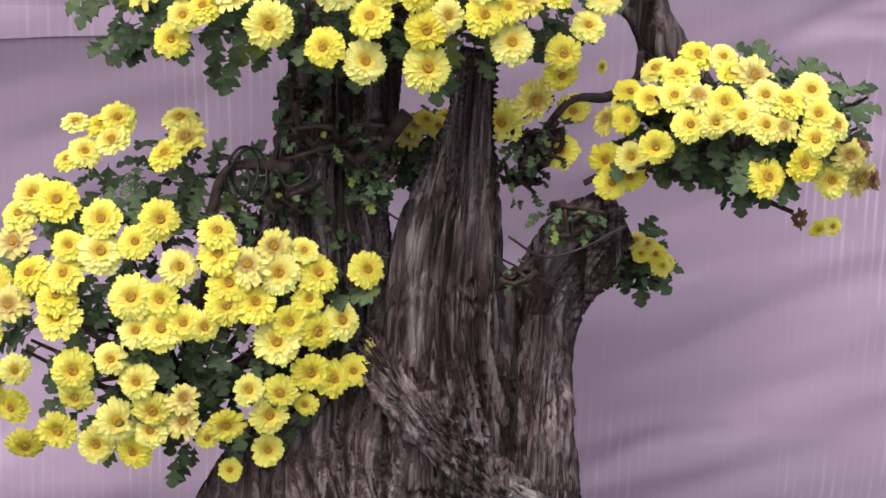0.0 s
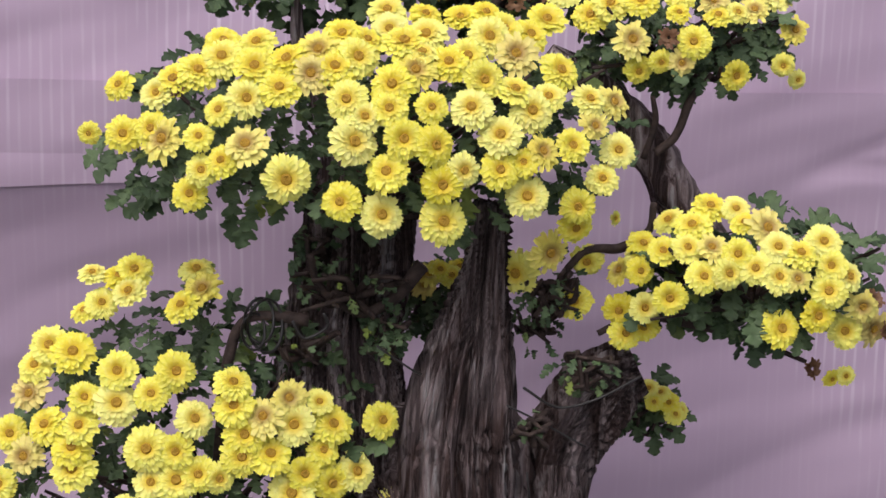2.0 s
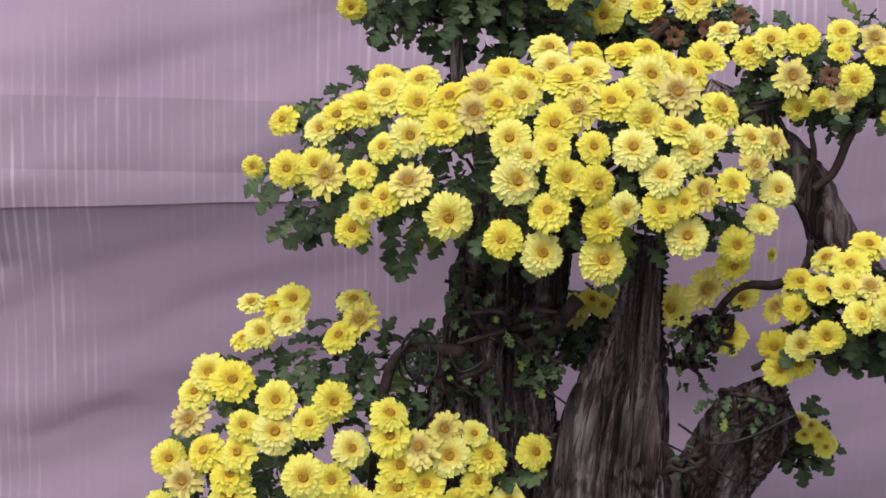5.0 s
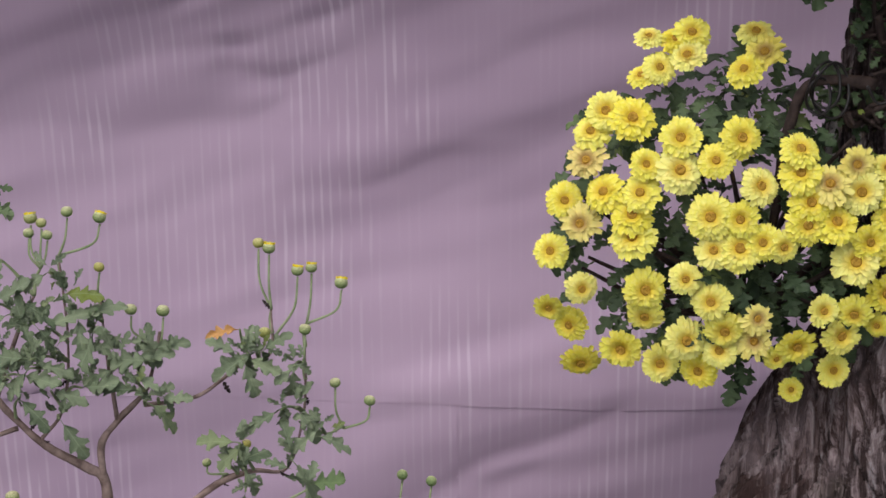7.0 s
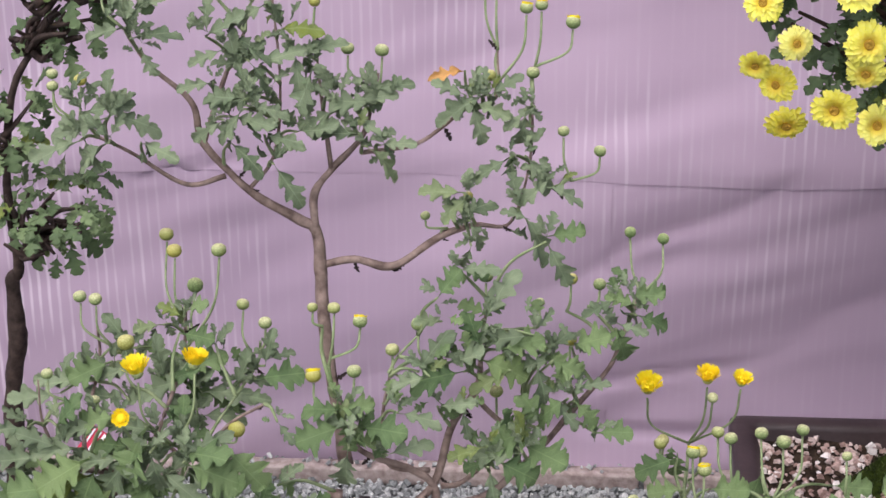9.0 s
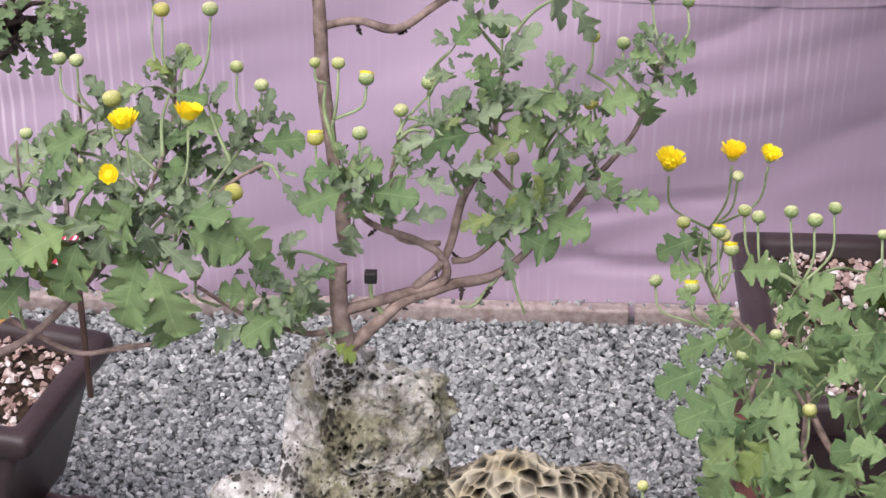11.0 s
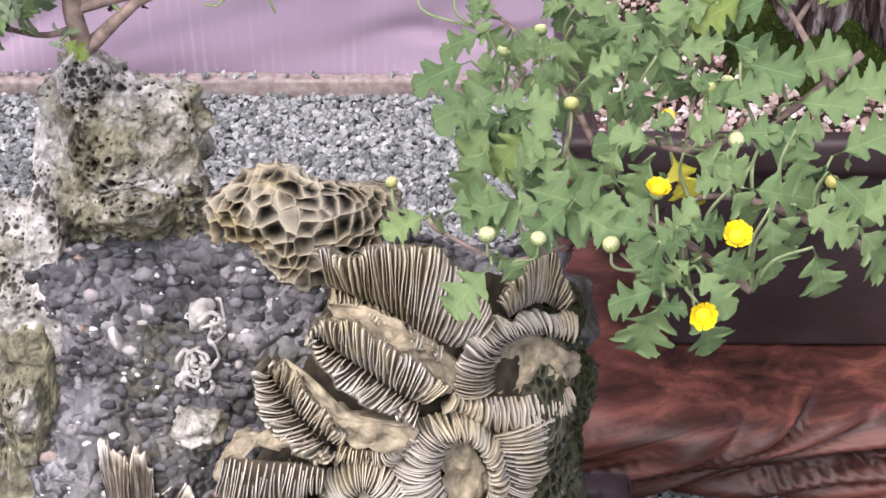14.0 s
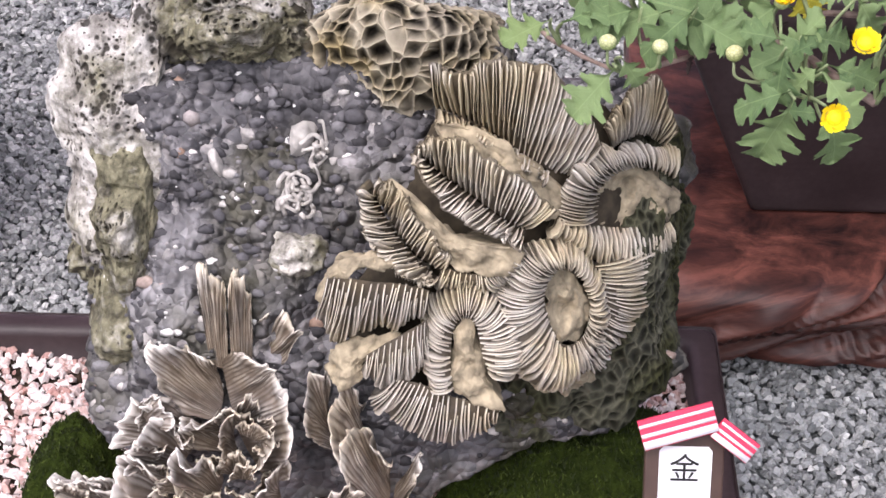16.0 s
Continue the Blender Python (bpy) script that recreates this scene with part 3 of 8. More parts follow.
def cloth_panel(x0, x1, z0, z1, y, seed, sag=0.0, drop=False):
    nx, nz = int((x1 - x0) / 0.012), int((z1 - z0) / 0.008)
    pts = np.zeros((nz + 1, nx + 1, 3))
    for j in range(nz + 1):
        for i in range(nx + 1):
            x, s = x0 + (x1 - x0) * i / nx, j / nz
            z = z0 + (z1 - z0) * s
            if j == 0:
                z += 0.003 * fbm((x * 6, seed, 0.5), 2)
            z += sag * (x - 0.3) * (1 - s)
            under = max(0.0, 0.761 + 0.046 * (x - 0.3) - z)
            fade = min(1.0, max(0.0, (0.85 - x) / 0.35))
            hang = fade * 0.054 * (1 - math.exp(-under / 0.16)) * min(1.0, max(0.0, z - 0.335) / 0.25) if drop else 0.0
            lean_back = 0.14 * max(0.0, z - 0.78) if sag else 0.0
            pts[j, i] = (x, y + lean_back + (0.0018 * (1 - fade) if sag else 0.0) - fold(x, z, seed) + hang, z)
    return grid_mesh("cloth_panel", pts)


ground_bm = bmesh.new()
bmesh.ops.create_grid(ground_bm, x_segments=8, y_segments=8, size=300)
ground = tagged(part("ground", ground_bm, BED), "dusty grey ground under the gravel bed", "ground", kind="structure")
ground.location.z = -0.006

backdrop = thing("backdrop", (0.4, 1.47, 0), "wrinkled mauve cloth screen hung behind the bonsai", "backdrop", kind="structure")
for x0, x1, z0, z1, y, seed, sag in ((-1.6, 0.318, -0.02, 0.323, 1.4875, 1.0, 0), (0.313, 2.4, -0.02, 0.323, 1.4881, 5.0, 0), (-1.6, 2.4, 0.3205, 0.86, 1.4870, 2.0, 0), (-1.6, 2.4, 0.761, 2.3, 1.4850, 9.0, 0.046)):
    me = cloth_panel(x0, x1, z0, z1, y, seed, sag, 0.3 < z0 < 0.5)
    part("cloth_panel", shift(me, backdrop), CLOTH, backdrop)

plank = thing("edging_plank", (0.4, 1.45, 0), "weathered wooden plank along the foot of the cloth", "plank", kind="structure")
for x0, x1 in ((-1.6, -0.42), (-0.415, 0.352), (0.357, 1.3), (1.305, 2.4)):
    pb = bmesh.new()
    rounded_box(pb, (x0, 1.463, -0.004), (x1, 1.479, 0.015), 0.003)
    bmesh.ops.subdivide_edges(pb, edges=[e for e in pb.edges if e.calc_length() > 0.2], cuts=30)
    for v in pb.verts:
        v.co.z += 0.0025 * fbm((v.co.x * 9, v.co.y * 40, 1.0), 3)
        v.co.y += 0.002 * fbm((v.co.x * 7, 4.0, v.co.z * 30), 2)
    part("board", pb, PLANK, plank)

rs = np.random.RandomState(4)
gx, gy = np.meshgrid(np.arange(-0.27, 0.72, 0.0040), np.arange(0.74, 1.464, 0.0040))
n = gx.size
stones = np.stack([gx.ravel() + rs.uniform(-0.004, 0.004, n), gy.ravel() + rs.uniform(-0.004, 0.004, n), rs.uniform(-0.002, 0.0025, n)], -1)
gravel = scatter_stones("gravel", GREY_GRAVEL, stones, 0.0054, 6)
tagged(gravel, "crushed grey-green stone gravel covering the display bed", "gravel", kind="stuff")
n = 110
strays = np.stack([rs.uniform(-0.3, 0.5, n), rs.uniform(1.465, 1.477, n), np.full(n, 0.018)], -1)
tagged(scatter_stones("gravel", GREY_GRAVEL, strays, 0.0045, 8), "stray gravel chips lying on the wooden plank", "gravel", kind="stuff")

# ---- old yellow-flowered bonsai ----
tree = thing("flowering_bonsai", (0.69, 1.13, 0.25), "old bonsai with shaggy bark and pads of lemon-yellow chrysanthemums", "bonsai")


def squashed(path, squash, **kw):
    g = limb_points(path, **kw)
    mid = g.mean(1, keepdims=True)
    g[..., 1] = mid[..., 0, 1][:, None] + (g[..., 1] - mid[..., 0, 1][:, None]) * squash
    return g


def bark_ridges(g, seed, deep=0.0095):
    """Long stringy ridges that run down a tube."""
    r, c, _ = g.shape
    mid = g.mean(1)
    out = g.copy()
    for i in range(r):
        z = mid[i, 2]
        for k in range(c):
            a = 2 * math.pi * k / c
            sw = a + 0.5 * fbm((seed, z * 5, 0.0), 2) + 1.6 * z
            f1 = fbm((math.cos(sw) * 6 + seed, math.sin(sw) * 6, z * 3.4), 4)
            f2 = fbm((math.cos(sw) * 21 + seed, math.sin(sw) * 21, z * 6.0), 3)
            h = 0.5 * f1 - 1.2 * math.exp(-((f1 / 0.11) ** 2)) - 0.55 * math.exp(-((f2 / 0.13) ** 2)) + 0.3 * f2
            d = g[i, k] - mid[i]
            d /= max(1e-6, np.linalg.norm(d))
            out[i, k] += d * deep * h
    return out


stems = [
    squashed([(0.69, 1.11, 0.225, 0.112), (0.685, 1.11, 0.27, 0.118), (0.68, 1.11, 0.31, 0.130), (0.678, 1.115, 0.345, 0.138), (0.674, 1.12, 0.385, 0.148), (0.688, 1.13, 0.445, 0.136), (0.702, 1.13, 0.505, 0.124), (0.714, 1.13, 0.558, 0.108), (0.714, 1.13, 0.606, 0.094), (0.717, 1.13, 0.651, 0.076), (0.714, 1.13, 0.695, 0.048)], 0.55, sides=340, knob=0.06, steps=20, flute=0.05, flutes=9, along=7),
    squashed([(0.674, 1.14, 0.547, 0.056), (0.656, 1.14, 0.62, 0.054), (0.645, 1.14, 0.678, 0.05), (0.646, 1.14, 0.739, 0.042), (0.653, 1.14, 0.785, 0.0392), (0.659, 1.14, 0.835, 0.038), (0.668, 1.14, 0.876, 0.032), (0.675, 1.14, 0.923, 0.016)], 0.7, sides=240, knob=0.08, along=9, seed=3.0, steps=20, flute=0.05, flutes=7),
    squashed([(0.74, 1.1, 0.538, 0.06), (0.735, 1.1, 0.614, 0.052), (0.731, 1.1, 0.68, 0.042), (0.734, 1.1, 0.722, 0.0352), (0.739, 1.1, 0.764, 0.0232), (0.744, 1.1, 0.805, 0.0152), (0.747, 1.1, 0.85, 0.012)], 0.8, sides=240, knob=0.06, along=9, seed=6.0, steps=20, flute=0.05, flutes=8),
    squashed([(0.805, 1.12, 0.491, 0.034), (0.802, 1.12, 0.556, 0.03), (0.801, 1.12, 0.62, 0.0264), (0.81, 1.12, 0.664, 0.0272), (0.827, 1.12, 0.695, 0.0288), (0.844, 1.12, 0.715, 0.024), (0.86, 1.12, 0.723, 0.0168)], 0.8, sides=240, knob=0.08, along=9, seed=9.0, steps=20, flute=0.06, flutes=6),
    squashed([(0.655, 1.13, 0.642, 0.008), (0.675, 1.1, 0.632, 0.0144), (0.703, 1.060, 0.607, 0.018), (0.737, 1.052, 0.572, 0.0178), (0.771, 1.046, 0.536, 0.018), (0.805, 1.044, 0.512, 0.016), (0.839, 1.046, 0.494, 0.012)], 0.8, sides=120, knob=0.2, seed=12.0, steps=20, flute=0.06, flutes=5),
]
slab = bark_ridges(squashed([(0.812, 1.085, 0.36, 0.020), (0.808, 1.082, 0.42, 0.027), (0.804, 1.08, 0.49, 0.028), (0.802, 1.082, 0.55, 0.026), (0.800, 1.09, 0.61, 0.020), (0.802, 1.10, 0.655, 0.012)], 0.7, sides=160, knob=0.1, seed=21.0, steps=20, flute=0.08, flutes=5), 31.0, 0.006)
part("stem", shift(join_grids("stem", [slab]), tree), BARK_GREY, tree, "silver-grey weathered strip of bark")
stems = [bark_ridges(g, 2.0 * i) for i, g in enumerate(stems)]
part("trunk", shift(join_grids("trunk", stems), tree), BARK, tree, "massive fluted trunk with shaggy grey-brown bark")
for path in ([(0.777, 1.038, 0.548, 0.0032), (0.792, 1.034, 0.537, 0.008), (0.816, 1.034, 0.521, 0.0108), (0.832, 1.036, 0.502, 0.012)],):
    foot = bark_ridges(squashed(path, 0.8, sides=120, knob=0.25, seed=12.0, steps=20, flute=0.08, flutes=5), 11.0, 0.006)
    part("deadwood", shift(join_grids("deadwood", [foot]), tree), DEADWOOD, tree, "bleached grey deadwood")
for path in ([(0.934, 1.16, 0.793, 0.008), (0.917, 1.16, 0.806, 0.0152), (0.896, 1.16, 0.832, 0.0168), (0.875, 1.16, 0.865, 0.016), (0.857, 1.16, 0.892, 0.0136), (0.831, 1.16, 0.919, 0.012), (0.789, 1.16, 0.943, 0.01)], [(0.653, 1.13, 0.824, 0.024), (0.644, 1.13, 0.881, 0.016), (0.627, 1.13, 0.922, 0.0088), (0.613, 1.13, 0.953, 0.0056), (0.611, 1.13, 0.985, 0.0036), (0.618, 1.13, 1.013, 0.0024)]):
    limb("stem", path, BARK, tree, sides=24, knob=0.25, steps=14, flute=0.1, flutes=5)
for path in ([(0.621, 1.08, 0.769, 0.0048), (0.59, 1.08, 0.772, 0.0036), (0.573, 1.08, 0.764, 0.0036), (0.564, 1.08, 0.731, 0.004), (0.56, 1.08, 0.686, 0.0036), (0.555, 1.08, 0.643, 0.002)], [(0.699, 1.09, 0.807, 0.0056), (0.68, 1.09, 0.783, 0.0048), (0.657, 1.09, 0.772, 0.004), (0.629, 1.09, 0.79, 0.0032), (0.621, 1.09, 0.814, 0.0028)], [(0.865, 1.13, 0.88, 0.0032), (0.879, 1.13, 0.893, 0.0032), (0.889, 1.13, 0.92, 0.0028), (0.902, 1.13, 0.938, 0.0016)], [(0.857, 1.13, 0.876, 0.0028), (0.864, 1.13, 0.901, 0.0024), (0.861, 1.13, 0.921, 0.0016)], [(0.781, 1.1, 0.767, 0.002), (0.811, 1.1, 0.813, 0.0028), (0.839, 1.1, 0.818, 0.0036), (0.858, 1.1, 0.83, 0.0028), (0.861, 1.1, 0.851, 0.0024)], [(0.826, 1.1, 0.755, 0.0024), (0.854, 1.1, 0.768, 0.0028), (0.89, 1.1, 0.764, 0.004), (0.936, 1.1, 0.752, 0.0028), (0.978, 1.1, 0.735, 0.0016)], [(0.831, 1.2, 0.635, 0.004), (0.857, 1.2, 0.645, 0.0028), (0.887, 1.2, 0.664, 0.0016)], [(0.747, 1.14, 0.918, 0.0064), (0.738, 1.14, 0.95, 0.0048), (0.745, 1.14, 0.978, 0.0032), (0.757, 1.14, 0.994, 0.002)]):
    limb("branch", path, DARK_TWIG, tree, sides=8, knob=0.2, steps=8)

FLOWERS = [flower_mesh("flower", s, YELLOW) for s in (1, 2, 3, 4)]
HALF = [flower_mesh("flower", s, YELLOW, 0.45) for s in (11, 12)]
TIRED = [flower_mesh("flower", s, FADED, 0.8, 0.3) for s in (21, 22)]
DEAD = flower_mesh("flower", 31, BROWN, 0.3, 0.4)
DISCS = [disc_mesh("disc", s) for s in (1, 2)]
LEAF_BITS = [leaf_arrays(random.Random(s), 0.35, 0.2, 0.9) for s in range(5)]
flower_rnd = random.Random(5)


def pad_front(pad, x, z):
    cx, cy, cz, rx, ry, rz = pad
    q = 1 - ((x - cx) / rx) ** 2 - ((z - cz) / rz) ** 2
    return cy - ry * math.sqrt(max(0.02, q))


def put_flower(pad, x, z, s):
    cx, cy, cz, rx, ry, rz = pad
    y = pad_front(pad, x, z)
    out = Vector(((x - cx) / rx**1.2 * 0.10, -0.55 + (y - cy) / ry * 0.25, 0.30 + max(-0.4, (z - cz) / rz) * 0.62))
    out += Vector([flower_rnd.uniform(-0.28, 0.28) for _ in range(3)])
    k = flower_rnd.random()
    if s < 0:
        me, s = flower_rnd.choice(TIRED) if s < -0.6 else DEAD, -s
    else:
        me = flower_rnd.choice(HALF) if k < 0.12 else flower_rnd.choice(FLOWERS)
    m = facing((x, y, z), out, flower_rnd.uniform(0, 6.28), 0.0146 * s)
    f = piece("flower", me, tree, m)
    if me is not DEAD:
        d = new("disc", flower_rnd.choice(DISCS))
        d.parent = f
    return y


def pad_leaves(pad, count, seed, size=0.022, low=-1.0, high=0.65, mat=None, owner=None):
    """The dark leaves under and between the flowers of one pad, as one mesh."""
    rnd = random.Random(seed)
    cx, cy, cz, rx, ry, rz = pad
    v, f = [], []
    made = 0
    while made < count:
        a, b, c = rnd.uniform(-1, 1), rnd.uniform(-1, 1), rnd.uniform(low, high)
        rr = a * a + b * b + c * c
        lump = 0.82 + 0.30 * fbm((a * 2.3 + seed, b * 2.3, c * 2.3), 2)
        if rr > lump or rr < 0.12:
            continue
        made += 1
        at = Vector((cx + a * rx * 0.93, cy + b * ry + 0.012, cz + c * rz * 0.95))
        out = Vector((a, b - 0.4, c * 0.5 - 0.25 + rnd.uniform(-0.5, 0.5))) + Vector([rnd.uniform(-0.5, 0.5) for _ in range(3)])
        m = leaf_pose(at, out, Vector((rnd.uniform(-0.4, 0.4), -0.5, 1)), size * rnd.uniform(0.6, 1.35))
        lv, lf = rnd.choice(LEAF_BITS)
        k = len(v)
        v += [m @ Vector(p) for p in lv]
        f += [tuple(i + k for i in q) for q in lf]
    me = bpy.data.meshes.new("foliage")
    me.from_pydata([tuple(p) for p in v], [], f)
    me.update()
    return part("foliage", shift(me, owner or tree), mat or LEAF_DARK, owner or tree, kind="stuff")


def pad_twigs(pad, start, count, seed, owner=None):
    """Thin twigs that fan from a limb into a pad."""
    rnd = random.Random(seed)
    cx, cy, cz, rx, ry, rz = pad
    grids = []
    for _ in range(count):
        a, c = rnd.uniform(-0.85, 0.85), rnd.uniform(-0.5, 0.6)
        end = (cx + a * rx, cy + rnd.uniform(-0.7, 0.3) * ry, cz + c * rz)
        mid = tuple((p + q) / 2 + rnd.uniform(-0.012, 0.012) for p, q in zip(start, end))
        grids.append(limb_points([(*start, 0.0035), (*mid, 0.0024), (*end, 0.0012)], sides=5, steps=5))
    return part("twiggery", shift(join_grids("twiggery", grids), owner or tree), DARK_TWIG, owner or tree, kind="stuff")


pad = (0.545, 1.115, 0.66, 0.151, 0.075, 0.137)
for x, z, s in ((0.471, 0.794, 0.7), (0.489, 0.792, 0.8), (0.5, 0.797, 0.9), (0.497, 0.784, 0.9), (0.478, 0.776, 0.8), (0.466, 0.77, 0.7), (0.543, 0.797, 0.9), (0.548, 0.788, -0.9), (0.534, 0.779, 0.9), (0.443, 0.747, 1), (0.433, 0.733, 0.9), (0.46, 0.746, 1.1), (0.43, 0.715, -0.9), (0.492, 0.738, 1), (0.531, 0.74, 1), (0.469, 0.719, 0.8), (0.491, 0.717, 1.1), (0.515, 0.725, 0.85), (0.544, 0.709, 0.95), (0.442, 0.697, 1), (0.466, 0.7, 0.95), (0.46, 0.684, 1), (0.415, 0.685, 0.9), (0.426, 0.672, -0.9), (0.461, 0.669, 1.1), (0.57, 0.732, 0.95), (0.571, 0.717, 1), (0.591, 0.709, -0.95), (0.608, 0.721, -0.85), (0.578, 0.698, 1), (0.612, 0.703, 1.05), (0.629, 0.716, 0.7)):
    put_flower(pad, x, z, s)
for x, z, s in ((0.638, 0.7, 1.05), (0.673, 0.696, 0.95), (0.512, 0.688, 1.1), (0.532, 0.687, 0.9), (0.515, 0.664, 0.9), (0.532, 0.666, 1.1), (0.547, 0.671, 0.9), (0.561, 0.668, 0.8), (0.576, 0.683, 1), (0.596, 0.683, 1.05), (0.611, 0.654, 1.15), (0.619, 0.668, 0.9), (0.638, 0.659, 1), (0.655, 0.664, 1), (0.632, 0.683, 0.8), (0.47, 0.631, 1.05), (0.471, 0.61, 0.9), (0.497, 0.642, 0.8), (0.515, 0.626, 0.95), (0.427, 0.622, 0.8), (0.42, 0.58, 0.9), (0.428, 0.551, 1), (0.456, 0.575, 1.05), (0.499, 0.592, 1.05), (0.525, 0.603, 1), (0.483, 0.567, 0.95), (0.51, 0.564, 0.95), (0.523, 0.585, 0.9), (0.546, 0.613, -0.75), (0.546, 0.594, -0.85), (0.562, 0.578, 0.6), (0.575, 0.59, 1)):
    put_flower(pad, x, z, s)
for x, z, s in ((0.591, 0.618, 0.8), (0.613, 0.614, 0.9), (0.605, 0.596, 1), (0.631, 0.601, 0.65), (0.604, 0.561, 0.85), (0.634, 0.628, 1), (0.65, 0.619, 0.95), (0.665, 0.622, 0.85), (0.682, 0.63, 0.9), (0.681, 0.611, 0.95), (0.703, 0.622, 0.9), (0.577, 0.541, 0.6), (0.406, 0.644, 0.9), (0.405, 0.594, 0.8)):
    put_flower(pad, x, z, s)
pad_leaves(pad, 624, 28, low=-1, high=1.05, size=0.0215)
pad_twigs(pad, (0.545, 1.135, 0.578), 22, 4)
pad = (0.655, 1.12, 0.892, 0.207, 0.125, 0.103)
for x, z, s in ((0.475, 0.903, 0.55), (0.499, 0.907, 0.85), (0.495, 0.935, 0.75), (0.518, 0.913, 0.8), (0.526, 0.907, -1), (0.549, 0.911, 0.7), (0.532, 0.943, 0.9), (0.521, 0.934, 0.8), (0.547, 0.949, 1), (0.534, 0.94, -0.5), (0.562, 0.928, 0.75), (0.579, 0.936, 0.95), (0.579, 0.908, -0.95), (0.564, 0.897, 0.8), (0.551, 0.89, 0.75), (0.543, 0.873, 0.8), (0.605, 0.888, 1.1), (0.563, 0.958, 1), (0.584, 0.954, 1), (0.585, 0.967, 0.9), (0.563, 0.966, 0.9), (0.6, 0.943, 0.95), (0.605, 0.959, 1), (0.625, 0.965, -0.9), (0.62, 0.952, -0.9), (0.635, 0.956, 1), (0.64, 0.974, 0.9), (0.643, 0.938, 0.95), (0.65, 0.962, 1), (0.67, 0.986, 0.9), (0.671, 0.977, 0.85), (0.68, 0.97, 1.1)):
    put_flower(pad, x, z, s)
for x, z, s in ((0.656, 0.971, 0.8), (0.695, 0.984, 0.8), (0.695, 0.974, 1), (0.691, 0.964, 0.9), (0.672, 0.947, 1), (0.67, 0.933, 0.9), (0.654, 0.928, 0.8), (0.647, 0.913, 1.1), (0.679, 0.915, 0.95), (0.687, 0.955, -0.9), (0.697, 0.934, 0.75), (0.723, 0.933, 1), (0.699, 0.911, 0.95), (0.669, 0.894, 1), (0.64, 0.874, 0.9), (0.666, 0.865, 1), (0.706, 0.86, 1.1), (0.705, 0.886, 0.95), (0.718, 0.895, 0.8), (0.709, 0.959, 0.95), (0.719, 0.982, 0.8), (0.737, 0.983, 0.8), (0.721, 0.962, 0.95), (0.731, 0.949, 0.95), (0.737, 0.972, 1), (0.748, 0.975, 0.9), (0.754, 0.962, -1), (0.752, 0.942, 0.95), (0.763, 0.93, 1), (0.766, 0.971, 0.9), (0.78, 0.977, 1), (0.742, 0.916, 1)):
    put_flower(pad, x, z, s)
for x, z, s in ((0.742, 0.894, 0.9), (0.77, 0.904, -0.8), (0.761, 0.875, 1), (0.758, 0.898, 0.7), (0.791, 0.906, 0.85), (0.784, 0.951, 1), (0.775, 0.937, 0.8), (0.804, 0.933, 0.85), (0.822, 0.929, -0.8), (0.807, 0.917, -0.7), (0.825, 0.899, 0.85), (0.814, 0.881, 0.8), (0.798, 0.864, 0.85), (0.799, 0.846, 0.85), (0.767, 0.799, 1.1), (0.785, 0.822, -0.95), (0.816, 0.808, 0.85), (0.809, 0.778, 0.9), (0.834, 0.839, 0.4)):
    put_flower(pad, x, z, s)
pad_leaves(pad, 744, 42, low=-0.45, high=0.63, size=0.0215)
pad_twigs(pad, (0.655, 1.14, 0.83), 22, 6)
pad = (0.937, 1.1, 0.802, 0.096, 0.07, 0.056)
for x, z, s in ((0.838, 0.804, -0.7), (0.849, 0.809, 0.7), (0.852, 0.825, 0.8), (0.848, 0.818, 0.6), (0.863, 0.825, 0.8), (0.839, 0.776, 0.85), (0.854, 0.782, 0.8), (0.867, 0.796, 0.85), (0.844, 0.759, 0.85), (0.857, 0.764, 0.8), (0.87, 0.841, 0.8), (0.883, 0.842, 0.95), (0.898, 0.852, 0.9), (0.914, 0.853, 0.7), (0.878, 0.83, 0.8), (0.893, 0.832, -0.75), (0.887, 0.814, 0.85), (0.903, 0.818, 0.8), (0.921, 0.822, 0.85), (0.917, 0.847, 0.7), (0.931, 0.845, -0.95), (0.91, 0.83, 0.8), (0.937, 0.835, 0.85), (0.936, 0.817, 0.85), (0.952, 0.831, 0.9), (0.949, 0.816, -0.65), (0.97, 0.837, 0.9), (0.974, 0.823, 0.8), (0.987, 0.815, 0.8), (0.972, 0.807, 0.9), (0.941, 0.78, 1), (0.965, 0.79, 0.9)):
    put_flower(pad, x, z, s)
for x, z, s in ((0.991, 0.773, 0.9), (1, 0.793, -0.8), (1.01, 0.795, -0.5), (1.021, 0.764, -0.9), (1.031, 0.762, -0.5), (1.005, 0.728, 0.5), (0.995, 0.726, 0.5), (0.98, 0.733, -0.5)):
    put_flower(pad, x, z, s)
pad_leaves(pad, 360, 35, low=-1, high=0.63, size=0.0215)
pad_twigs(pad, (0.937, 1.12, 0.768), 22, 5)
pad = (0.889, 1.16, 0.961, 0.086, 0.06, 0.046)
for x, z, s in ((0.798, 0.987, 0.8), (0.828, 0.985, 0.9), (0.815, 0.976, 0.9), (0.848, 0.989, 0.85), (0.875, 0.994, 0.8), (0.872, 0.983, 0.6), (0.896, 0.991, -0.8), (0.899, 0.982, 0.7), (0.913, 0.984, 0.6), (0.926, 0.985, -0.7), (0.945, 0.992, 0.9), (0.841, 0.964, -0.9), (0.882, 0.965, 0.85), (0.865, 0.967, -0.5), (0.958, 0.97, -0.7), (0.914, 0.941, 0.8), (0.847, 0.942, 0.7), (0.861, 0.95, 0.6), (0.875, 0.95, -0.65), (0.951, 0.946, 0.6), (0.969, 0.931, 0.5), (0.916, 0.996, -0.4)):
    put_flower(pad, x, z, s)
pad_leaves(pad, 312, 35, low=-1, high=0.7, size=0.019)
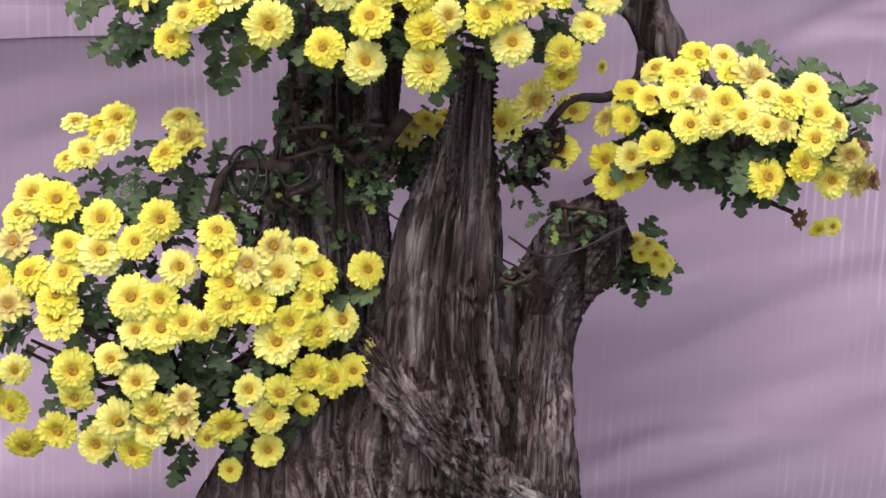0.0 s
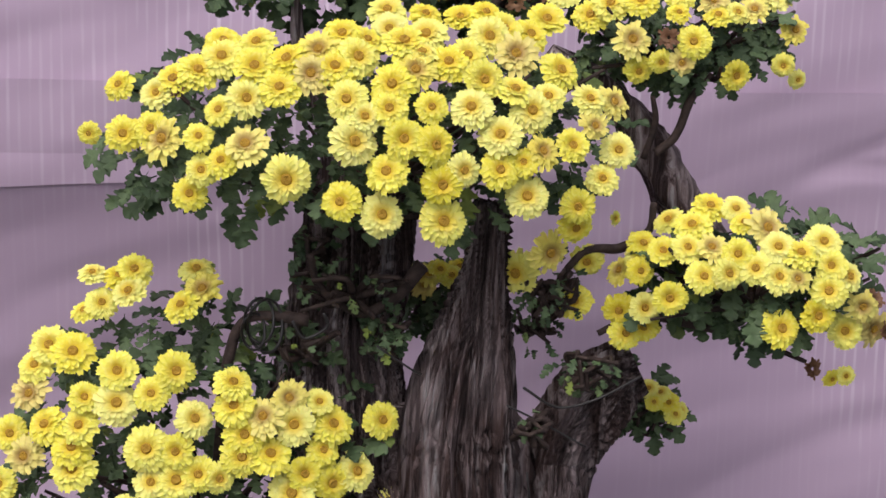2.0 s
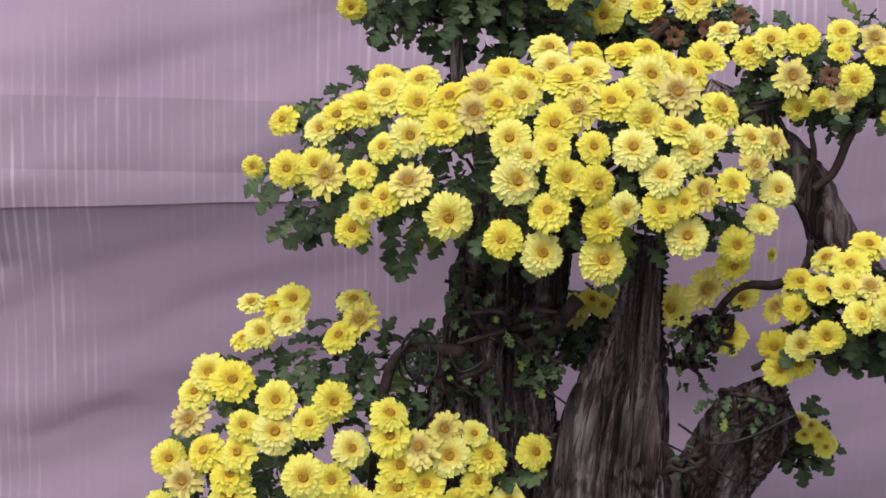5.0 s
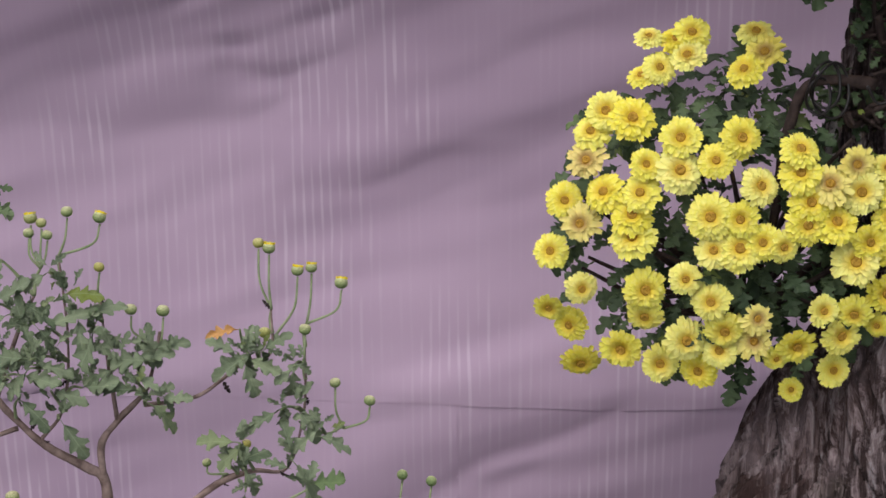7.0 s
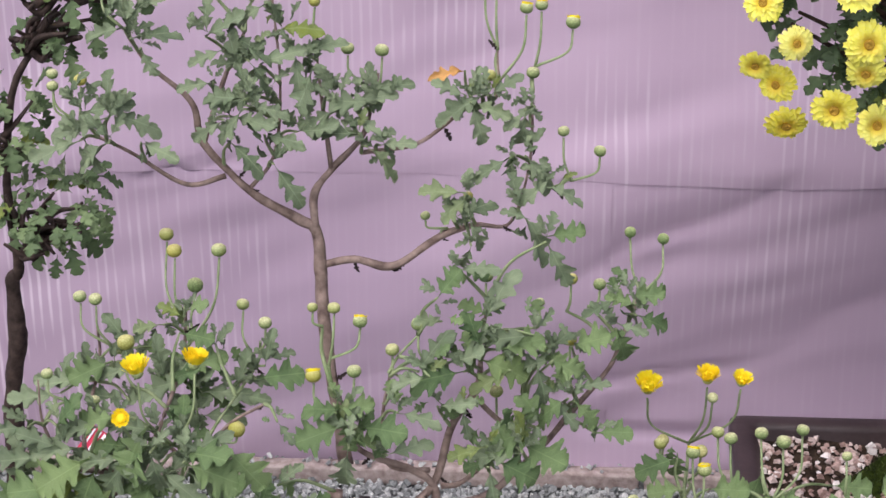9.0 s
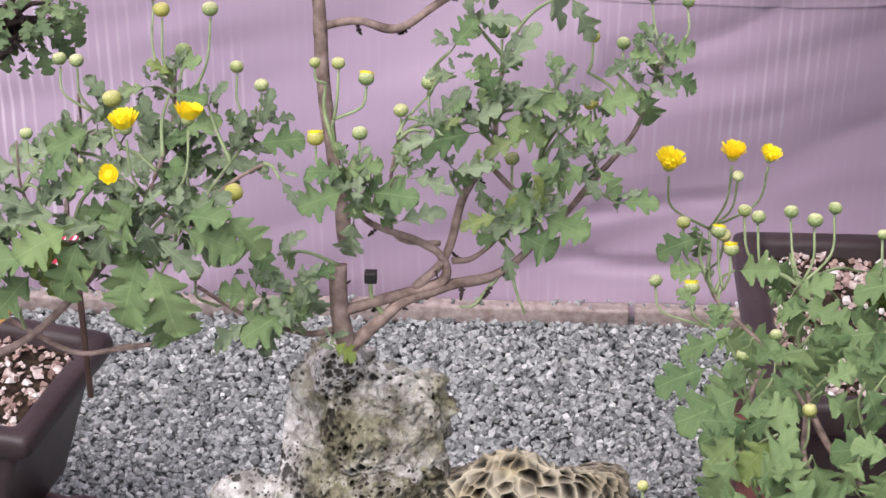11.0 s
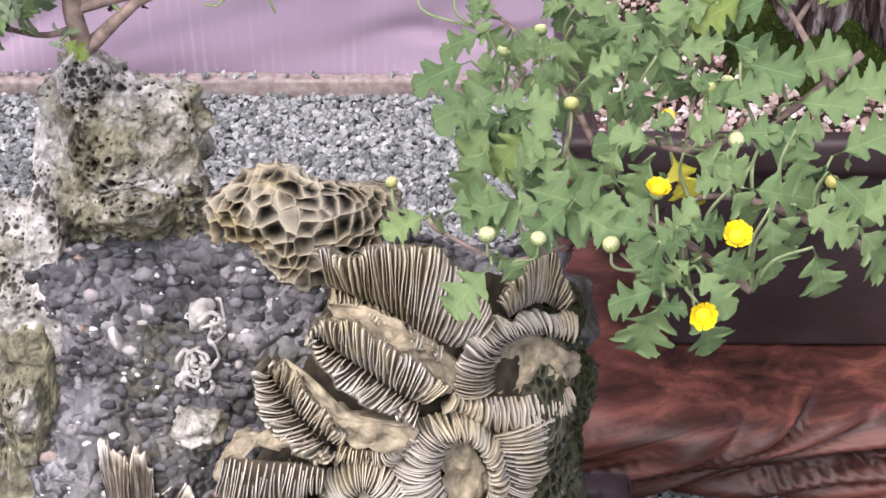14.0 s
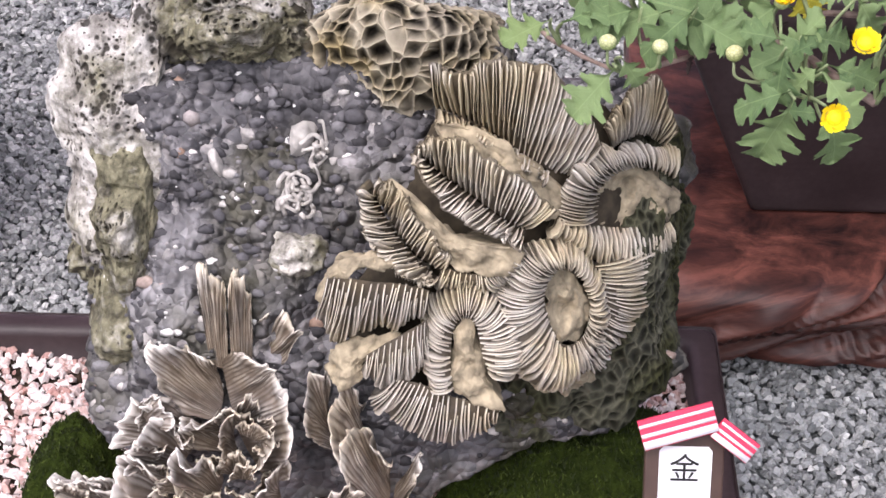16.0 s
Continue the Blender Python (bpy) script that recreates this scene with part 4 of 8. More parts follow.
pad_twigs(pad, (0.889, 1.18, 0.933), 22, 5)
pad = (0.622, 1.14, 1.019, 0.094, 0.07, 0.05)
for x, z, s in ((0.537, 1.003, 0.7), (0.553, 1.027, 0.9), (0.568, 1.034, 0.9), (0.583, 1.039, 1), (0.602, 1.046, 1), (0.621, 1.045, 1.1), (0.632, 1.049, 1), (0.662, 1.04, 1.1), (0.677, 1.027, 0.9), (0.679, 1.036, 1), (0.694, 1.045, 1), (0.676, 1.018, 0.6), (0.579, 1.048, 0.9), (0.609, 1.057, 1), (0.594, 1.064, 1), (0.624, 1.063, 1), (0.647, 1.062, 1), (0.67, 1.055, 0.9), (0.613, 1.074, 1), (0.64, 1.077, 1), (0.659, 1.072, 0.9)):
    put_flower(pad, x, z, s)
pad_leaves(pad, 396, 21, low=-1, high=0.49, size=0.019)
pad_twigs(pad, (0.622, 1.16, 0.989), 22, 3)
pad = (0.755, 1.2, 0.99, 0.07, 0.04, 0.03)
for x, z, s in ((0.708, 1.008, 0.8), (0.721, 1.004, 0.9), (0.701, 0.994, 0.95), (0.715, 0.994, 0.95), (0.745, 1.001, 0.9), (0.753, 0.989, -0.5), (0.771, 1.017, -0.75), (0.796, 1.01, -0.7), (0.777, 1.005, 1), (0.813, 0.994, -0.5), (0.788, 0.987, -0.5), (0.765, 0.981, -0.5)):
    put_flower(pad, x, z, s)
pad_leaves(pad, 168, 28, low=-1, high=0.56, size=0.019)
pad_twigs(pad, (0.755, 1.22, 0.972), 22, 4)
pad = (0.88, 1.21, 0.658, 0.036, 0.03, 0.027)
for x, z, s in ((0.883, 0.681, 0.6), (0.892, 0.678, 0.6), (0.898, 0.672, 0.6), (0.903, 0.663, 0.6), (0.886, 0.673, 0.5), (0.908, 0.664, 0.5)):
    put_flower(pad, x, z, s)
pad_leaves(pad, 96, 21, low=-1, high=0.7, size=0.019)
pad_twigs(pad, (0.88, 1.23, 0.642), 22, 3)
pad = (0.72, 1.22, 0.742, 0.025, 0.03, 0.034)
for x, z, s in ((0.704, 0.766, -0.7), (0.712, 0.767, -0.7), (0.72, 0.771, 0.7), (0.729, 0.767, 0.7), (0.736, 0.77, 0.7), (0.708, 0.761, -0.7)):
    put_flower(pad, x, z, s)
pad_leaves(pad, 108, 21, low=-1, high=1.26, size=0.019)
pad_twigs(pad, (0.72, 1.24, 0.722), 22, 3)

pad_leaves((0.652, 1.075, 0.791, 0.0440, 0.02, 0.0240), 26, 2, size=0.01, high=1.0)
pad_twigs((0.652, 1.075, 0.791, 0.0440, 0.02, 0.0240), (0.652, 1.095, 0.781), 14, 5)
pad_leaves((0.618, 1.08, 0.748, 0.0300, 0.02, 0.0240), 16, 3, size=0.01, high=1.0)
pad_twigs((0.618, 1.08, 0.748, 0.0300, 0.02, 0.0240), (0.618, 1.100, 0.738), 14, 6)
pad_leaves((0.676, 1.08, 0.757, 0.0160, 0.02, 0.0200), 50, 10, size=0.011, high=1.0)
pad_twigs((0.676, 1.08, 0.757, 0.0160, 0.02, 0.0200), (0.676, 1.100, 0.747), 14, 2)
pad_leaves((0.812, 1.055, 0.740, 0.0260, 0.02, 0.0220), 26, 9, size=0.01, high=1.0)
pad_twigs((0.812, 1.055, 0.740, 0.0260, 0.02, 0.0220), (0.812, 1.075, 0.730), 14, 2)
pad_leaves((0.787, 1.12, 0.755, 0.0240, 0.02, 0.0300), 26, 7, size=0.01, high=1.0)
pad_twigs((0.787, 1.12, 0.755, 0.0240, 0.02, 0.0300), (0.787, 1.140, 0.745), 14, 6)
pad_leaves((0.792, 1.09, 0.788, 0.0240, 0.02, 0.0240), 40, 6, size=0.012, high=1.0)
pad_twigs((0.792, 1.09, 0.788, 0.0240, 0.02, 0.0240), (0.792, 1.110, 0.778), 14, 3)
pad_leaves((0.621, 1.1, 0.808, 0.0100, 0.02, 0.0320), 40, 0, size=0.012, high=1.0)
pad_twigs((0.621, 1.1, 0.808, 0.0100, 0.02, 0.0320), (0.621, 1.120, 0.798), 14, 2)
pad_leaves((0.775, 1.04, 0.706, 0.0056, 0.02, 0.0048), 8, 5, size=0.01, high=1.0)
pad_twigs((0.775, 1.04, 0.706, 0.0056, 0.02, 0.0048), (0.775, 1.060, 0.696), 14, 5)
ring = [(0.587 + 0.010 * math.cos(a), 1.075 + 0.004 * math.sin(2 * a), 0.770 + 0.016 * math.sin(a), 0.0011) for a in np.linspace(0, 6.6, 14)]
limb('wire', ring, WIRE, tree, sides=6, steps=4, knob=0.0)
ring = [(0.583 + 0.008 * math.cos(a), 1.075 + 0.003 * math.sin(2 * a), 0.762 + 0.013 * math.sin(a), 0.0011) for a in np.linspace(0, 6.6, 14)]
limb('wire', ring, WIRE, tree, sides=6, steps=4, knob=0.0)
ring = [(0.591 + 0.012 * math.cos(a), 1.075 + 0.005 * math.sin(2 * a), 0.766 + 0.019 * math.sin(a), 0.0011) for a in np.linspace(0, 6.6, 14)]
limb('wire', ring, WIRE, tree, sides=6, steps=4, knob=0.0)
limb('wire', [(0.768, 1.045, 0.733, 0.001), (0.792, 1.045, 0.719, 0.001), (0.819, 1.045, 0.725, 0.001), (0.849, 1.045, 0.742, 0.001)], WIRE, tree, sides=6, steps=6, knob=0.0)
limb('wire', [(0.631, 1.045, 0.785, 0.0012), (0.633, 1.045, 0.775, 0.0012), (0.618, 1.045, 0.767, 0.0012), (0.61, 1.045, 0.779, 0.0012)], WIRE, tree, sides=6, steps=6, knob=0.0)
limb('wire', [(0.667, 1.045, 0.762, 0.0008), (0.69, 1.045, 0.746, 0.0008), (0.698, 1.045, 0.742, 0.0008)], WIRE, tree, sides=6, steps=6, knob=0.0)
limb('wire', [(0.773, 1.045, 0.671, 0.0008), (0.779, 1.045, 0.62, 0.0008), (0.776, 1.045, 0.581, 0.0008)], WIRE, tree, sides=6, steps=6, knob=0.0)
limb('wire', [(0.757, 1.045, 0.72, 0.0008), (0.781, 1.045, 0.708, 0.0008), (0.813, 1.045, 0.69, 0.0008)], WIRE, tree, sides=6, steps=6, knob=0.0)


# ---- pots, stands and tray ----
def pot(name, lo, hi, label, soil_top, mats, cover=1.0, wall=0.016, taper=(0.16, 0.16)):
    mid = ((lo[0] + hi[0]) / 2, (lo[1] + hi[1]) / 2, lo[2])
    ob = thing(name, mid, label, "plant pot")
    part("body", ring_tray(bmesh.new(), lo, hi, wall, soil_top - 0.03, 0.006, taper), POT, ob)
    nx, ny = 60, 40
    pts = np.zeros((ny, nx, 3))
    for j in range(ny):
        for i in range(nx):
            x = lo[0] + wall + 0.003 + (hi[0] - lo[0] - 2 * wall - 0.006) * i / (nx - 1)
            y = lo[1] + wall + 0.003 + (hi[1] - lo[1] - 2 * wall - 0.006) * j / (ny - 1)
            pts[j, i] = (x, y, soil_top + 0.008 * fbm((x * 18, y * 18, 2.0), 3))
    part("soil", shift(grid_mesh("soil", pts), ob), SOIL, ob)
    n = int((hi[0] - lo[0]) * (hi[1] - lo[1]) / 0.000024 * cover)
    rs = np.random.RandomState(len(name))
    gx = rs.uniform(lo[0] + wall + 0.004, hi[0] - wall - 0.004, n)
    gy = rs.uniform(lo[1] + wall + 0.004, hi[1] - wall - 0.004, n)
    gz = np.array([soil_top + 0.003 + 0.008 * fbm((x * 18, y * 18, 2.0), 3) for x, y in zip(gx, gy)])
    scatter_stones("grit", mats, np.stack([gx, gy, gz], -1), 0.0047, 3, ob)
    return ob


def root_stand(lo, hi, seed, label):
    """A stand carved from a root, with flowing ridges along its front."""
    ob = thing("wooden_stand", ((lo[0] + hi[0]) / 2, (lo[1] + hi[1]) / 2, lo[2]), label, "plant stand")
    nx, na = 260, 110
    pts = np.zeros((nx, na, 3))
    cy, cz, ry, rz = (lo[1] + hi[1]) / 2, (lo[2] + hi[2]) / 2, (hi[1] - lo[1]) / 2, (hi[2] - lo[2]) / 2
    for i in range(nx):
        x = lo[0] + (hi[0] - lo[0]) * i / (nx - 1)
        for k in range(na):
            a = 2 * math.pi * k / na
            c, s = math.cos(a), math.sin(a)
            e = (abs(c) ** 8 + abs(s) ** 8) ** -0.125
            ridge = fbm((x * 3.0 + seed, s * 1.6 - x * 9.0, 0.4 * c + seed), 4)
            d = 0.10 * ridge - 0.12 * (1 - abs(math.sin(3.0 * s - 20 * x + 2.2 * ridge))) ** 2 - 0.06 * (1 - abs(math.sin(7 * s - 46 * x + 3 * ridge))) ** 2
            zz = cz + rz * e * s * (1 + (d * 0.3 if abs(s) < 0.8 else 0))
            pts[i, k] = (x, cy + ry * e * c * (1 + d), max(lo[2] - 0.002, min(hi[2], zz)))
    part("body", shift(grid_mesh("body", pts, wrap=True, caps=True), ob), LACQUER, ob)
    return ob


root_stand((0.42, 0.897, 0.0), (1.06, 1.26, 0.082), 1.0, "red-lacquered carved root stand on the gravel")
tree_pot = pot("bonsai_pot", (0.410, 0.966, 0.082), (1.03, 1.196, 0.260), "rectangular dark brown pot on the root stand", 0.246, PINK_GRIT, 0.62, taper=(0.26, 0.16))
side_stand = root_stand((-0.62, 0.98, 0.0), (-0.045, 1.09, 0.11), 4.0, "red-brown wooden stand under the neighbouring pot")
side_pot = pot("bonsai_pot", (-0.60, 0.955, 0.11), (-0.034, 1.095, 0.236), "dark brown pot with speckled grit and dark soil", 0.222, PINK_GRIT, 0.45)
tagged(tree_pot, group="bonsai pots")
tagged(side_pot, group="bonsai pots")
side_pot.location, side_pot.rotation_euler.z = (-0.3296, 1.067, 0.11), radians(-13.2)
side_stand.location, side_stand.rotation_euler.z = (-0.348, 1.064, 0.0), radians(-13.2)


def moss_pad(name, at, rx, ry, h, seed, label):
    ob = thing(name, at, label, "moss")
    nr, na = 26, 64
    pts = np.zeros((nr, na, 3))
    for i in range(nr):
        r = i / (nr - 1)
        for k in range(na):
            a = 2 * math.pi * k / na
            edge = 1 + 0.28 * fbm((math.cos(a) * 1.6 + seed, math.sin(a) * 1.6, 0.0), 3)
            x, y = at[0] + rx * r * edge * math.cos(a), at[1] + ry * r * edge * math.sin(a)
            z = at[2] + h * (1 - r**2.2) + 0.014 * (1 - r * r) * fbm((x * 38, y * 38, seed), 4) - 0.003 * (r == 1)
            pts[i, k] = (x, y, z)
    part("cushion", shift(grid_mesh("cushion", pts, wrap=True), ob), MOSS, ob)
    rs = np.random.RandomState(int(seed * 7))
    n = int(rx * ry * 900000)
    rad, col = (np.sqrt(rs.uniform(0, 1, n)) * (nr - 1)).astype(int), rs.randint(0, na, n)
    foot = pts[rad, col] + rs.normal(0, 0.0012, (n, 3)) * (1, 1, 0)
    tip = foot + np.stack([rs.normal(0, 0.0014, n), rs.normal(0, 0.0014, n), rs.uniform(0.0012, 0.0034, n)], -1)
    turn = rs.uniform(0, 6.28, n)
    side = np.stack([np.cos(turn), np.sin(turn), np.zeros(n)], -1) * 0.0007
    v = np.stack([foot - side - (0, 0, 0.001), foot + side - (0, 0, 0.001), tip], 1).reshape(-1, 3)
    me = bpy.data.meshes.new("tuft")
    me.from_pydata(v.tolist(), [], np.arange(3 * n).reshape(-1, 3).tolist())
    part("tuft", shift(me, ob), MOSS_TUFT, ob, smooth=False, kind="stuff")
    return ob


for k, (mx, my, mr, mh) in enumerate(((0.555, 1.09, 0.034, 0.05), (0.60, 1.065, 0.04, 0.045), (0.66, 1.045, 0.042, 0.035), (0.74, 1.04, 0.05, 0.03), (0.53, 1.12, 0.03, 0.03))):
    moss_pad("moss_cushion", (mx, my, 0.244), mr, mr * 0.8, mh, 1.0 + k, "dark green moss cushion at the trunk's foot in the pot")

tray = thing("stone_tray", (0.22, 0.64, 0.085), "shallow purple-brown tray holding the coral rock", "tray")
part("body", ring_tray(bmesh.new(), (-0.005, 0.42, 0.075), (0.447, 0.805, 0.125), 0.017, 0.09, 0.006, (0.06, 0.06)), POT, tray)
tray_legs = root_stand((0.03, 0.45, 0.0), (0.41, 0.78, 0.076), 7.0, "low dark wooden stand under the tray")
pts = np.zeros((30, 40, 3))
for j in range(30):
    for i in range(40):
        x, y = 0.015 + 0.412 * i / 39, 0.44 + 0.345 * j / 29
        pts[j, i] = (x, y, 0.106 + 0.006 * fbm((x * 20, y * 20, 5.0), 3))
part("soil", shift(grid_mesh("soil", pts), tray), SOIL, tray)
rs = np.random.RandomState(12)
n = 11000
gx, gy = rs.uniform(0.014, 0.428, n), rs.uniform(0.438, 0.786, n)
gz = np.array([0.109 + 0.006 * fbm((x * 20, y * 20, 5.0), 3) for x, y in zip(gx, gy)])
tray_grit = scatter_stones("grit", TRAY_GRIT, np.stack([gx, gy, gz], -1), 0.0046, 14, tray)
moss_pad("moss_cushion", (0.362, 0.676, 0.108), 0.092, 0.070, 0.042, 3.0, "dark damp moss at the foot of the coral rock")
moss_pad("moss_cushion", (0.082, 0.678, 0.108), 0.026, 0.040, 0.030, 4.0, "bright green moss beside the frilled coral")

# ---- coral rock ----
rock = thing("coral_rock", (0.25, 0.68, 0.11), "weathered coral and shell rock standing upright in the tray", "rock")
LEAN = math.atan(0.38)
FACE_AT = Vector((0.25, 0.654, 0.25))
FACE_UP = Vector((0, math.sin(LEAN), math.cos(LEAN)))
FACE_OUT = Vector((0, -math.cos(LEAN), math.sin(LEAN)))


def on_face(a, b, h):
    """A place on the rock's leaning front: across, up along it, and out from it."""
    return FACE_AT + Vector((a, 0, 0)) + FACE_UP * b + FACE_OUT * h


def cells(p, scale):
    d, _ = noise.voronoi(Vector(p) * scale, distance_metric="DISTANCE", exponent=2.5)
    return d


def closed_curve(pts, count):
    p = np.array(pts, float)
    n = len(p)
    out = []
    for k in range(count):
        g = k * n / count
        i, s = int(g), g - int(g)
        a, b, c, d = p[i - 1], p[i % n], p[(i + 1) % n], p[(i + 2) % n]
        out.append(0.5 * (2 * b + (c - a) * s + (2 * a - 5 * b + 4 * c - d) * s * s + (3 * b - 3 * c + d - a) * s**3))
    return np.array(out)


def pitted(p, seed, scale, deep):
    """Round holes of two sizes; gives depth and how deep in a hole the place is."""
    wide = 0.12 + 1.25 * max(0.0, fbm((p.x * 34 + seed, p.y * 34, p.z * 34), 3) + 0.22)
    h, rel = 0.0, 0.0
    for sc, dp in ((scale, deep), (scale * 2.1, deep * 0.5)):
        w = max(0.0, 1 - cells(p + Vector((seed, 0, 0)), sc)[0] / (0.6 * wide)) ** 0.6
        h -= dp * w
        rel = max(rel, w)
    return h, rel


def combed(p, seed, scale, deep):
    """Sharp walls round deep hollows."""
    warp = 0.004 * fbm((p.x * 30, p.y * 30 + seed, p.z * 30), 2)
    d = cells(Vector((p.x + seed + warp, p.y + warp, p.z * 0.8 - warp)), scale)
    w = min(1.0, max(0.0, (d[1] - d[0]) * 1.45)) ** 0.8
    # Second value paints shade into the hollows through the coral colour.
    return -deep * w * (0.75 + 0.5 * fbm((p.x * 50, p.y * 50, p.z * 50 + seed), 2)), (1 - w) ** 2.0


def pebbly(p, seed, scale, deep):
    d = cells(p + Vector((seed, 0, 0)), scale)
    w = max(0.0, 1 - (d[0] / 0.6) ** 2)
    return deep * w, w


def outcrop(name, mat, label, outline, top, depth, seed, rough=0.006, relief=None, scale=120, deep=0.004, rows=110, cols=300, power=2.6, freq=16, parent=None):
    """A lump of rock on the front: outline and top are (across, up, out); its sides run back into the rock."""
    rim = closed_curve(outline, cols)
    mid = np.array(top, float)
    sides = 16
    pts, rel = np.zeros((rows + sides, cols, 3)), np.zeros((rows + sides, cols))
    for k in range(cols):
        a = 2 * math.pi * k / cols
        way = (Vector((1, 0, 0)) * (rim[k, 0] - mid[0]) + FACE_UP * (rim[k, 1] - mid[1])).normalized()
        ragged = 1 + 0.06 * fbm((math.cos(a) * 5 + seed, math.sin(a) * 5, seed), 4)
        for j in range(rows + sides):
            r = min(1.0, j / (rows - 1))
            s = max(0.0, (j - rows + 1) / sides)
            q = mid[:2] + (rim[k, :2] - mid[:2]) * r * ragged * (1 - 0.12 * s * s)
            h = mid[2] + (rim[k, 2] - mid[2]) * r**power - depth * s
            p = on_face(q[0], q[1] - 0.55 * depth * s * max(0.0, way.dot(FACE_UP)), h)
            out = (FACE_OUT * (1 - r**6) + way * r**6).normalized()
            lift = rough * (fbm((p.x * freq + seed, p.y * freq, p.z * freq), 5) + 0.3 * fbm((p.x * 70, p.y * 70 + seed, p.z * 70), 3))
            if relief:
                d, rel[j, k] = relief(p, seed, scale, deep)
                lift += d * (1 - 0.65 * r**10)
            pts[j, k] = p + out * lift
    me = grid_mesh(name, pts, wrap=True, relief=rel)
    ob = part(name, shift(me, rock), mat, parent or rock, label)
    return ob, pts[:rows]


def band_place(inner, outer, bulge, ruffle, seed, loop):
    """The surface of a coral fold between two curves; u runs along it, s from the inner curve to the outer one."""
    n = 96
    ends = []
    for c in (inner, outer):
        q = closed_curve(c, n + 1) if loop else smooth_path(c, 24)
        ends.append(np.array([on_face(*p) for p in q]))

    def place(u, s):
        both = []
        for c in ends:
            g = (u % 1.0 if loop else min(max(u, 0.0), 1.0)) * (len(c) - 1)
            i = min(int(g), len(c) - 2)
            both.append(Vector(c[i]).lerp(Vector(c[i + 1]), g - i))
        p = both[0].lerp(both[1], min(s, 1.0))
        p += FACE_OUT * (bulge * math.sin(math.pi * min(max(s, 0.0), 1.0)))
        wave = math.sin(u * 17 + seed) + 0.7 * math.sin(u * 31 + seed * 2.3)
        p += FACE_OUT * (ruffle * wave * min(s, 1.0) ** 2) + FACE_UP * (0.5 * ruffle * math.sin(u * 23 + seed * 1.7) * min(s, 1.0) ** 2)
        t = min(max(s, 0.0), 1.0) ** 2 * 0.0035
        p += Vector((t * fbm((u * 7 + seed, seed, 0.0), 3), 0, 0)) + FACE_UP * (t * fbm((u * 7, seed, 4.0), 3)) + FACE_OUT * (t * fbm((u * 5, seed, 9.0), 2))
        if s > 1:
            p -= (both[1] - both[0]).normalized() * ((s - 1) * 0.016) + FACE_OUT * ((s - 1) * 0.03)
        return p

    return place


def ribbed_fold(inner, outer, bulge=0.004, tall=0.0034, gap=0.0019, ruffle=0.0016, seed=0.0, loop=False, rim_up=True, label=""):
    """A fold of coral with thin ribs that run from its inner curve to its outer one."""
    rnd = random.Random(int(seed * 10) + 3)
    place = band_place(inner, outer, bulge, ruffle, seed, loop)
    n = 110
    across = [j / 14 for j in range(15)] + [1.05, 1.2, 1.5, 2.0]
    pts, rel = np.zeros((len(across), n, 3)), np.zeros((len(across), n))
    for j, s in enumerate(across):
        for i in range(n):
            p = place(i / (n - (0 if loop else 1)), s)
            pts[j, i] = p + FACE_OUT * (0.0012 * fbm((p.x * 130, p.y * 130, p.z * 130 + seed), 3))
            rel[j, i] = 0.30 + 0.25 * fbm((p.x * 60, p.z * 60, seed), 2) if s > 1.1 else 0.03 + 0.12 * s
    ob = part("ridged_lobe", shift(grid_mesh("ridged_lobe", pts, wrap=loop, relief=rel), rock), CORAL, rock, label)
    length = sum((place((i + 1) / 40, 0.75) - place(i / 40, 0.75)).length for i in range(40))
    count = max(6, int(length / gap))
    v, f, rr, steps = [], [], [], 14
    for k in range(count):
        major = k % 2 == 0
        u = (k + rnd.uniform(0.3, 0.7)) / count
        high = tall * (1.0 if major else 0.72) * rnd.uniform(0.8, 1.2)
        half = 0.00038 / length * rnd.uniform(0.8, 1.25)
        first = rnd.uniform(0.0, 0.05) if major else rnd.uniform(0.08, 0.4)
        last = rnd.uniform(1.0, 1.12) if major else rnd.uniform(0.93, 1.04)
        sway = rnd.uniform(-1, 1) * 0.010
        tone = rnd.uniform(0.72, 1.0)
        base = len(v)
        for j in range(steps):
            s = first + (last - first) * j / (steps - 1)
            uu = u + sway * s * s + 0.004 * math.sin(5 * s + k)
            p = place(uu, s)
            du, ds = place(uu + 0.01, s) - place(uu - 0.01, s), place(uu, min(s, 0.98) + 0.02) - place(uu, min(s, 0.98) - 0.02)
            up = du.cross(ds).normalized()
            if up.dot(FACE_OUT) < 0:
                up = -up
            up = (up + FACE_OUT * 0.35).normalized()
            crest = high * min(1.0, 0.35 + 2.4 * (s - first)) * (1.0 if s < 0.88 else max(0.2, 1 - 5 * (s - 0.88))) * (1 + 0.07 * rnd.uniform(-1, 1))
            # Rib feet go near black: shade painted into the gaps between ribs.
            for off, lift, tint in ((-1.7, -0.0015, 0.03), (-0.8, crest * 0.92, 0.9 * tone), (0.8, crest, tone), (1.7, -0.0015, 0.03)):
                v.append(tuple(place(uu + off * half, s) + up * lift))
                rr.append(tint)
        for j in range(steps - 1):
            for c in range(3):
                o = base + 4 * j + c
                f.append((o, o + 1, o + 5, o + 4))
        f.append((base, base + 1, base + 2, base + 3))
        o = base + 4 * (steps - 1)
        f.append((o + 3, o + 2, o + 1, o))
    me = bpy.data.meshes.new("ribbing")
    me.from_pydata(v, [], f)
    me.attributes.new("relief", "FLOAT", "POINT").data.foreach_set("value", np.array(rr, np.float32))
    me.update()
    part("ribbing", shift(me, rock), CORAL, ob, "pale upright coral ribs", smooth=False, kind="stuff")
    return ob


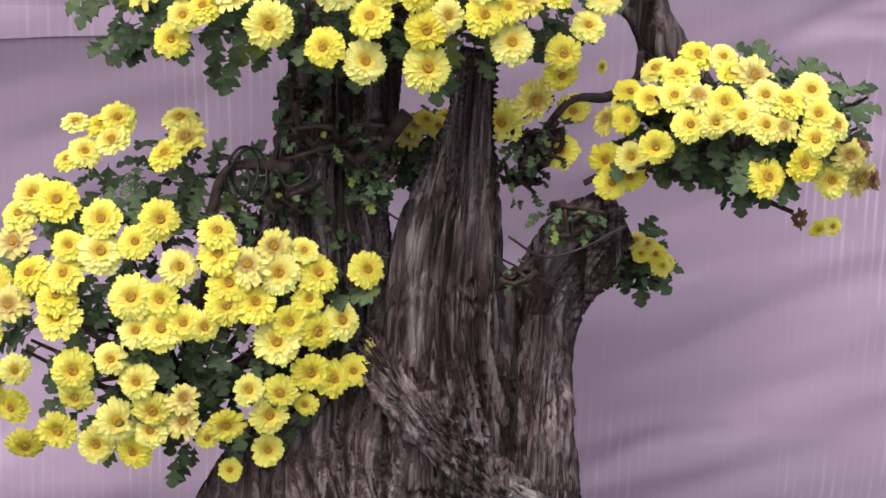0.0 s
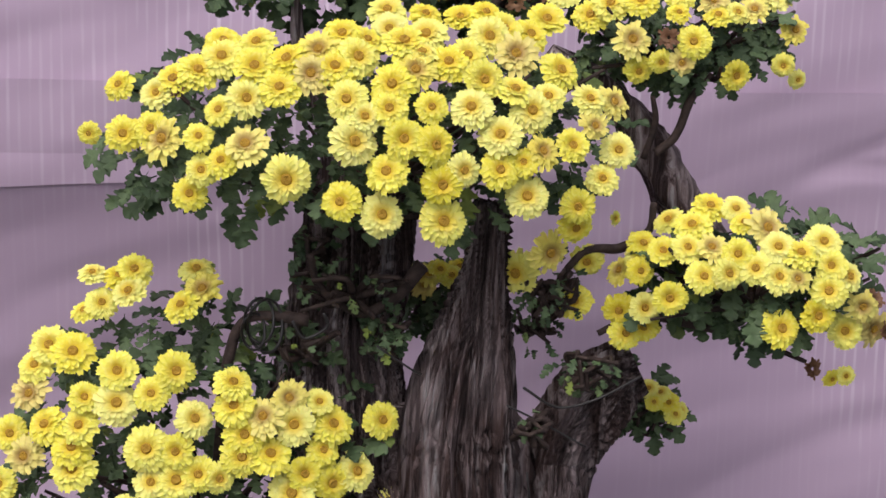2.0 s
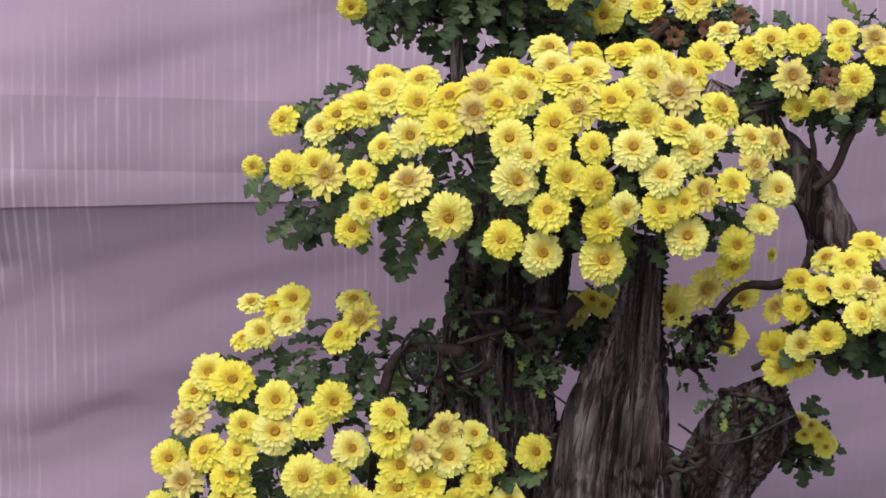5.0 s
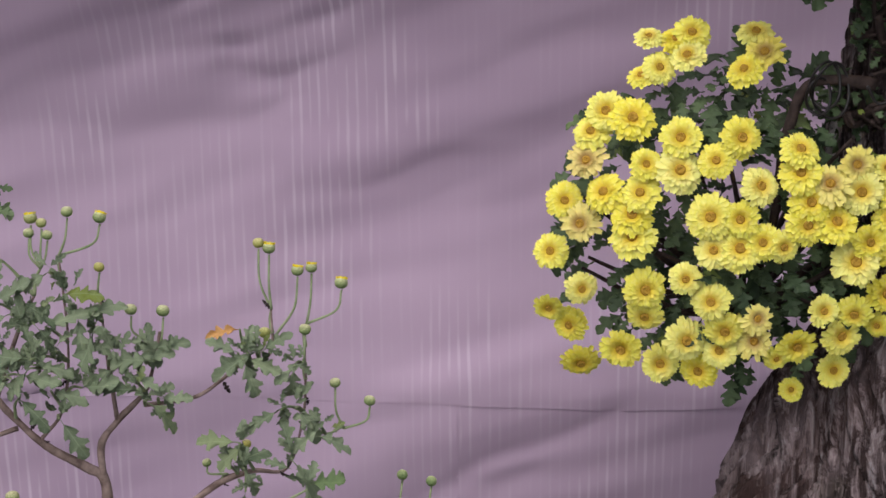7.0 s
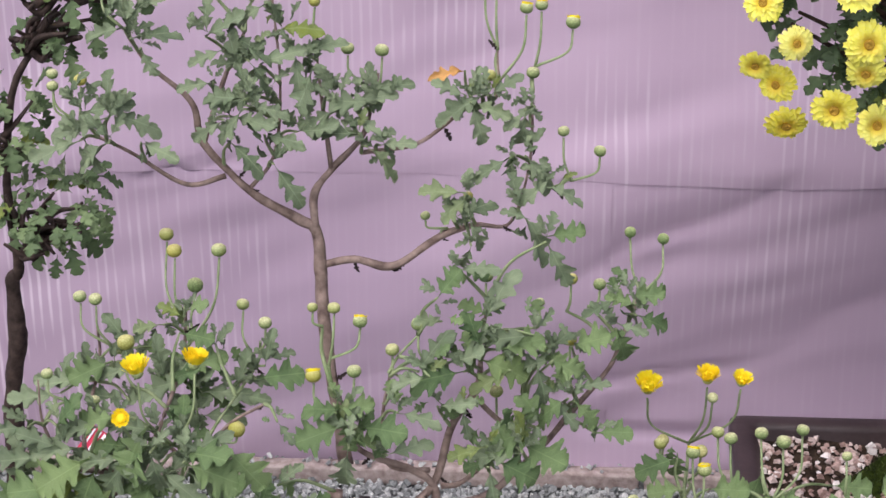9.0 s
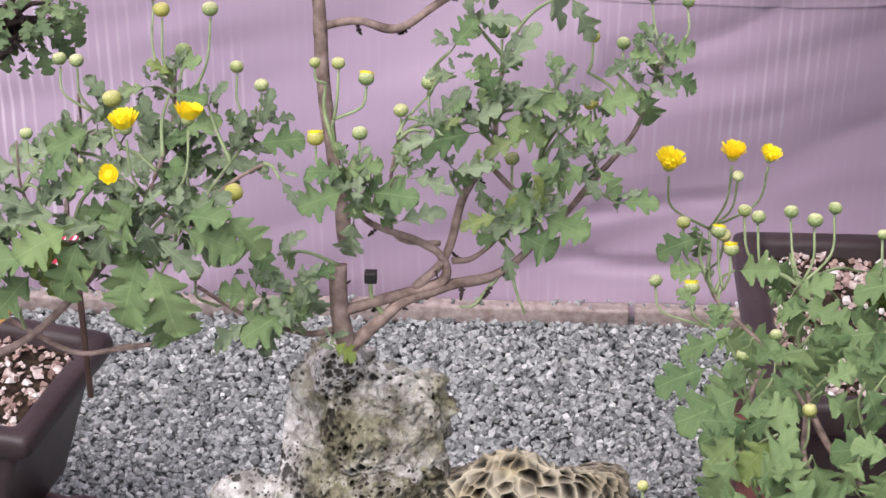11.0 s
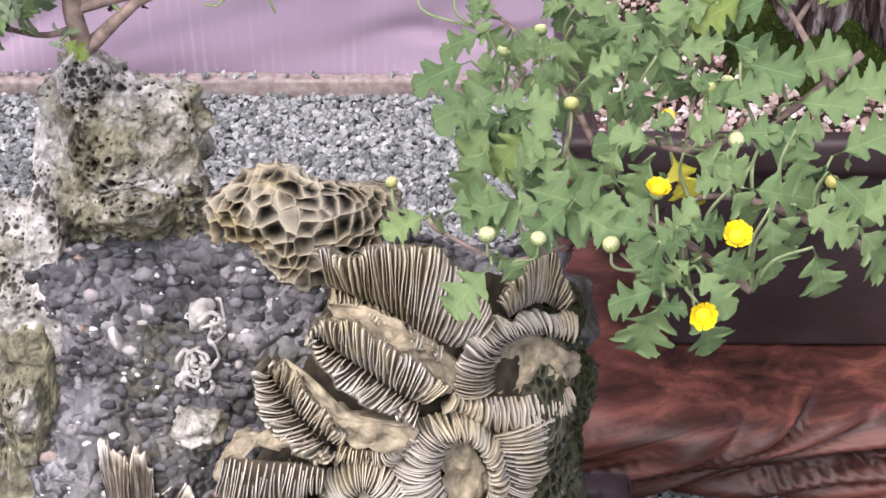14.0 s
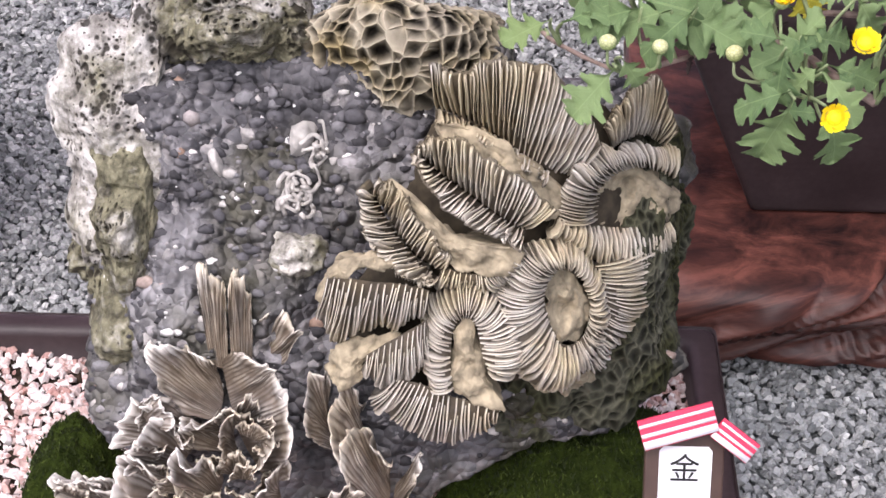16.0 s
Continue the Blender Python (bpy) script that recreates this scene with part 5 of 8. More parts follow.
def frilled_plate(foot, rim, seed, frill=0.004, bulge=0.0, thick=0.0016, folds=9.0):
    """A thin ruffled plate that stands on its foot curve and ends in a pale wavy rim."""
    place = band_place(foot, rim, bulge, 0.0, seed, False)
    rows, cols = 34, 190
    pts, rel = np.zeros((2 * rows, cols, 3)), np.zeros((2 * rows, cols))
    ridges = max(5, int(sum((place((i + 1) / 20, 1.0) - place(i / 20, 1.0)).length for i in range(20)) / 0.0027))
    for j in range(2 * rows):
        front = j < rows
        s = (j if front else 2 * rows - 1 - j) / (rows - 1)
        for i in range(cols):
            u = i / (cols - 1)
            drift = 1.2 * fbm((u * 4 + seed, s * 1.5, seed), 2)
            wave = s**1.1 * (math.sin(u * folds + seed * 3 + drift) + 0.7 * math.sin(u * folds * 2.3 + seed * 5 + 2 * drift) + 0.9 * fbm((u * 6 + seed, s * 2, 1.0), 3))
            ridge = abs(math.sin(math.pi * u * ridges + 2.2 * drift + 0.8 * math.sin(3 * s + seed))) ** 0.7 * (0.65 + 0.5 * fbm((u * 14, seed, s * 3), 2))
            lobe = 1 - 0.10 * (1 - abs(math.sin(u * folds * 0.8 + seed * 2 + drift))) * s + 0.06 * s * fbm((u * 12, seed, 0.3), 3)
            p = place(u, s * lobe * (1 - 0.45 * abs(2 * u - 1) ** 4 * s)) + FACE_OUT * (1.5 * frill * wave) + FACE_UP * (1.2 * frill * s * math.sin(u * folds * 0.7 + seed))
            p += FACE_OUT * (0.0016 * ridge * (0.3 + 0.7 * s) if front else -thick)
            pts[j, i] = p
            # Valleys between ridges carry painted shade; the rim stays pale.
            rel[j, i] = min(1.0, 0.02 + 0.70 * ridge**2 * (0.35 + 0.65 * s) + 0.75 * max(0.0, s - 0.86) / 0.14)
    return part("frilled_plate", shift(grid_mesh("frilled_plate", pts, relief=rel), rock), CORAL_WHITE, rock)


core, core_front = outcrop("core", CONGLOM, "grey pebble and shell conglomerate", [(-0.1590, 0.1028, -0.0450), (-0.1480, 0.1272, -0.0400), (-0.1028, 0.1334, -0.0250), (-0.0405, 0.1355, -0.0200), (0.0262, 0.1352, -0.0300), (0.0946, 0.1176, -0.0400), (0.1466, 0.0983, -0.0700), (0.1604, 0.0477, -0.0800), (0.1607, 0.0101, -0.0800), (0.1553, -0.0219, -0.0700), (0.1525, -0.0474, -0.0600), (0.1279, -0.0696, -0.0400), (0.0713, -0.0862, -0.0300), (-0.0181, -0.1140, -0.0300), (-0.1086, -0.1227, -0.0300), (-0.1421, -0.0785, -0.0300), (-0.1467, -0.0301, -0.0350), (-0.1544, 0.0175, -0.0400), (-0.1603, 0.0644, -0.0450)], (-0.0278, 0.0343, 0.0000), 0.06, 1, rough=0.014, relief=pebbly, scale=230, deep=0.0012, rows=150, cols=420)
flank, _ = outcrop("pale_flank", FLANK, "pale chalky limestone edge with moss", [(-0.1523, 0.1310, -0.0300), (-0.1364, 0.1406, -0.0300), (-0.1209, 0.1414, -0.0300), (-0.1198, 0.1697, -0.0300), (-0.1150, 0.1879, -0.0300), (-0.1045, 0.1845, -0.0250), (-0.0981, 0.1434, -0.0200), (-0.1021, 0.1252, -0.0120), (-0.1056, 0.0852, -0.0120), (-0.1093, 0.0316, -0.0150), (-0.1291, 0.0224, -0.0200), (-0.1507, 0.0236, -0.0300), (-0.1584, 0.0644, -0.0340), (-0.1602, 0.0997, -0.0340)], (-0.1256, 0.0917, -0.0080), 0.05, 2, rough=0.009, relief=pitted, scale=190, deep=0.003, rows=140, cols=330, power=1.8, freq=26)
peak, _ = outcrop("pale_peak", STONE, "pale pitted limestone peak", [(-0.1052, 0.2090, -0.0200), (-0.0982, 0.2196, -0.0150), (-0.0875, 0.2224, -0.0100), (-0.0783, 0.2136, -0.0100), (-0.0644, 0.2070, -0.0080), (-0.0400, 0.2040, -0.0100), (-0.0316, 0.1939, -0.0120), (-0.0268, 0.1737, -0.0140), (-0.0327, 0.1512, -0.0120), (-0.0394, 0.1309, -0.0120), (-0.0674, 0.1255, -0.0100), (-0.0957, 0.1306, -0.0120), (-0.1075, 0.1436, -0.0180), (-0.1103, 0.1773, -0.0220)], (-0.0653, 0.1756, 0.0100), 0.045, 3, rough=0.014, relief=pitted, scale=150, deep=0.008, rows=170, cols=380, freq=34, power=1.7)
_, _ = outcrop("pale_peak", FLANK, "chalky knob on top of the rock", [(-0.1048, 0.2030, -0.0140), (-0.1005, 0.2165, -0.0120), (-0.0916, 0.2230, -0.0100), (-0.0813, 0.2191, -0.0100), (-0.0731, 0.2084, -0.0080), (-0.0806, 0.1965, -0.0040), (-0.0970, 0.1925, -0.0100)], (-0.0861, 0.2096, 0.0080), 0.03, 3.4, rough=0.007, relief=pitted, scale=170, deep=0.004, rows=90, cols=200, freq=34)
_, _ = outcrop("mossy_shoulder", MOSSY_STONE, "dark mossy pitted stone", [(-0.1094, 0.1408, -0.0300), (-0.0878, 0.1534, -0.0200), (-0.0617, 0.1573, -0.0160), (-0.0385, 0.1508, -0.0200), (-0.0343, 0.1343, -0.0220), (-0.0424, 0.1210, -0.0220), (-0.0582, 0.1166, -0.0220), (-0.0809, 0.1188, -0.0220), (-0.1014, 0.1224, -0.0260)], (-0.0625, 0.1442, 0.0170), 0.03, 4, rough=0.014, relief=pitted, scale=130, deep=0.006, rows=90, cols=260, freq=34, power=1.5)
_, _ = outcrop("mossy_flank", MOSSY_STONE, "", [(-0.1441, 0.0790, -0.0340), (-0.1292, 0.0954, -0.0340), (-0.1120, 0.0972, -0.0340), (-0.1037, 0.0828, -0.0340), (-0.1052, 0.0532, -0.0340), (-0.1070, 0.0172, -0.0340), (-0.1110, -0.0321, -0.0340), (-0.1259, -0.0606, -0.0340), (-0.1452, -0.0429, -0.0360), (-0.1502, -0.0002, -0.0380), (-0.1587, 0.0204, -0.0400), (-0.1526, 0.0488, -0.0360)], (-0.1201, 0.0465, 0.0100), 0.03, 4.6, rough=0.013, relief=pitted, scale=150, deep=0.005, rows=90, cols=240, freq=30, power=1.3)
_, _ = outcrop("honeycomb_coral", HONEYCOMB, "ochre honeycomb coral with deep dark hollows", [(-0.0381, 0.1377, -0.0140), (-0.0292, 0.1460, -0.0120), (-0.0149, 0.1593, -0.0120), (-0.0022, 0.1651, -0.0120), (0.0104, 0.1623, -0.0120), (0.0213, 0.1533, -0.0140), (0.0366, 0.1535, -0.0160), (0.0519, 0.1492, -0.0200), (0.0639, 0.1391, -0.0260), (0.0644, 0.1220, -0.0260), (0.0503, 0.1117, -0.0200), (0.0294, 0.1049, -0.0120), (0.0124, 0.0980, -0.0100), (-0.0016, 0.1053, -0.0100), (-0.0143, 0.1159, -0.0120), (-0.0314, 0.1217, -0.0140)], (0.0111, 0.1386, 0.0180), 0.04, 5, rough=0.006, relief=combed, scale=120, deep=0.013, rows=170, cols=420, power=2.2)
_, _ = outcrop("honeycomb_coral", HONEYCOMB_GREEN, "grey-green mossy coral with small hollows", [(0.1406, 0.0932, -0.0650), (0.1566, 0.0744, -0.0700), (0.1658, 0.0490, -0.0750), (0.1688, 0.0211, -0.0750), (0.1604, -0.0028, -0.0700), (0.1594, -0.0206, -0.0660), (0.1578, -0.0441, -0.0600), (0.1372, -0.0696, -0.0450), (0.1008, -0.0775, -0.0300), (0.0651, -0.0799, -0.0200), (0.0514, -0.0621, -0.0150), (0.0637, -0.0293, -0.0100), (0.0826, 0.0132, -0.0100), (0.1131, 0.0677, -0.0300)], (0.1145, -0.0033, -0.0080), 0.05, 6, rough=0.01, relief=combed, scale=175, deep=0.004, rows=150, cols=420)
_, _ = outcrop("coral_boss", CORAL_DARK, "coral mass between the lobes, with shade in its dark colour", [(0.0316, 0.1009, 0.0050), (0.0601, 0.1159, 0.0000), (0.1022, 0.1060, -0.0120), (0.1403, 0.0804, -0.0550), (0.1489, 0.0309, -0.0600), (0.1349, -0.0145, -0.0450), (0.1041, -0.0314, -0.0100), (0.0639, -0.0410, 0.0000), (0.0181, -0.0390, 0.0000), (-0.0107, -0.0216, 0.0000), (-0.0136, 0.0052, 0.0000), (0.0017, 0.0349, 0.0000), (0.0197, 0.0649, 0.0030)], (0.0617, 0.0411, 0.0280), 0.03, 7, rough=0.006, rows=50, cols=160, power=1.9)
ribbed_fold([(0.0311, 0.1091, 0.0250), (0.0468, 0.1035, 0.0250), (0.0604, 0.0961, 0.0250), (0.0741, 0.0867, 0.0250), (0.0853, 0.0784, 0.0182), (0.0971, 0.0721, 0.0046)], [(0.0274, 0.1346, 0.0550), (0.0437, 0.1318, 0.0550), (0.0591, 0.1378, 0.0550), (0.0799, 0.1340, 0.0516), (0.0964, 0.1186, 0.0319), (0.1111, 0.0909, 0.0156)], seed=0.7, bulge=0.002, tall=0.0046)
ribbed_fold([(0.0311, 0.1081, 0.0250), (0.0468, 0.1024, 0.0250), (0.0604, 0.0950, 0.0250), (0.0741, 0.0856, 0.0250), (0.0848, 0.0774, 0.0189)], [(0.0325, 0.1050, 0.0390), (0.0469, 0.0988, 0.0390), (0.0617, 0.0904, 0.0390), (0.0744, 0.0814, 0.0390), (0.0828, 0.0740, 0.0349)], seed=1.4, bulge=0.0, tall=0.003)
outcrop("lobe_floor", CORAL_FLOOR, "sandy coral between the ribs", [(0.0330, 0.1061, 0.0390), (0.0548, 0.1001, 0.0390), (0.0765, 0.0853, 0.0390), (0.0902, 0.0715, 0.0261), (0.0917, 0.0600, 0.0247), (0.0799, 0.0590, 0.0390), (0.0608, 0.0740, 0.0390), (0.0391, 0.0911, 0.0390), (0.0315, 0.0996, 0.0390)], (0.0604, 0.0862, 0.0420), 0.02, 2, rough=0.0045, rows=26, cols=100, freq=110)
ribbed_fold([(0.0243, 0.0860, 0.0290), (0.0379, 0.0758, 0.0290), (0.0516, 0.0658, 0.0290), (0.0654, 0.0560, 0.0290), (0.0750, 0.0515, 0.0290)], [(0.0224, 0.0971, 0.0530), (0.0365, 0.1011, 0.0530), (0.0523, 0.0945, 0.0530), (0.0710, 0.0814, 0.0530), (0.0899, 0.0639, 0.0401)], seed=3, bulge=0.003)
ribbed_fold([(0.0243, 0.0855, 0.0290), (0.0379, 0.0750, 0.0290), (0.0516, 0.0647, 0.0290), (0.0654, 0.0552, 0.0290), (0.0750, 0.0504, 0.0290)], [(0.0219, 0.0907, 0.0510), (0.0290, 0.0752, 0.0510), (0.0424, 0.0629, 0.0510), (0.0558, 0.0539, 0.0510), (0.0719, 0.0477, 0.0510)], seed=3.7, bulge=0.003)
ribbed_fold([(0.0022, 0.0672, 0.0310), (0.0099, 0.0534, 0.0310), (0.0195, 0.0396, 0.0310), (0.0334, 0.0266, 0.0310)], [(-0.0031, 0.0753, 0.0530), (-0.0025, 0.0589, 0.0530), (0.0051, 0.0440, 0.0530), (0.0293, 0.0262, 0.0530)], seed=5.3, bulge=0.005)
ribbed_fold([(0.0027, 0.0678, 0.0310), (0.0107, 0.0543, 0.0310), (0.0206, 0.0404, 0.0310), (0.0360, 0.0289, 0.0310)], [(0.0046, 0.0802, 0.0490), (0.0163, 0.0733, 0.0490), (0.0271, 0.0566, 0.0490), (0.0402, 0.0403, 0.0490)], seed=6, bulge=0.002, tall=0.003)
outcrop("lobe_floor", CORAL_FLOOR, "sandy coral between the ribs", [(0.0102, 0.0788, 0.0450), (0.0236, 0.0692, 0.0450), (0.0371, 0.0563, 0.0450), (0.0533, 0.0489, 0.0450), (0.0716, 0.0460, 0.0450), (0.0734, 0.0388, 0.0450), (0.0617, 0.0324, 0.0450), (0.0456, 0.0326, 0.0450), (0.0334, 0.0424, 0.0450), (0.0211, 0.0601, 0.0450)], (0.0400, 0.0489, 0.0480), 0.02, 3, rough=0.0045, rows=26, cols=100, freq=110)
ribbed_fold([(0.0361, 0.0352, 0.0430), (0.0483, 0.0326, 0.0430), (0.0590, 0.0334, 0.0430), (0.0691, 0.0393, 0.0430)], [(0.0307, 0.0231, 0.0330), (0.0471, 0.0218, 0.0330), (0.0653, 0.0242, 0.0330), (0.0766, 0.0394, 0.0330)], seed=6.6, bulge=0.004, tall=0.003)
outcrop("lobe_floor", CORAL_FLOOR, "sandy coral between the ribs", [(-0.0195, 0.0318, 0.0510), (-0.0110, 0.0403, 0.0510), (0.0002, 0.0442, 0.0510), (0.0109, 0.0422, 0.0510), (0.0157, 0.0365, 0.0510), (0.0002, 0.0361, 0.0510), (-0.0120, 0.0325, 0.0510), (-0.0216, 0.0192, 0.0510)], (-0.0023, 0.0397, 0.0540), 0.02, 4, rough=0.0045, rows=26, cols=100, freq=110)
ribbed_fold([(-0.0185, 0.0330, 0.0570), (-0.0074, 0.0327, 0.0570), (0.0059, 0.0314, 0.0570), (0.0192, 0.0303, 0.0570), (0.0299, 0.0277, 0.0570)], [(-0.0234, 0.0071, 0.0350), (-0.0146, -0.0054, 0.0350), (-0.0004, 0.0007, 0.0350), (0.0138, 0.0039, 0.0350), (0.0275, 0.0077, 0.0350)], seed=7.6, bulge=0.006)
ribbed_fold([(0.0135, 0.0314, 0.0470), (0.0202, 0.0293, 0.0470), (0.0275, 0.0275, 0.0470)], [(0.0104, 0.0396, 0.0390), (0.0212, 0.0348, 0.0390), (0.0308, 0.0266, 0.0390)], seed=8.1, bulge=0.003)
outcrop("lobe_floor", CORAL_FLOOR, "sandy coral between the ribs", [(-0.0169, -0.0103, 0.0410), (-0.0028, -0.0025, 0.0410), (0.0149, 0.0019, 0.0410), (0.0125, -0.0051, 0.0410), (0.0000, -0.0134, 0.0410), (-0.0021, -0.0227, 0.0410), (-0.0136, -0.0264, 0.0410), (-0.0191, -0.0231, 0.0410)], (-0.0052, -0.0139, 0.0440), 0.02, 5, rough=0.0045, rows=26, cols=100, freq=110)
ribbed_fold([(0.0004, -0.0072, 0.0490), (0.0112, -0.0002, 0.0490), (0.0219, 0.0063, 0.0490), (0.0289, 0.0110, 0.0490)], [(-0.0030, -0.0219, 0.0350), (0.0087, -0.0275, 0.0350), (0.0197, -0.0243, 0.0350), (0.0300, -0.0148, 0.0350)], seed=9.9, bulge=0.006)
outcrop("lobe_floor", CORAL_FLOOR, "sandy coral between the ribs", [(0.0423, 0.0083, 0.0450), (0.0504, 0.0091, 0.0450), (0.0534, -0.0051, 0.0450), (0.0598, -0.0222, 0.0450), (0.0666, -0.0342, 0.0450), (0.0524, -0.0328, 0.0450), (0.0418, -0.0237, 0.0450), (0.0409, -0.0054, 0.0450)], (0.0478, -0.0099, 0.0480), 0.02, 6, rough=0.0045, rows=26, cols=100, freq=110)
ribbed_fold([(0.0419, -0.0255, 0.0450), (0.0402, -0.0083, 0.0450), (0.0418, 0.0060, 0.0450), (0.0466, 0.0112, 0.0450), (0.0521, 0.0080, 0.0450), (0.0545, -0.0036, 0.0450), (0.0591, -0.0164, 0.0450)], [(0.0287, -0.0308, 0.0310), (0.0264, -0.0046, 0.0310), (0.0299, 0.0179, 0.0310), (0.0462, 0.0263, 0.0310), (0.0636, 0.0178, 0.0310), (0.0786, 0.0009, 0.0310), (0.0700, -0.0199, 0.0310)], seed=12.2, bulge=0.01)
ribbed_fold([(0.0139, -0.0205, 0.0430), (0.0262, -0.0237, 0.0430), (0.0414, -0.0297, 0.0430), (0.0650, -0.0349, 0.0430)], [(-0.0003, -0.0386, 0.0210), (0.0133, -0.0520, 0.0210), (0.0389, -0.0628, 0.0210), (0.0617, -0.0496, 0.0210)], seed=12.9, bulge=0.006)
outcrop("lobe_floor", CORAL_FLOOR, "sandy coral between the ribs", [(0.0907, 0.0301, 0.0271), (0.0994, 0.0279, 0.0169), (0.1072, 0.0149, 0.0084), (0.1084, 0.0000, 0.0077), (0.1028, -0.0094, 0.0145), (0.0927, -0.0058, 0.0261), (0.0864, 0.0103, 0.0329), (0.0855, 0.0228, 0.0336)], (0.0969, 0.0119, 0.0233), 0.02, 7, rough=0.0045, rows=26, cols=100, freq=110)
ribbed_fold([(0.0863, 0.0116, 0.0369), (0.0851, 0.0232, 0.0379), (0.0902, 0.0313, 0.0314), (0.0986, 0.0292, 0.0216), (0.1063, 0.0177, 0.0131), (0.1087, 0.0025, 0.0110), (0.1031, -0.0083, 0.0178), (0.0931, -0.0053, 0.0294)], [(0.0622, -0.0044, 0.0290), (0.0632, 0.0243, 0.0290), (0.0752, 0.0450, 0.0290), (0.0949, 0.0448, 0.0120), (0.1110, 0.0263, -0.0057), (0.1164, -0.0041, -0.0104), (0.1099, -0.0256, -0.0023), (0.0872, -0.0325, 0.0239)], seed=14.5, bulge=0.013, loop=True, ruffle=0.0012)
outcrop("lobe_floor", CORAL_FLOOR, "sandy coral between the ribs", [(0.1122, 0.0640, -0.0031), (0.1265, 0.0710, -0.0194), (0.1462, 0.0635, -0.0405), (0.1546, 0.0492, -0.0486), (0.1527, 0.0353, -0.0459), (0.1309, 0.0398, -0.0228), (0.1116, 0.0467, -0.0017)], (0.1315, 0.0555, -0.0215), 0.02, 8, rough=0.0045, rows=26, cols=100, freq=110)
ribbed_fold([(0.1112, 0.0481, -0.0050), (0.1125, 0.0630, -0.0071), (0.1237, 0.0703, -0.0200), (0.1393, 0.0684, -0.0370), (0.1539, 0.0580, -0.0520)], [(0.0907, 0.0547, 0.0261), (0.0934, 0.0781, 0.0220), (0.1105, 0.0858, 0.0016), (0.1303, 0.0830, -0.0205), (0.1535, 0.0774, -0.0453)], seed=16.8, bulge=0.01)
ribbed_fold([(0.0896, 0.0577, 0.0311), (0.1087, 0.0489, 0.0090), (0.1271, 0.0427, -0.0114), (0.1444, 0.0393, -0.0301), (0.1508, 0.0395, -0.0369)], [(0.0844, 0.0505, 0.0319), (0.1082, 0.0321, 0.0047), (0.1284, 0.0204, -0.0174), (0.1449, 0.0199, -0.0351), (0.1529, 0.0277, -0.0439)], seed=17.5, bulge=0.006)
ribbed_fold([(0.1177, 0.0825, -0.0139), (0.1268, 0.0851, -0.0241), (0.1361, 0.0848, -0.0343), (0.1459, 0.0783, -0.0445)], [(0.1132, 0.1018, 0.0145), (0.1237, 0.1125, 0.0019), (0.1404, 0.1185, -0.0171), (0.1536, 0.0880, -0.0280)], seed=21.4, bulge=0.002)
ribbed_fold([(0.1096, 0.0276, 0.0070), (0.1142, 0.0176, 0.0022), (0.1159, 0.0054, 0.0009), (0.1139, -0.0071, 0.0036), (0.1083, -0.0183, 0.0104)], [(0.1499, 0.0305, -0.0445), (0.1475, 0.0116, -0.0411), (0.1368, -0.0057, -0.0289), (0.1247, -0.0187, -0.0153), (0.1122, -0.0296, -0.0010)], seed=19.1, bulge=0.01)
outcrop("lobe_floor", CORAL_FLOOR, "sandy coral between the ribs", [(0.0810, -0.0156, 0.0290), (0.0972, -0.0240, 0.0120), (0.1123, -0.0265, -0.0050), (0.1111, -0.0356, -0.0033), (0.0932, -0.0360, 0.0171), (0.0799, -0.0250, 0.0290)], (0.0957, -0.0278, 0.0167), 0.02, 9, rough=0.0045, rows=26, cols=100, freq=110)
frilled_plate([(-0.0811, -0.0278, 0.0040), (-0.0766, -0.0307, 0.0040), (-0.0717, -0.0321, 0.0040)], [(-0.0871, 0.0247, 0.0120), (-0.0804, 0.0225, 0.0120), (-0.0727, 0.0157, 0.0120)], 0.4, frill=0.003, folds=5)
frilled_plate([(-0.0700, -0.0299, 0.0060), (-0.0649, -0.0313, 0.0060), (-0.0598, -0.0297, 0.0060)], [(-0.0716, 0.0216, 0.0160), (-0.0643, 0.0252, 0.0160), (-0.0577, 0.0201, 0.0160)], 1.7, frill=0.003, folds=5)
frilled_plate([(-0.0591, -0.0180, -0.0040), (-0.0540, -0.0284, -0.0040), (-0.0477, -0.0358, -0.0040)], [(-0.0528, 0.0080, 0.0100), (-0.0422, 0.0032, 0.0100), (-0.0343, -0.0113, 0.0100), (-0.0426, -0.0273, 0.0100)], 3, frill=0.003)
frilled_plate([(-0.0754, -0.0277, 0.0040), (-0.0719, -0.0457, 0.0040), (-0.0664, -0.0669, 0.0040), (-0.0536, -0.0913, 0.0040)], [(-0.0592, -0.0012, 0.0340), (-0.0439, -0.0226, 0.0340), (-0.0374, -0.0474, 0.0340), (-0.0285, -0.0761, 0.0340)], 4.3, frill=0.003)
frilled_plate([(-0.0767, -0.0588, 0.0060), (-0.0755, -0.0527, 0.0060), (-0.0745, -0.0451, 0.0060), (-0.0753, -0.0390, 0.0060)], [(-0.1128, -0.0438, 0.0220), (-0.1105, -0.0189, 0.0220), (-0.0953, -0.0120, 0.0220), (-0.0796, -0.0099, 0.0220)], 5.6, frill=0.004)
frilled_plate([(-0.0741, -0.0732, 0.0120), (-0.0754, -0.0641, 0.0120), (-0.0768, -0.0581, 0.0120)], [(-0.0975, -0.0614, 0.0360), (-0.0922, -0.0459, 0.0360), (-0.0735, -0.0446, 0.0360)], 6.9, frill=0.004)
frilled_plate([(-0.0974, -0.0785, 0.0000), (-0.0944, -0.0691, 0.0000), (-0.0899, -0.0613, 0.0000)], [(-0.1312, -0.0699, 0.0240), (-0.1273, -0.0524, 0.0240), (-0.1095, -0.0394, 0.0240)], 8.2, frill=0.004)
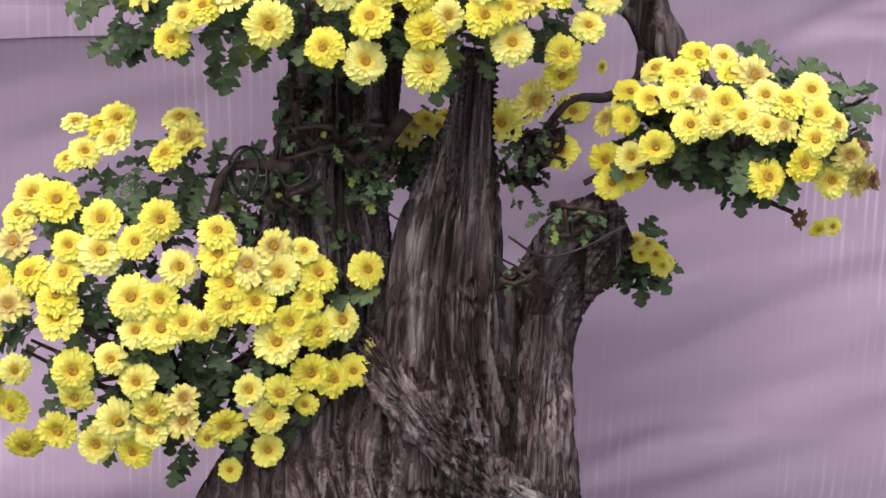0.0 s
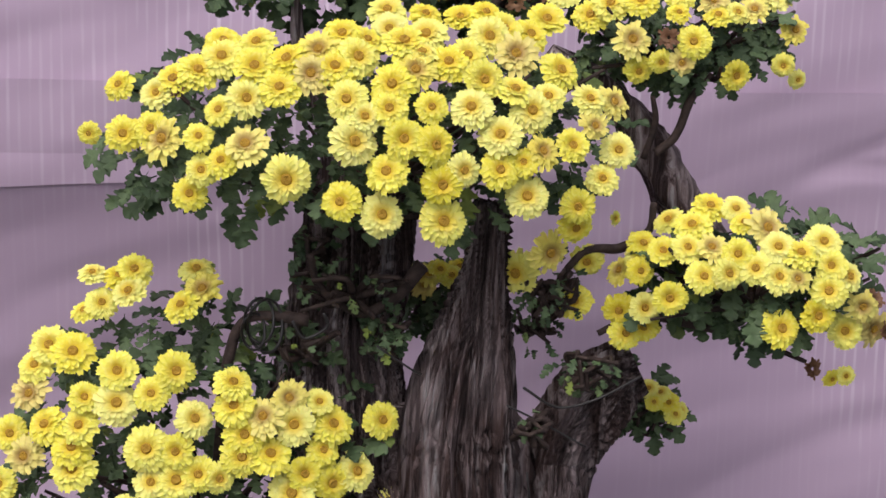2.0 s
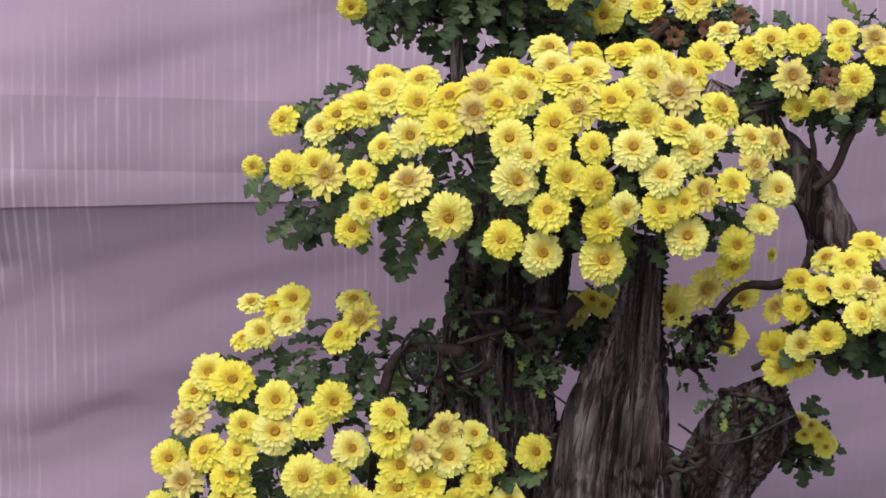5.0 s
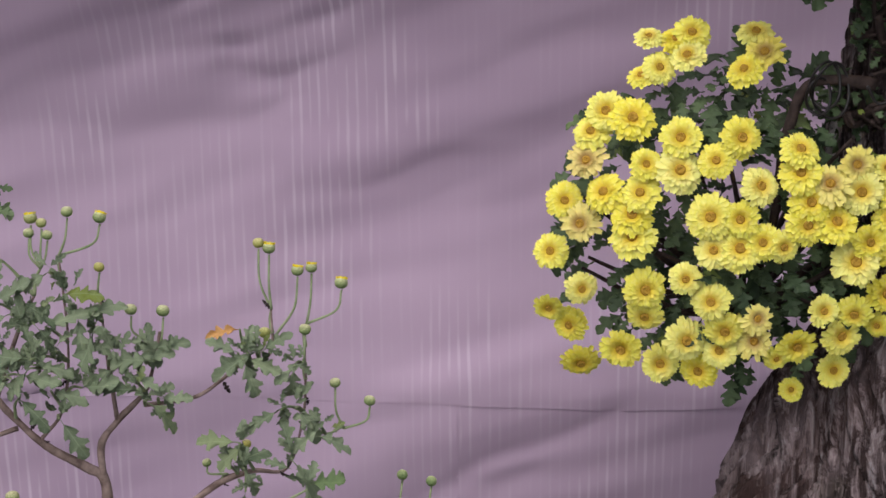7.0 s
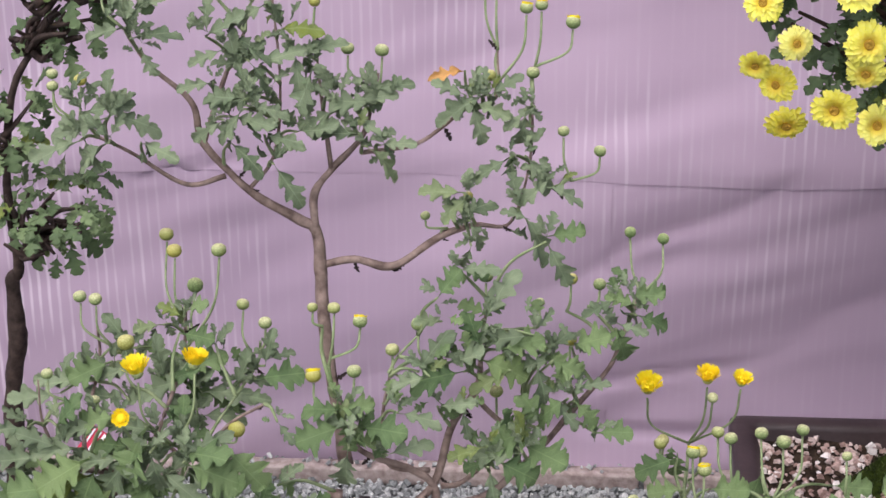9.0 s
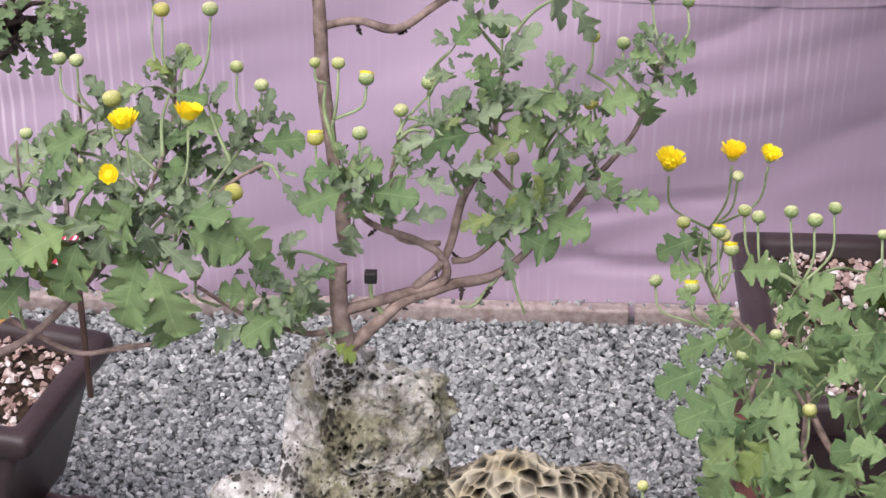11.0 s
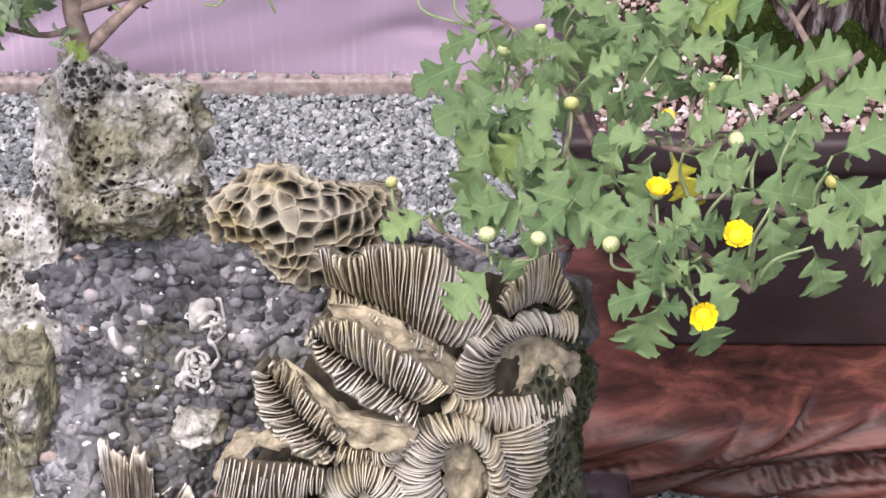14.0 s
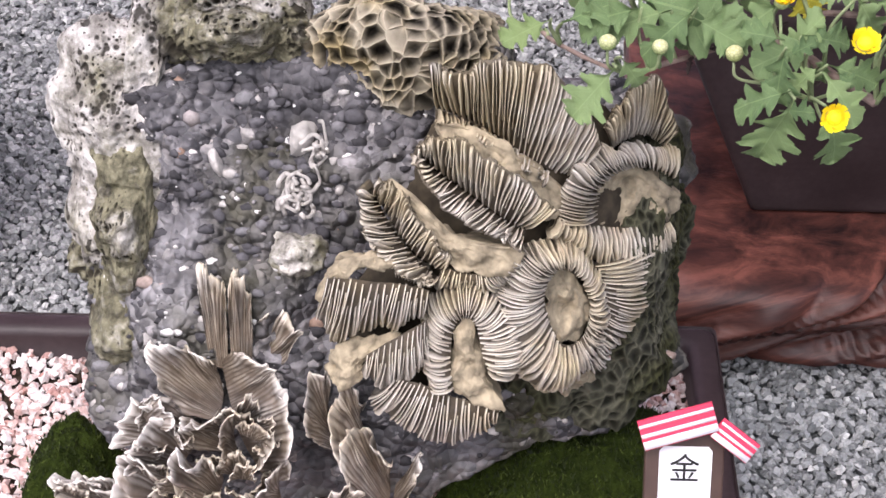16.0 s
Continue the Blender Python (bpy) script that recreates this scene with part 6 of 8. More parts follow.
frilled_plate([(-0.1028, -0.0863, 0.0040), (-0.0955, -0.0815, 0.0040), (-0.0895, -0.0736, 0.0040)], [(-0.1276, -0.0764, 0.0340), (-0.1145, -0.0566, 0.0340), (-0.0975, -0.0488, 0.0340)], 9, frill=0.004)
frilled_plate([(-0.0616, -0.0891, 0.0100), (-0.0672, -0.0738, 0.0100), (-0.0685, -0.0617, 0.0100), (-0.0613, -0.0554, 0.0100)], [(-0.0711, -0.0742, 0.0360), (-0.0737, -0.0549, 0.0360), (-0.0624, -0.0405, 0.0360), (-0.0477, -0.0381, 0.0360)], 9.5, frill=0.003)
frilled_plate([(-0.0526, -0.0727, 0.0120), (-0.0568, -0.0637, 0.0120), (-0.0582, -0.0576, 0.0120)], [(-0.0609, -0.0804, 0.0400), (-0.0463, -0.0586, 0.0400), (-0.0456, -0.0386, 0.0400)], 10.2, frill=0.002)
frilled_plate([(-0.0952, -0.1159, 0.0000), (-0.0979, -0.1034, 0.0000), (-0.0948, -0.0939, 0.0000)], [(-0.1312, -0.0935, 0.0400), (-0.1236, -0.0724, 0.0400), (-0.0970, -0.0673, 0.0400)], 10.8, frill=0.005)
frilled_plate([(-0.0737, -0.1151, 0.0080), (-0.0764, -0.0995, 0.0080), (-0.0748, -0.0902, 0.0080)], [(-0.1036, -0.0918, 0.0460), (-0.0933, -0.0648, 0.0460), (-0.0725, -0.0599, 0.0460)], 11.5, frill=0.005)
frilled_plate([(-0.1058, -0.1333, -0.0100), (-0.1116, -0.1238, -0.0100), (-0.1173, -0.1160, -0.0100)], [(-0.1574, -0.0999, 0.0300), (-0.1554, -0.0832, 0.0300), (-0.1297, -0.0759, 0.0300)], 12.1, frill=0.005)
frilled_plate([(-0.0388, -0.1142, 0.0080), (-0.0445, -0.1019, 0.0080), (-0.0474, -0.0895, 0.0080)], [(-0.0583, -0.0993, 0.0400), (-0.0582, -0.0828, 0.0400), (-0.0358, -0.0614, 0.0400)], 13.4, frill=0.004)
frilled_plate([(-0.0100, -0.1247, 0.0040), (-0.0187, -0.1155, 0.0040), (-0.0275, -0.1126, 0.0040)], [(-0.0292, -0.0867, 0.0360), (-0.0138, -0.0791, 0.0360), (0.0087, -0.0858, 0.0360)], 14.7, frill=0.004)
frilled_plate([(-0.0168, -0.0797, -0.0080), (-0.0212, -0.0673, -0.0080), (-0.0226, -0.0550, -0.0080)], [(-0.0324, -0.0684, 0.0140), (-0.0324, -0.0412, 0.0140), (-0.0182, -0.0245, 0.0140)], 16, frill=0.003)
frilled_plate([(0.0095, -0.0963, -0.0120), (0.0006, -0.0808, -0.0120), (-0.0112, -0.0624, -0.0120)], [(-0.0269, -0.0721, 0.0120), (-0.0155, -0.0385, 0.0120), (0.0015, -0.0381, 0.0120)], 17.3, frill=0.005)
frilled_plate([(0.0070, -0.1201, -0.0080), (0.0098, -0.1041, -0.0080), (0.0096, -0.0915, -0.0080)], [(-0.0177, -0.0870, 0.0200), (-0.0093, -0.0565, 0.0200), (0.0134, -0.0620, 0.0200)], 18.6, frill=0.005)
frilled_plate([(0.0009, -0.1283, -0.0120), (0.0097, -0.1122, -0.0120), (0.0125, -0.0994, -0.0120)], [(0.0236, -0.1008, 0.0140), (0.0242, -0.0792, 0.0140), (0.0303, -0.0684, 0.0140)], 19.9, frill=0.003)
frilled_plate([(-0.0531, -0.0506, 0.0060), (-0.0559, -0.0446, 0.0060), (-0.0587, -0.0356, 0.0060)], [(-0.0581, -0.0554, 0.0260), (-0.0426, -0.0431, 0.0260), (-0.0411, -0.0312, 0.0260)], 21.2, frill=0.002)
frilled_plate([(-0.1219, -0.1293, 0.0000), (-0.1275, -0.1167, 0.0000), (-0.1286, -0.1042, 0.0000)], [(-0.1537, -0.1167, 0.0300), (-0.1444, -0.0951, 0.0300), (-0.1228, -0.0824, 0.0300)], 22.5, frill=0.005)

def embedded(name, mat, count, size, seed, label, squash=0.6, grow=3.0):
    """Rounded pebbles and shell bits half sunk in the rock's front."""
    rs = np.random.RandomState(seed)
    rad = np.sqrt(rs.uniform(0.0, 0.96, count))
    at = core_front[(rad * (core_front.shape[0] - 1)).astype(int), rs.randint(0, core_front.shape[1], count)]
    at = at + rs.normal(0, 0.0012, (count, 3)) + (0, 0.0010, 0)
    g = (1 + 5**0.5) / 2
    ico = np.array([(-1, g, 0), (1, g, 0), (-1, -g, 0), (1, -g, 0), (0, -1, g), (0, 1, g), (0, -1, -g), (0, 1, -g), (g, 0, -1), (g, 0, 1), (-g, 0, -1), (-g, 0, 1)]) / 1.9
    tri = np.array([(0, 11, 5), (0, 5, 1), (0, 1, 7), (0, 7, 10), (0, 10, 11), (1, 5, 9), (5, 11, 4), (11, 10, 2), (10, 7, 6), (7, 1, 8), (3, 9, 4), (3, 4, 2), (3, 2, 6), (3, 6, 8), (3, 8, 9), (4, 9, 5), (2, 4, 11), (6, 2, 10), (8, 6, 7), (9, 8, 1)])
    v = ico[None] * (1 + rs.uniform(-0.3, 0.3, (count, 12, 1)))
    v = v * (size * rs.uniform(0.5, 1.12, (count, 1, 1)) ** grow) * np.stack([rs.uniform(0.7, 1.3, count), np.full(count, squash), rs.uniform(0.6, 1.1, count)], -1)[:, None]
    v = v + at[:, None]
    me = bpy.data.meshes.new(name)
    me.from_pydata(v.reshape(-1, 3).tolist(), [], (tri[None] + 12 * np.arange(count)[:, None, None]).reshape(-1, 3).tolist())
    me.update()
    return part(name, shift(me, rock), mat, rock, label, smooth=True, kind="stuff")


embedded("pebble", PEBBLE, 2600, 0.0034, 1, "grey beach pebbles cemented in the rock", 0.42, 4.0)
embedded("shell_grit", SHELL, 520, 0.0028, 2, "white shell fragments cemented in the rock", 0.45)


def worm_cluster(at, size, count, seed):
    """Chalky worm tubes curled over one another."""
    rnd = random.Random(seed)
    grids = []
    for _ in range(count):
        a0, r = rnd.uniform(0, 6.3), rnd.uniform(0.25, 0.75) * size
        ca, cb = at[0] + rnd.uniform(-0.7, 0.7) * size, at[1] + rnd.uniform(-1, 1) * size
        path = []
        for k in range(7):
            a = a0 + k * rnd.uniform(0.35, 0.75)
            path.append((*on_face(ca + r * math.cos(a), cb + r * math.sin(a) * 1.2, at[2] + rnd.uniform(0.0, 0.006)), rnd.uniform(0.0007, 0.0013)))
        grids.append(limb_points(path, sides=9, steps=5, knob=0.25))
    part("worm_tube", shift(join_grids("worm_tube", grids), rock), WORM, rock, "chalk-white curled worm tubes", kind="stuff")


# small curled plates crowd the foot of the frilled coral
curl_rnd = random.Random(77)
for k in range(30):
    a, b = curl_rnd.uniform(-0.150, -0.045), curl_rnd.uniform(-0.118, -0.052)
    if b > -0.085 and a < -0.115:
        continue
    turn, w, up = curl_rnd.uniform(-1.2, 1.2), curl_rnd.uniform(0.007, 0.014), curl_rnd.uniform(0.009, 0.018)
    cx, cy = math.cos(turn), math.sin(turn)
    h = 0.012 + 0.012 * curl_rnd.random()
    foot = [(a + q * w * 0.4 * cx, b + q * w * 0.4 * cy, h) for q in (-1, 0, 1)]
    rim = [(a + q * w * cx - up * cy * (1 - 0.3 * abs(q)), b + q * w * cy + up * cx * (1 - 0.3 * abs(q)), h + curl_rnd.uniform(0.008, 0.018)) for q in (-1, -0.4, 0.4, 1)]
    frilled_plate(foot, rim, 40 + 1.3 * k, frill=0.0026, folds=7)

worm_cluster((-0.0358, 0.0611, 0.0040), 0.0085, 13, 3)
worm_cluster((-0.0289, 0.0838, 0.0030), 0.008, 6, 5)
outcrop("pebble", WORM, "pale knobbly shell stuck to the rock", [(-0.0405, 0.0819, -0.0020), (-0.0391, 0.0932, -0.0020), (-0.0321, 0.0962, -0.0020), (-0.0274, 0.0884, -0.0020), (-0.0302, 0.0784, -0.0020), (-0.0363, 0.0774, -0.0020)], (-0.0333, 0.0888, 0.0070), 0.004, 31, rough=0.003, rows=16, cols=40, freq=90)
outcrop("pebble", STONE, "pale knobbly stone stuck to the rock", [(-0.0491, 0.0303, -0.0020), (-0.0449, 0.0377, -0.0020), (-0.0280, 0.0366, -0.0020), (-0.0274, 0.0220, -0.0020), (-0.0393, 0.0159, -0.0020), (-0.0478, 0.0186, -0.0020)], (-0.0370, 0.0305, 0.0080), 0.004, 32, rough=0.006, rows=30, cols=80, freq=90)
outcrop("pebble", SHELL, "white oval shell", [(-0.0812, 0.0786, 0.0000), (-0.0778, 0.0810, 0.0000), (-0.0743, 0.0736, 0.0000), (-0.0738, 0.0685, 0.0000), (-0.0769, 0.0684, 0.0000), (-0.0801, 0.0735, 0.0000)], (-0.0766, 0.0755, 0.0060), 0.003, 33, rough=0.001, rows=14, cols=40)


# ---- budding chrysanthemums ----
def bud_mesh(seed, tip=None):
    """A round bud wrapped in overlapping bracts, unit radius."""
    rnd = random.Random(seed)
    rows, cols = 13, 22
    pts = np.zeros((rows, cols, 3))
    for i in range(rows):
        s = i / (rows - 1)
        z = -math.cos(math.pi * s)
        for k in range(cols):
            a = 2 * math.pi * k / cols
            scale = 0.07 * abs(math.sin(a * 5.5 + 1.9 * int(s * 4))) + 0.05 * ((s * 4) % 1)
            r = math.sin(math.pi * s) ** 0.8 * (0.95 + scale) + (0.28 if i == 0 else 0.0)
            pts[i, k] = (r * math.cos(a), r * math.sin(a), z * (0.86 if z > 0 else 0.92) + rnd.uniform(-0.015, 0.015))
    me = grid_mesh("bud", pts, wrap=True, caps=True)
    me.materials.append(BUD)
    me.polygons.foreach_set("use_smooth", [True] * len(me.polygons))
    return me


def crown_mesh(seed, count, length, tilt, layers):
    rnd = random.Random(seed)
    bm = bmesh.new()
    for k in range(layers):
        petal_ring(bm, rnd, count - 3 * k, length * (1 - 0.12 * k), 0.36 - 0.03 * k, tilt + 0.22 * k, 0.25 + 0.05 * k, 0.72 - 0.17 * k, 0.1, 0.05)
    me = bpy.data.meshes.new("petals")
    bm.to_mesh(me)
    bm.free()
    me.materials.append(GOLD)
    me.polygons.foreach_set("use_smooth", [True] * len(me.polygons))
    return me


def core_mesh():
    pts = np.array([[(r * math.cos(a), r * math.sin(a), z) for a in np.linspace(0, 2 * math.pi, 16, endpoint=False)] for r, z in ((0.001, 0.95), (0.35, 0.9), (0.62, 0.72), (0.72, 0.4))])
    me = grid_mesh("centre", pts, wrap=True)
    me.materials.append(GOLD)
    return me


BUDS = [bud_mesh(s) for s in (1, 2, 3)]
TIP = crown_mesh(1, 15, 0.62, 1.25, 3)
OPEN = crown_mesh(2, 20, 1.15, 1.0, 4)
BALL = crown_mesh(3, 20, 0.80, 0.85, 5)
CORE = core_mesh()
LEAVES = [leaf_mesh("leaf", s, LEAF, droop=d, fold=f, wide=w) for s, d, f, w in ((1, 0.25, 0.3, 1), (2, 0.4, 0.2, 0.9), (3, 0.1, 0.35, 1.1), (4, 0.5, 0.15, 1), (5, 0.3, 0.5, 0.95), (6, 0.2, 0.1, 1.05))]
PALE_LEAVES = [leaf_mesh("leaf", s, LEAF_PALE, droop=d, fold=f, wide=w) for s, d, f, w in ((7, 0.3, 0.3, 0.66), (8, 0.45, 0.25, 0.60), (9, 0.15, 0.4, 0.74), (10, 0.55, 0.2, 0.68), (11, 0.3, 0.6, 0.62))]
YELLOW_LEAF = leaf_mesh("leaf", 12, LEAF_YELLOW, droop=0.3, fold=0.2)
ORANGE_LEAF = leaf_mesh("leaf", 13, LEAF_ORANGE, droop=0.5, fold=0.7, wide=0.6)
plant_rnd = random.Random(8)
PETIOLES = collections.defaultdict(list)
DRY = leaf_mesh("withered_leaf", 14, WITHERED, droop=0.9, fold=0.9, wide=0.7)


def petiole(plant, end, thick=0.0008):
    """A thin green shoot from the nearest wood to a leaf or a node."""
    wood = WOODY[plant.name]
    if not wood:
        return
    low = min(wood, key=lambda p: (p.x - end.x) ** 2 + 0.5 * (p.y - end.y) ** 2 + (p.z - end.z + 0.012) ** 2)
    way = end - low
    if way.length < 0.003:
        return
    mid = (low + end) / 2 + Vector((-0.10 * way.z, 0.003, 0.10 * abs(way.x)))
    PETIOLES[plant].append(limb_points([(*low, thick * 1.5), (*mid, thick * 1.15), (*end, thick * 0.8)], sides=5, steps=5, knob=0.1))


def put_leaf(plant, x, y, z, length, turn, kinds, young=True):
    """A leaf centred at a place; turn: its lie as seen from the front, 0 to the right, 90 up."""
    a = radians(turn + plant_rnd.uniform(-12, 12))
    ahead = Vector((math.cos(a), plant_rnd.uniform(-0.7, 0.15), math.sin(a))).normalized()
    up = Vector((plant_rnd.uniform(-0.35, 0.35), -0.75 + plant_rnd.uniform(-0.3, 0.3), 0.75))
    at = Vector((x, y, z)) - ahead * length * 0.5
    petiole(plant, at)
    made = piece("leaf", plant_rnd.choice(kinds), plant, leaf_pose(at, ahead, up, length))
    if young:
        a += radians(plant_rnd.choice((-1, 1)) * plant_rnd.uniform(50, 110))
        side = Vector((math.cos(a), plant_rnd.uniform(-0.5, 0.6), math.sin(a))).normalized()
        up = Vector((plant_rnd.uniform(-0.6, 0.6), -0.6, 0.75))
        piece("leaf", plant_rnd.choice(kinds), plant, leaf_pose(at + Vector((0, 0.006, 0)), side, up, length * plant_rnd.uniform(0.5, 0.8)))
        low = at + Vector((plant_rnd.uniform(-0.4, 0.4), 0.15, plant_rnd.uniform(-0.4, 0.4))) * length
        piece("leaf", plant_rnd.choice(kinds), plant, leaf_pose(low, Vector((-side.x, side.y, side.z + 0.3)), up, length * plant_rnd.uniform(0.35, 0.6)))
        for _ in range(2 if kinds[0] in PALE_LEAVES else 0):
            tip = Vector((plant_rnd.uniform(-0.7, 0.7), plant_rnd.uniform(-0.5, 0.3), plant_rnd.uniform(0.3, 1.0)))
            piece("leaf", plant_rnd.choice(PALE_LEAVES), plant, leaf_pose(at + Vector((0, 0.002, 0.002)), tip, Vector((plant_rnd.uniform(-0.5, 0.5), -1, 0.3)), length * plant_rnd.uniform(0.32, 0.55)))
    return made


def sprig(plant, node, buds, thick=0.0007):
    """Buds on thin stalks that rise from one node: x, y, z, size, kind (0 bud, 1 showing colour, 2 open, 3 ball)."""
    petiole(plant, Vector(node), 0.0009)
    for x, y, z, s, kind in buds:
        top = Vector((x, y, z - 0.004 * s))
        low = Vector(node)
        mid = (top + low) / 2 + Vector((0.25 * (low.x - top.x) * -0.5, -0.003, 0))
        mid.x += 0.24 * (top.x - low.x)
        mid.z -= 0.04 * abs(top.x - low.x)
        limb("stalk", [(*low, thick * 1.25), (*mid, thick), (*top, thick * 0.95)], GREEN_STEM, plant, sides=6, steps=6, knob=0.1)
        axis = (top - mid).normalized() + Vector((plant_rnd.uniform(-0.2, 0.2), -0.9 if kind == 3 else -0.12, 0.5 if kind > 1 else 0.15))
        m = facing((x, y, z), axis, plant_rnd.uniform(0, 6), 0.0034 * s * (0.62 if kind > 1 else 1))
        b = piece("bud" if kind < 2 else "flower", plant_rnd.choice(BUDS), plant, m)
        if kind:
            for me in ((TIP,) if kind == 1 else (OPEN, CORE) if kind == 2 else (BALL, CORE)):
                bloom = new("petals" if me is not CORE else "centre", me)
                bloom.parent = b
                bloom.scale = (1.0,) * 3 if kind == 1 else (1.75,) * 3 if kind == 2 else (1.4,) * 3


rock_bonsai = thing('budding_bonsai', (0.167, 0.715, 0.463), "slender budding chrysanthemum bonsai rooted on the coral rock's peak", 'bonsai', group='budding bonsai')
limb('branch', [(0.169, 0.7, 0.473, 0.0047), (0.167, 0.7, 0.487, 0.0047), (0.166, 0.703, 0.502, 0.0044), (0.166, 0.706, 0.516, 0.0038)], TWIG, rock_bonsai, sides=8, knob=0.35, steps=7)
limb('branch', [(0.163, 0.776, 0.486, 0.0043), (0.158, 0.783, 0.52, 0.0037), (0.154, 0.789, 0.546, 0.0035), (0.151, 0.794, 0.572, 0.0035), (0.15, 0.8, 0.596, 0.0035), (0.148, 0.805, 0.617, 0.003), (0.139, 0.805, 0.624, 0.0028), (0.113, 0.803, 0.642, 0.0024), (0.09, 0.805, 0.668, 0.002), (0.084, 0.809, 0.69, 0.0016), (0.064, 0.81, 0.709, 0.0012), (0.053, 0.812, 0.725, 0.0009)], TWIG, rock_bonsai, sides=8, knob=0.35, steps=7)
limb('branch', [(0.09, 0.805, 0.668, 0.0016), (0.1, 0.815, 0.698, 0.0012), (0.112, 0.824, 0.724, 0.0009)], TWIG, rock_bonsai, sides=8, knob=0.35, steps=7)
limb('branch', [(0.148, 0.804, 0.614, 0.0024), (0.147, 0.809, 0.636, 0.0022), (0.156, 0.815, 0.649, 0.002), (0.172, 0.822, 0.665, 0.0016), (0.178, 0.828, 0.683, 0.0009), (0.181, 0.833, 0.698, 0.0008)], TWIG, rock_bonsai, sides=8, knob=0.35, steps=7)
limb('branch', [(0.156, 0.815, 0.649, 0.0016), (0.151, 0.824, 0.691, 0.0009), (0.148, 0.832, 0.721, 0.0006)], TWIG, rock_bonsai, sides=8, knob=0.35, steps=7)
limb('branch', [(0.15, 0.801, 0.598, 0.0025), (0.168, 0.805, 0.6, 0.0022), (0.189, 0.808, 0.595, 0.0022), (0.214, 0.817, 0.609, 0.0019), (0.233, 0.822, 0.614, 0.0014), (0.252, 0.826, 0.614, 0.001), (0.262, 0.836, 0.646, 0.0008), (0.263, 0.846, 0.683, 0.0006)], TWIG, rock_bonsai, sides=8, knob=0.35, steps=7)
limb('branch', [(0.172, 0.82, 0.657, 0.0013), (0.202, 0.827, 0.66, 0.0013), (0.227, 0.837, 0.676, 0.0011), (0.243, 0.841, 0.681, 0.0009), (0.244, 0.848, 0.706, 0.0006)], TWIG, rock_bonsai, sides=8, knob=0.35, steps=7)
limb('branch', [(0.101, 0.803, 0.65, 0.0016), (0.08, 0.798, 0.647, 0.0013), (0.054, 0.796, 0.665, 0.0011), (0.036, 0.795, 0.675, 0.0009)], TWIG, rock_bonsai, sides=8, knob=0.35, steps=7)
limb('branch', [(0.262, 0.835, 0.64, 0.0008), (0.274, 0.835, 0.632, 0.0007), (0.285, 0.839, 0.635, 0.0006)], GREEN_STEM, rock_bonsai, sides=8, knob=0.35, steps=7)
limb('branch', [(0.113, 0.803, 0.642, 0.0013), (0.126, 0.811, 0.659, 0.0009), (0.13, 0.821, 0.696, 0.0008), (0.126, 0.833, 0.744, 0.0006)], TWIG, rock_bonsai, sides=8, knob=0.35, steps=7)
limb('branch', [(0.17, 0.7, 0.472, 0.0039), (0.188, 0.705, 0.488, 0.0033), (0.198, 0.711, 0.494, 0.0033), (0.22, 0.72, 0.498, 0.0028), (0.242, 0.729, 0.499, 0.0022), (0.261, 0.739, 0.512, 0.0018), (0.275, 0.747, 0.524, 0.0017), (0.291, 0.758, 0.541, 0.0017), (0.307, 0.768, 0.558, 0.0014), (0.315, 0.776, 0.576, 0.0011), (0.323, 0.784, 0.596, 0.0008)], TWIG, rock_bonsai, sides=8, knob=0.35, steps=7)
limb('branch', [(0.167, 0.701, 0.493, 0.003), (0.188, 0.708, 0.496, 0.0028), (0.204, 0.714, 0.498, 0.0025), (0.217, 0.72, 0.502, 0.0025), (0.214, 0.722, 0.514, 0.0022), (0.204, 0.72, 0.522, 0.0019), (0.179, 0.715, 0.536, 0.0014), (0.169, 0.717, 0.554, 0.0011), (0.164, 0.722, 0.572, 0.0008)], TWIG, rock_bonsai, sides=8, knob=0.35, steps=7)
limb('branch', [(0.202, 0.714, 0.499, 0.0022), (0.217, 0.723, 0.513, 0.0022), (0.225, 0.733, 0.54, 0.0019), (0.238, 0.743, 0.559, 0.0016), (0.24, 0.749, 0.578, 0.0011), (0.243, 0.757, 0.604, 0.0008)], TWIG, rock_bonsai, sides=8, knob=0.35, steps=7)
limb('branch', [(0.237, 0.741, 0.554, 0.0014), (0.249, 0.742, 0.54, 0.0014), (0.261, 0.744, 0.531, 0.0011)], TWIG, rock_bonsai, sides=8, knob=0.35, steps=7)
limb('branch', [(0.22, 0.723, 0.51, 0.0017), (0.231, 0.727, 0.51, 0.0014), (0.247, 0.737, 0.522, 0.0011), (0.263, 0.747, 0.539, 0.0008)], TWIG, rock_bonsai, sides=8, knob=0.35, steps=7)
limb('branch', [(0.249, 0.731, 0.5, 0.001), (0.252, 0.729, 0.488, 0.0008), (0.256, 0.728, 0.477, 0.0006)], GREEN_STEM, rock_bonsai, sides=8, knob=0.35, steps=7)
limb('branch', [(0.242, 0.728, 0.498, 0.0011), (0.231, 0.721, 0.486, 0.0008), (0.224, 0.719, 0.486, 0.0007)], GREEN_STEM, rock_bonsai, sides=8, knob=0.35, steps=7)
limb('branch', [(0.181, 0.707, 0.506, 0.0011), (0.182, 0.706, 0.497, 0.0011), (0.188, 0.705, 0.488, 0.0014)], GREEN_STEM, rock_bonsai, sides=8, knob=0.35, steps=7)
limb('branch', [(0.193, 0.73, 0.574, 0.0008), (0.198, 0.734, 0.582, 0.0007), (0.208, 0.741, 0.591, 0.0005)], GREEN_STEM, rock_bonsai, sides=8, knob=0.35, steps=7)
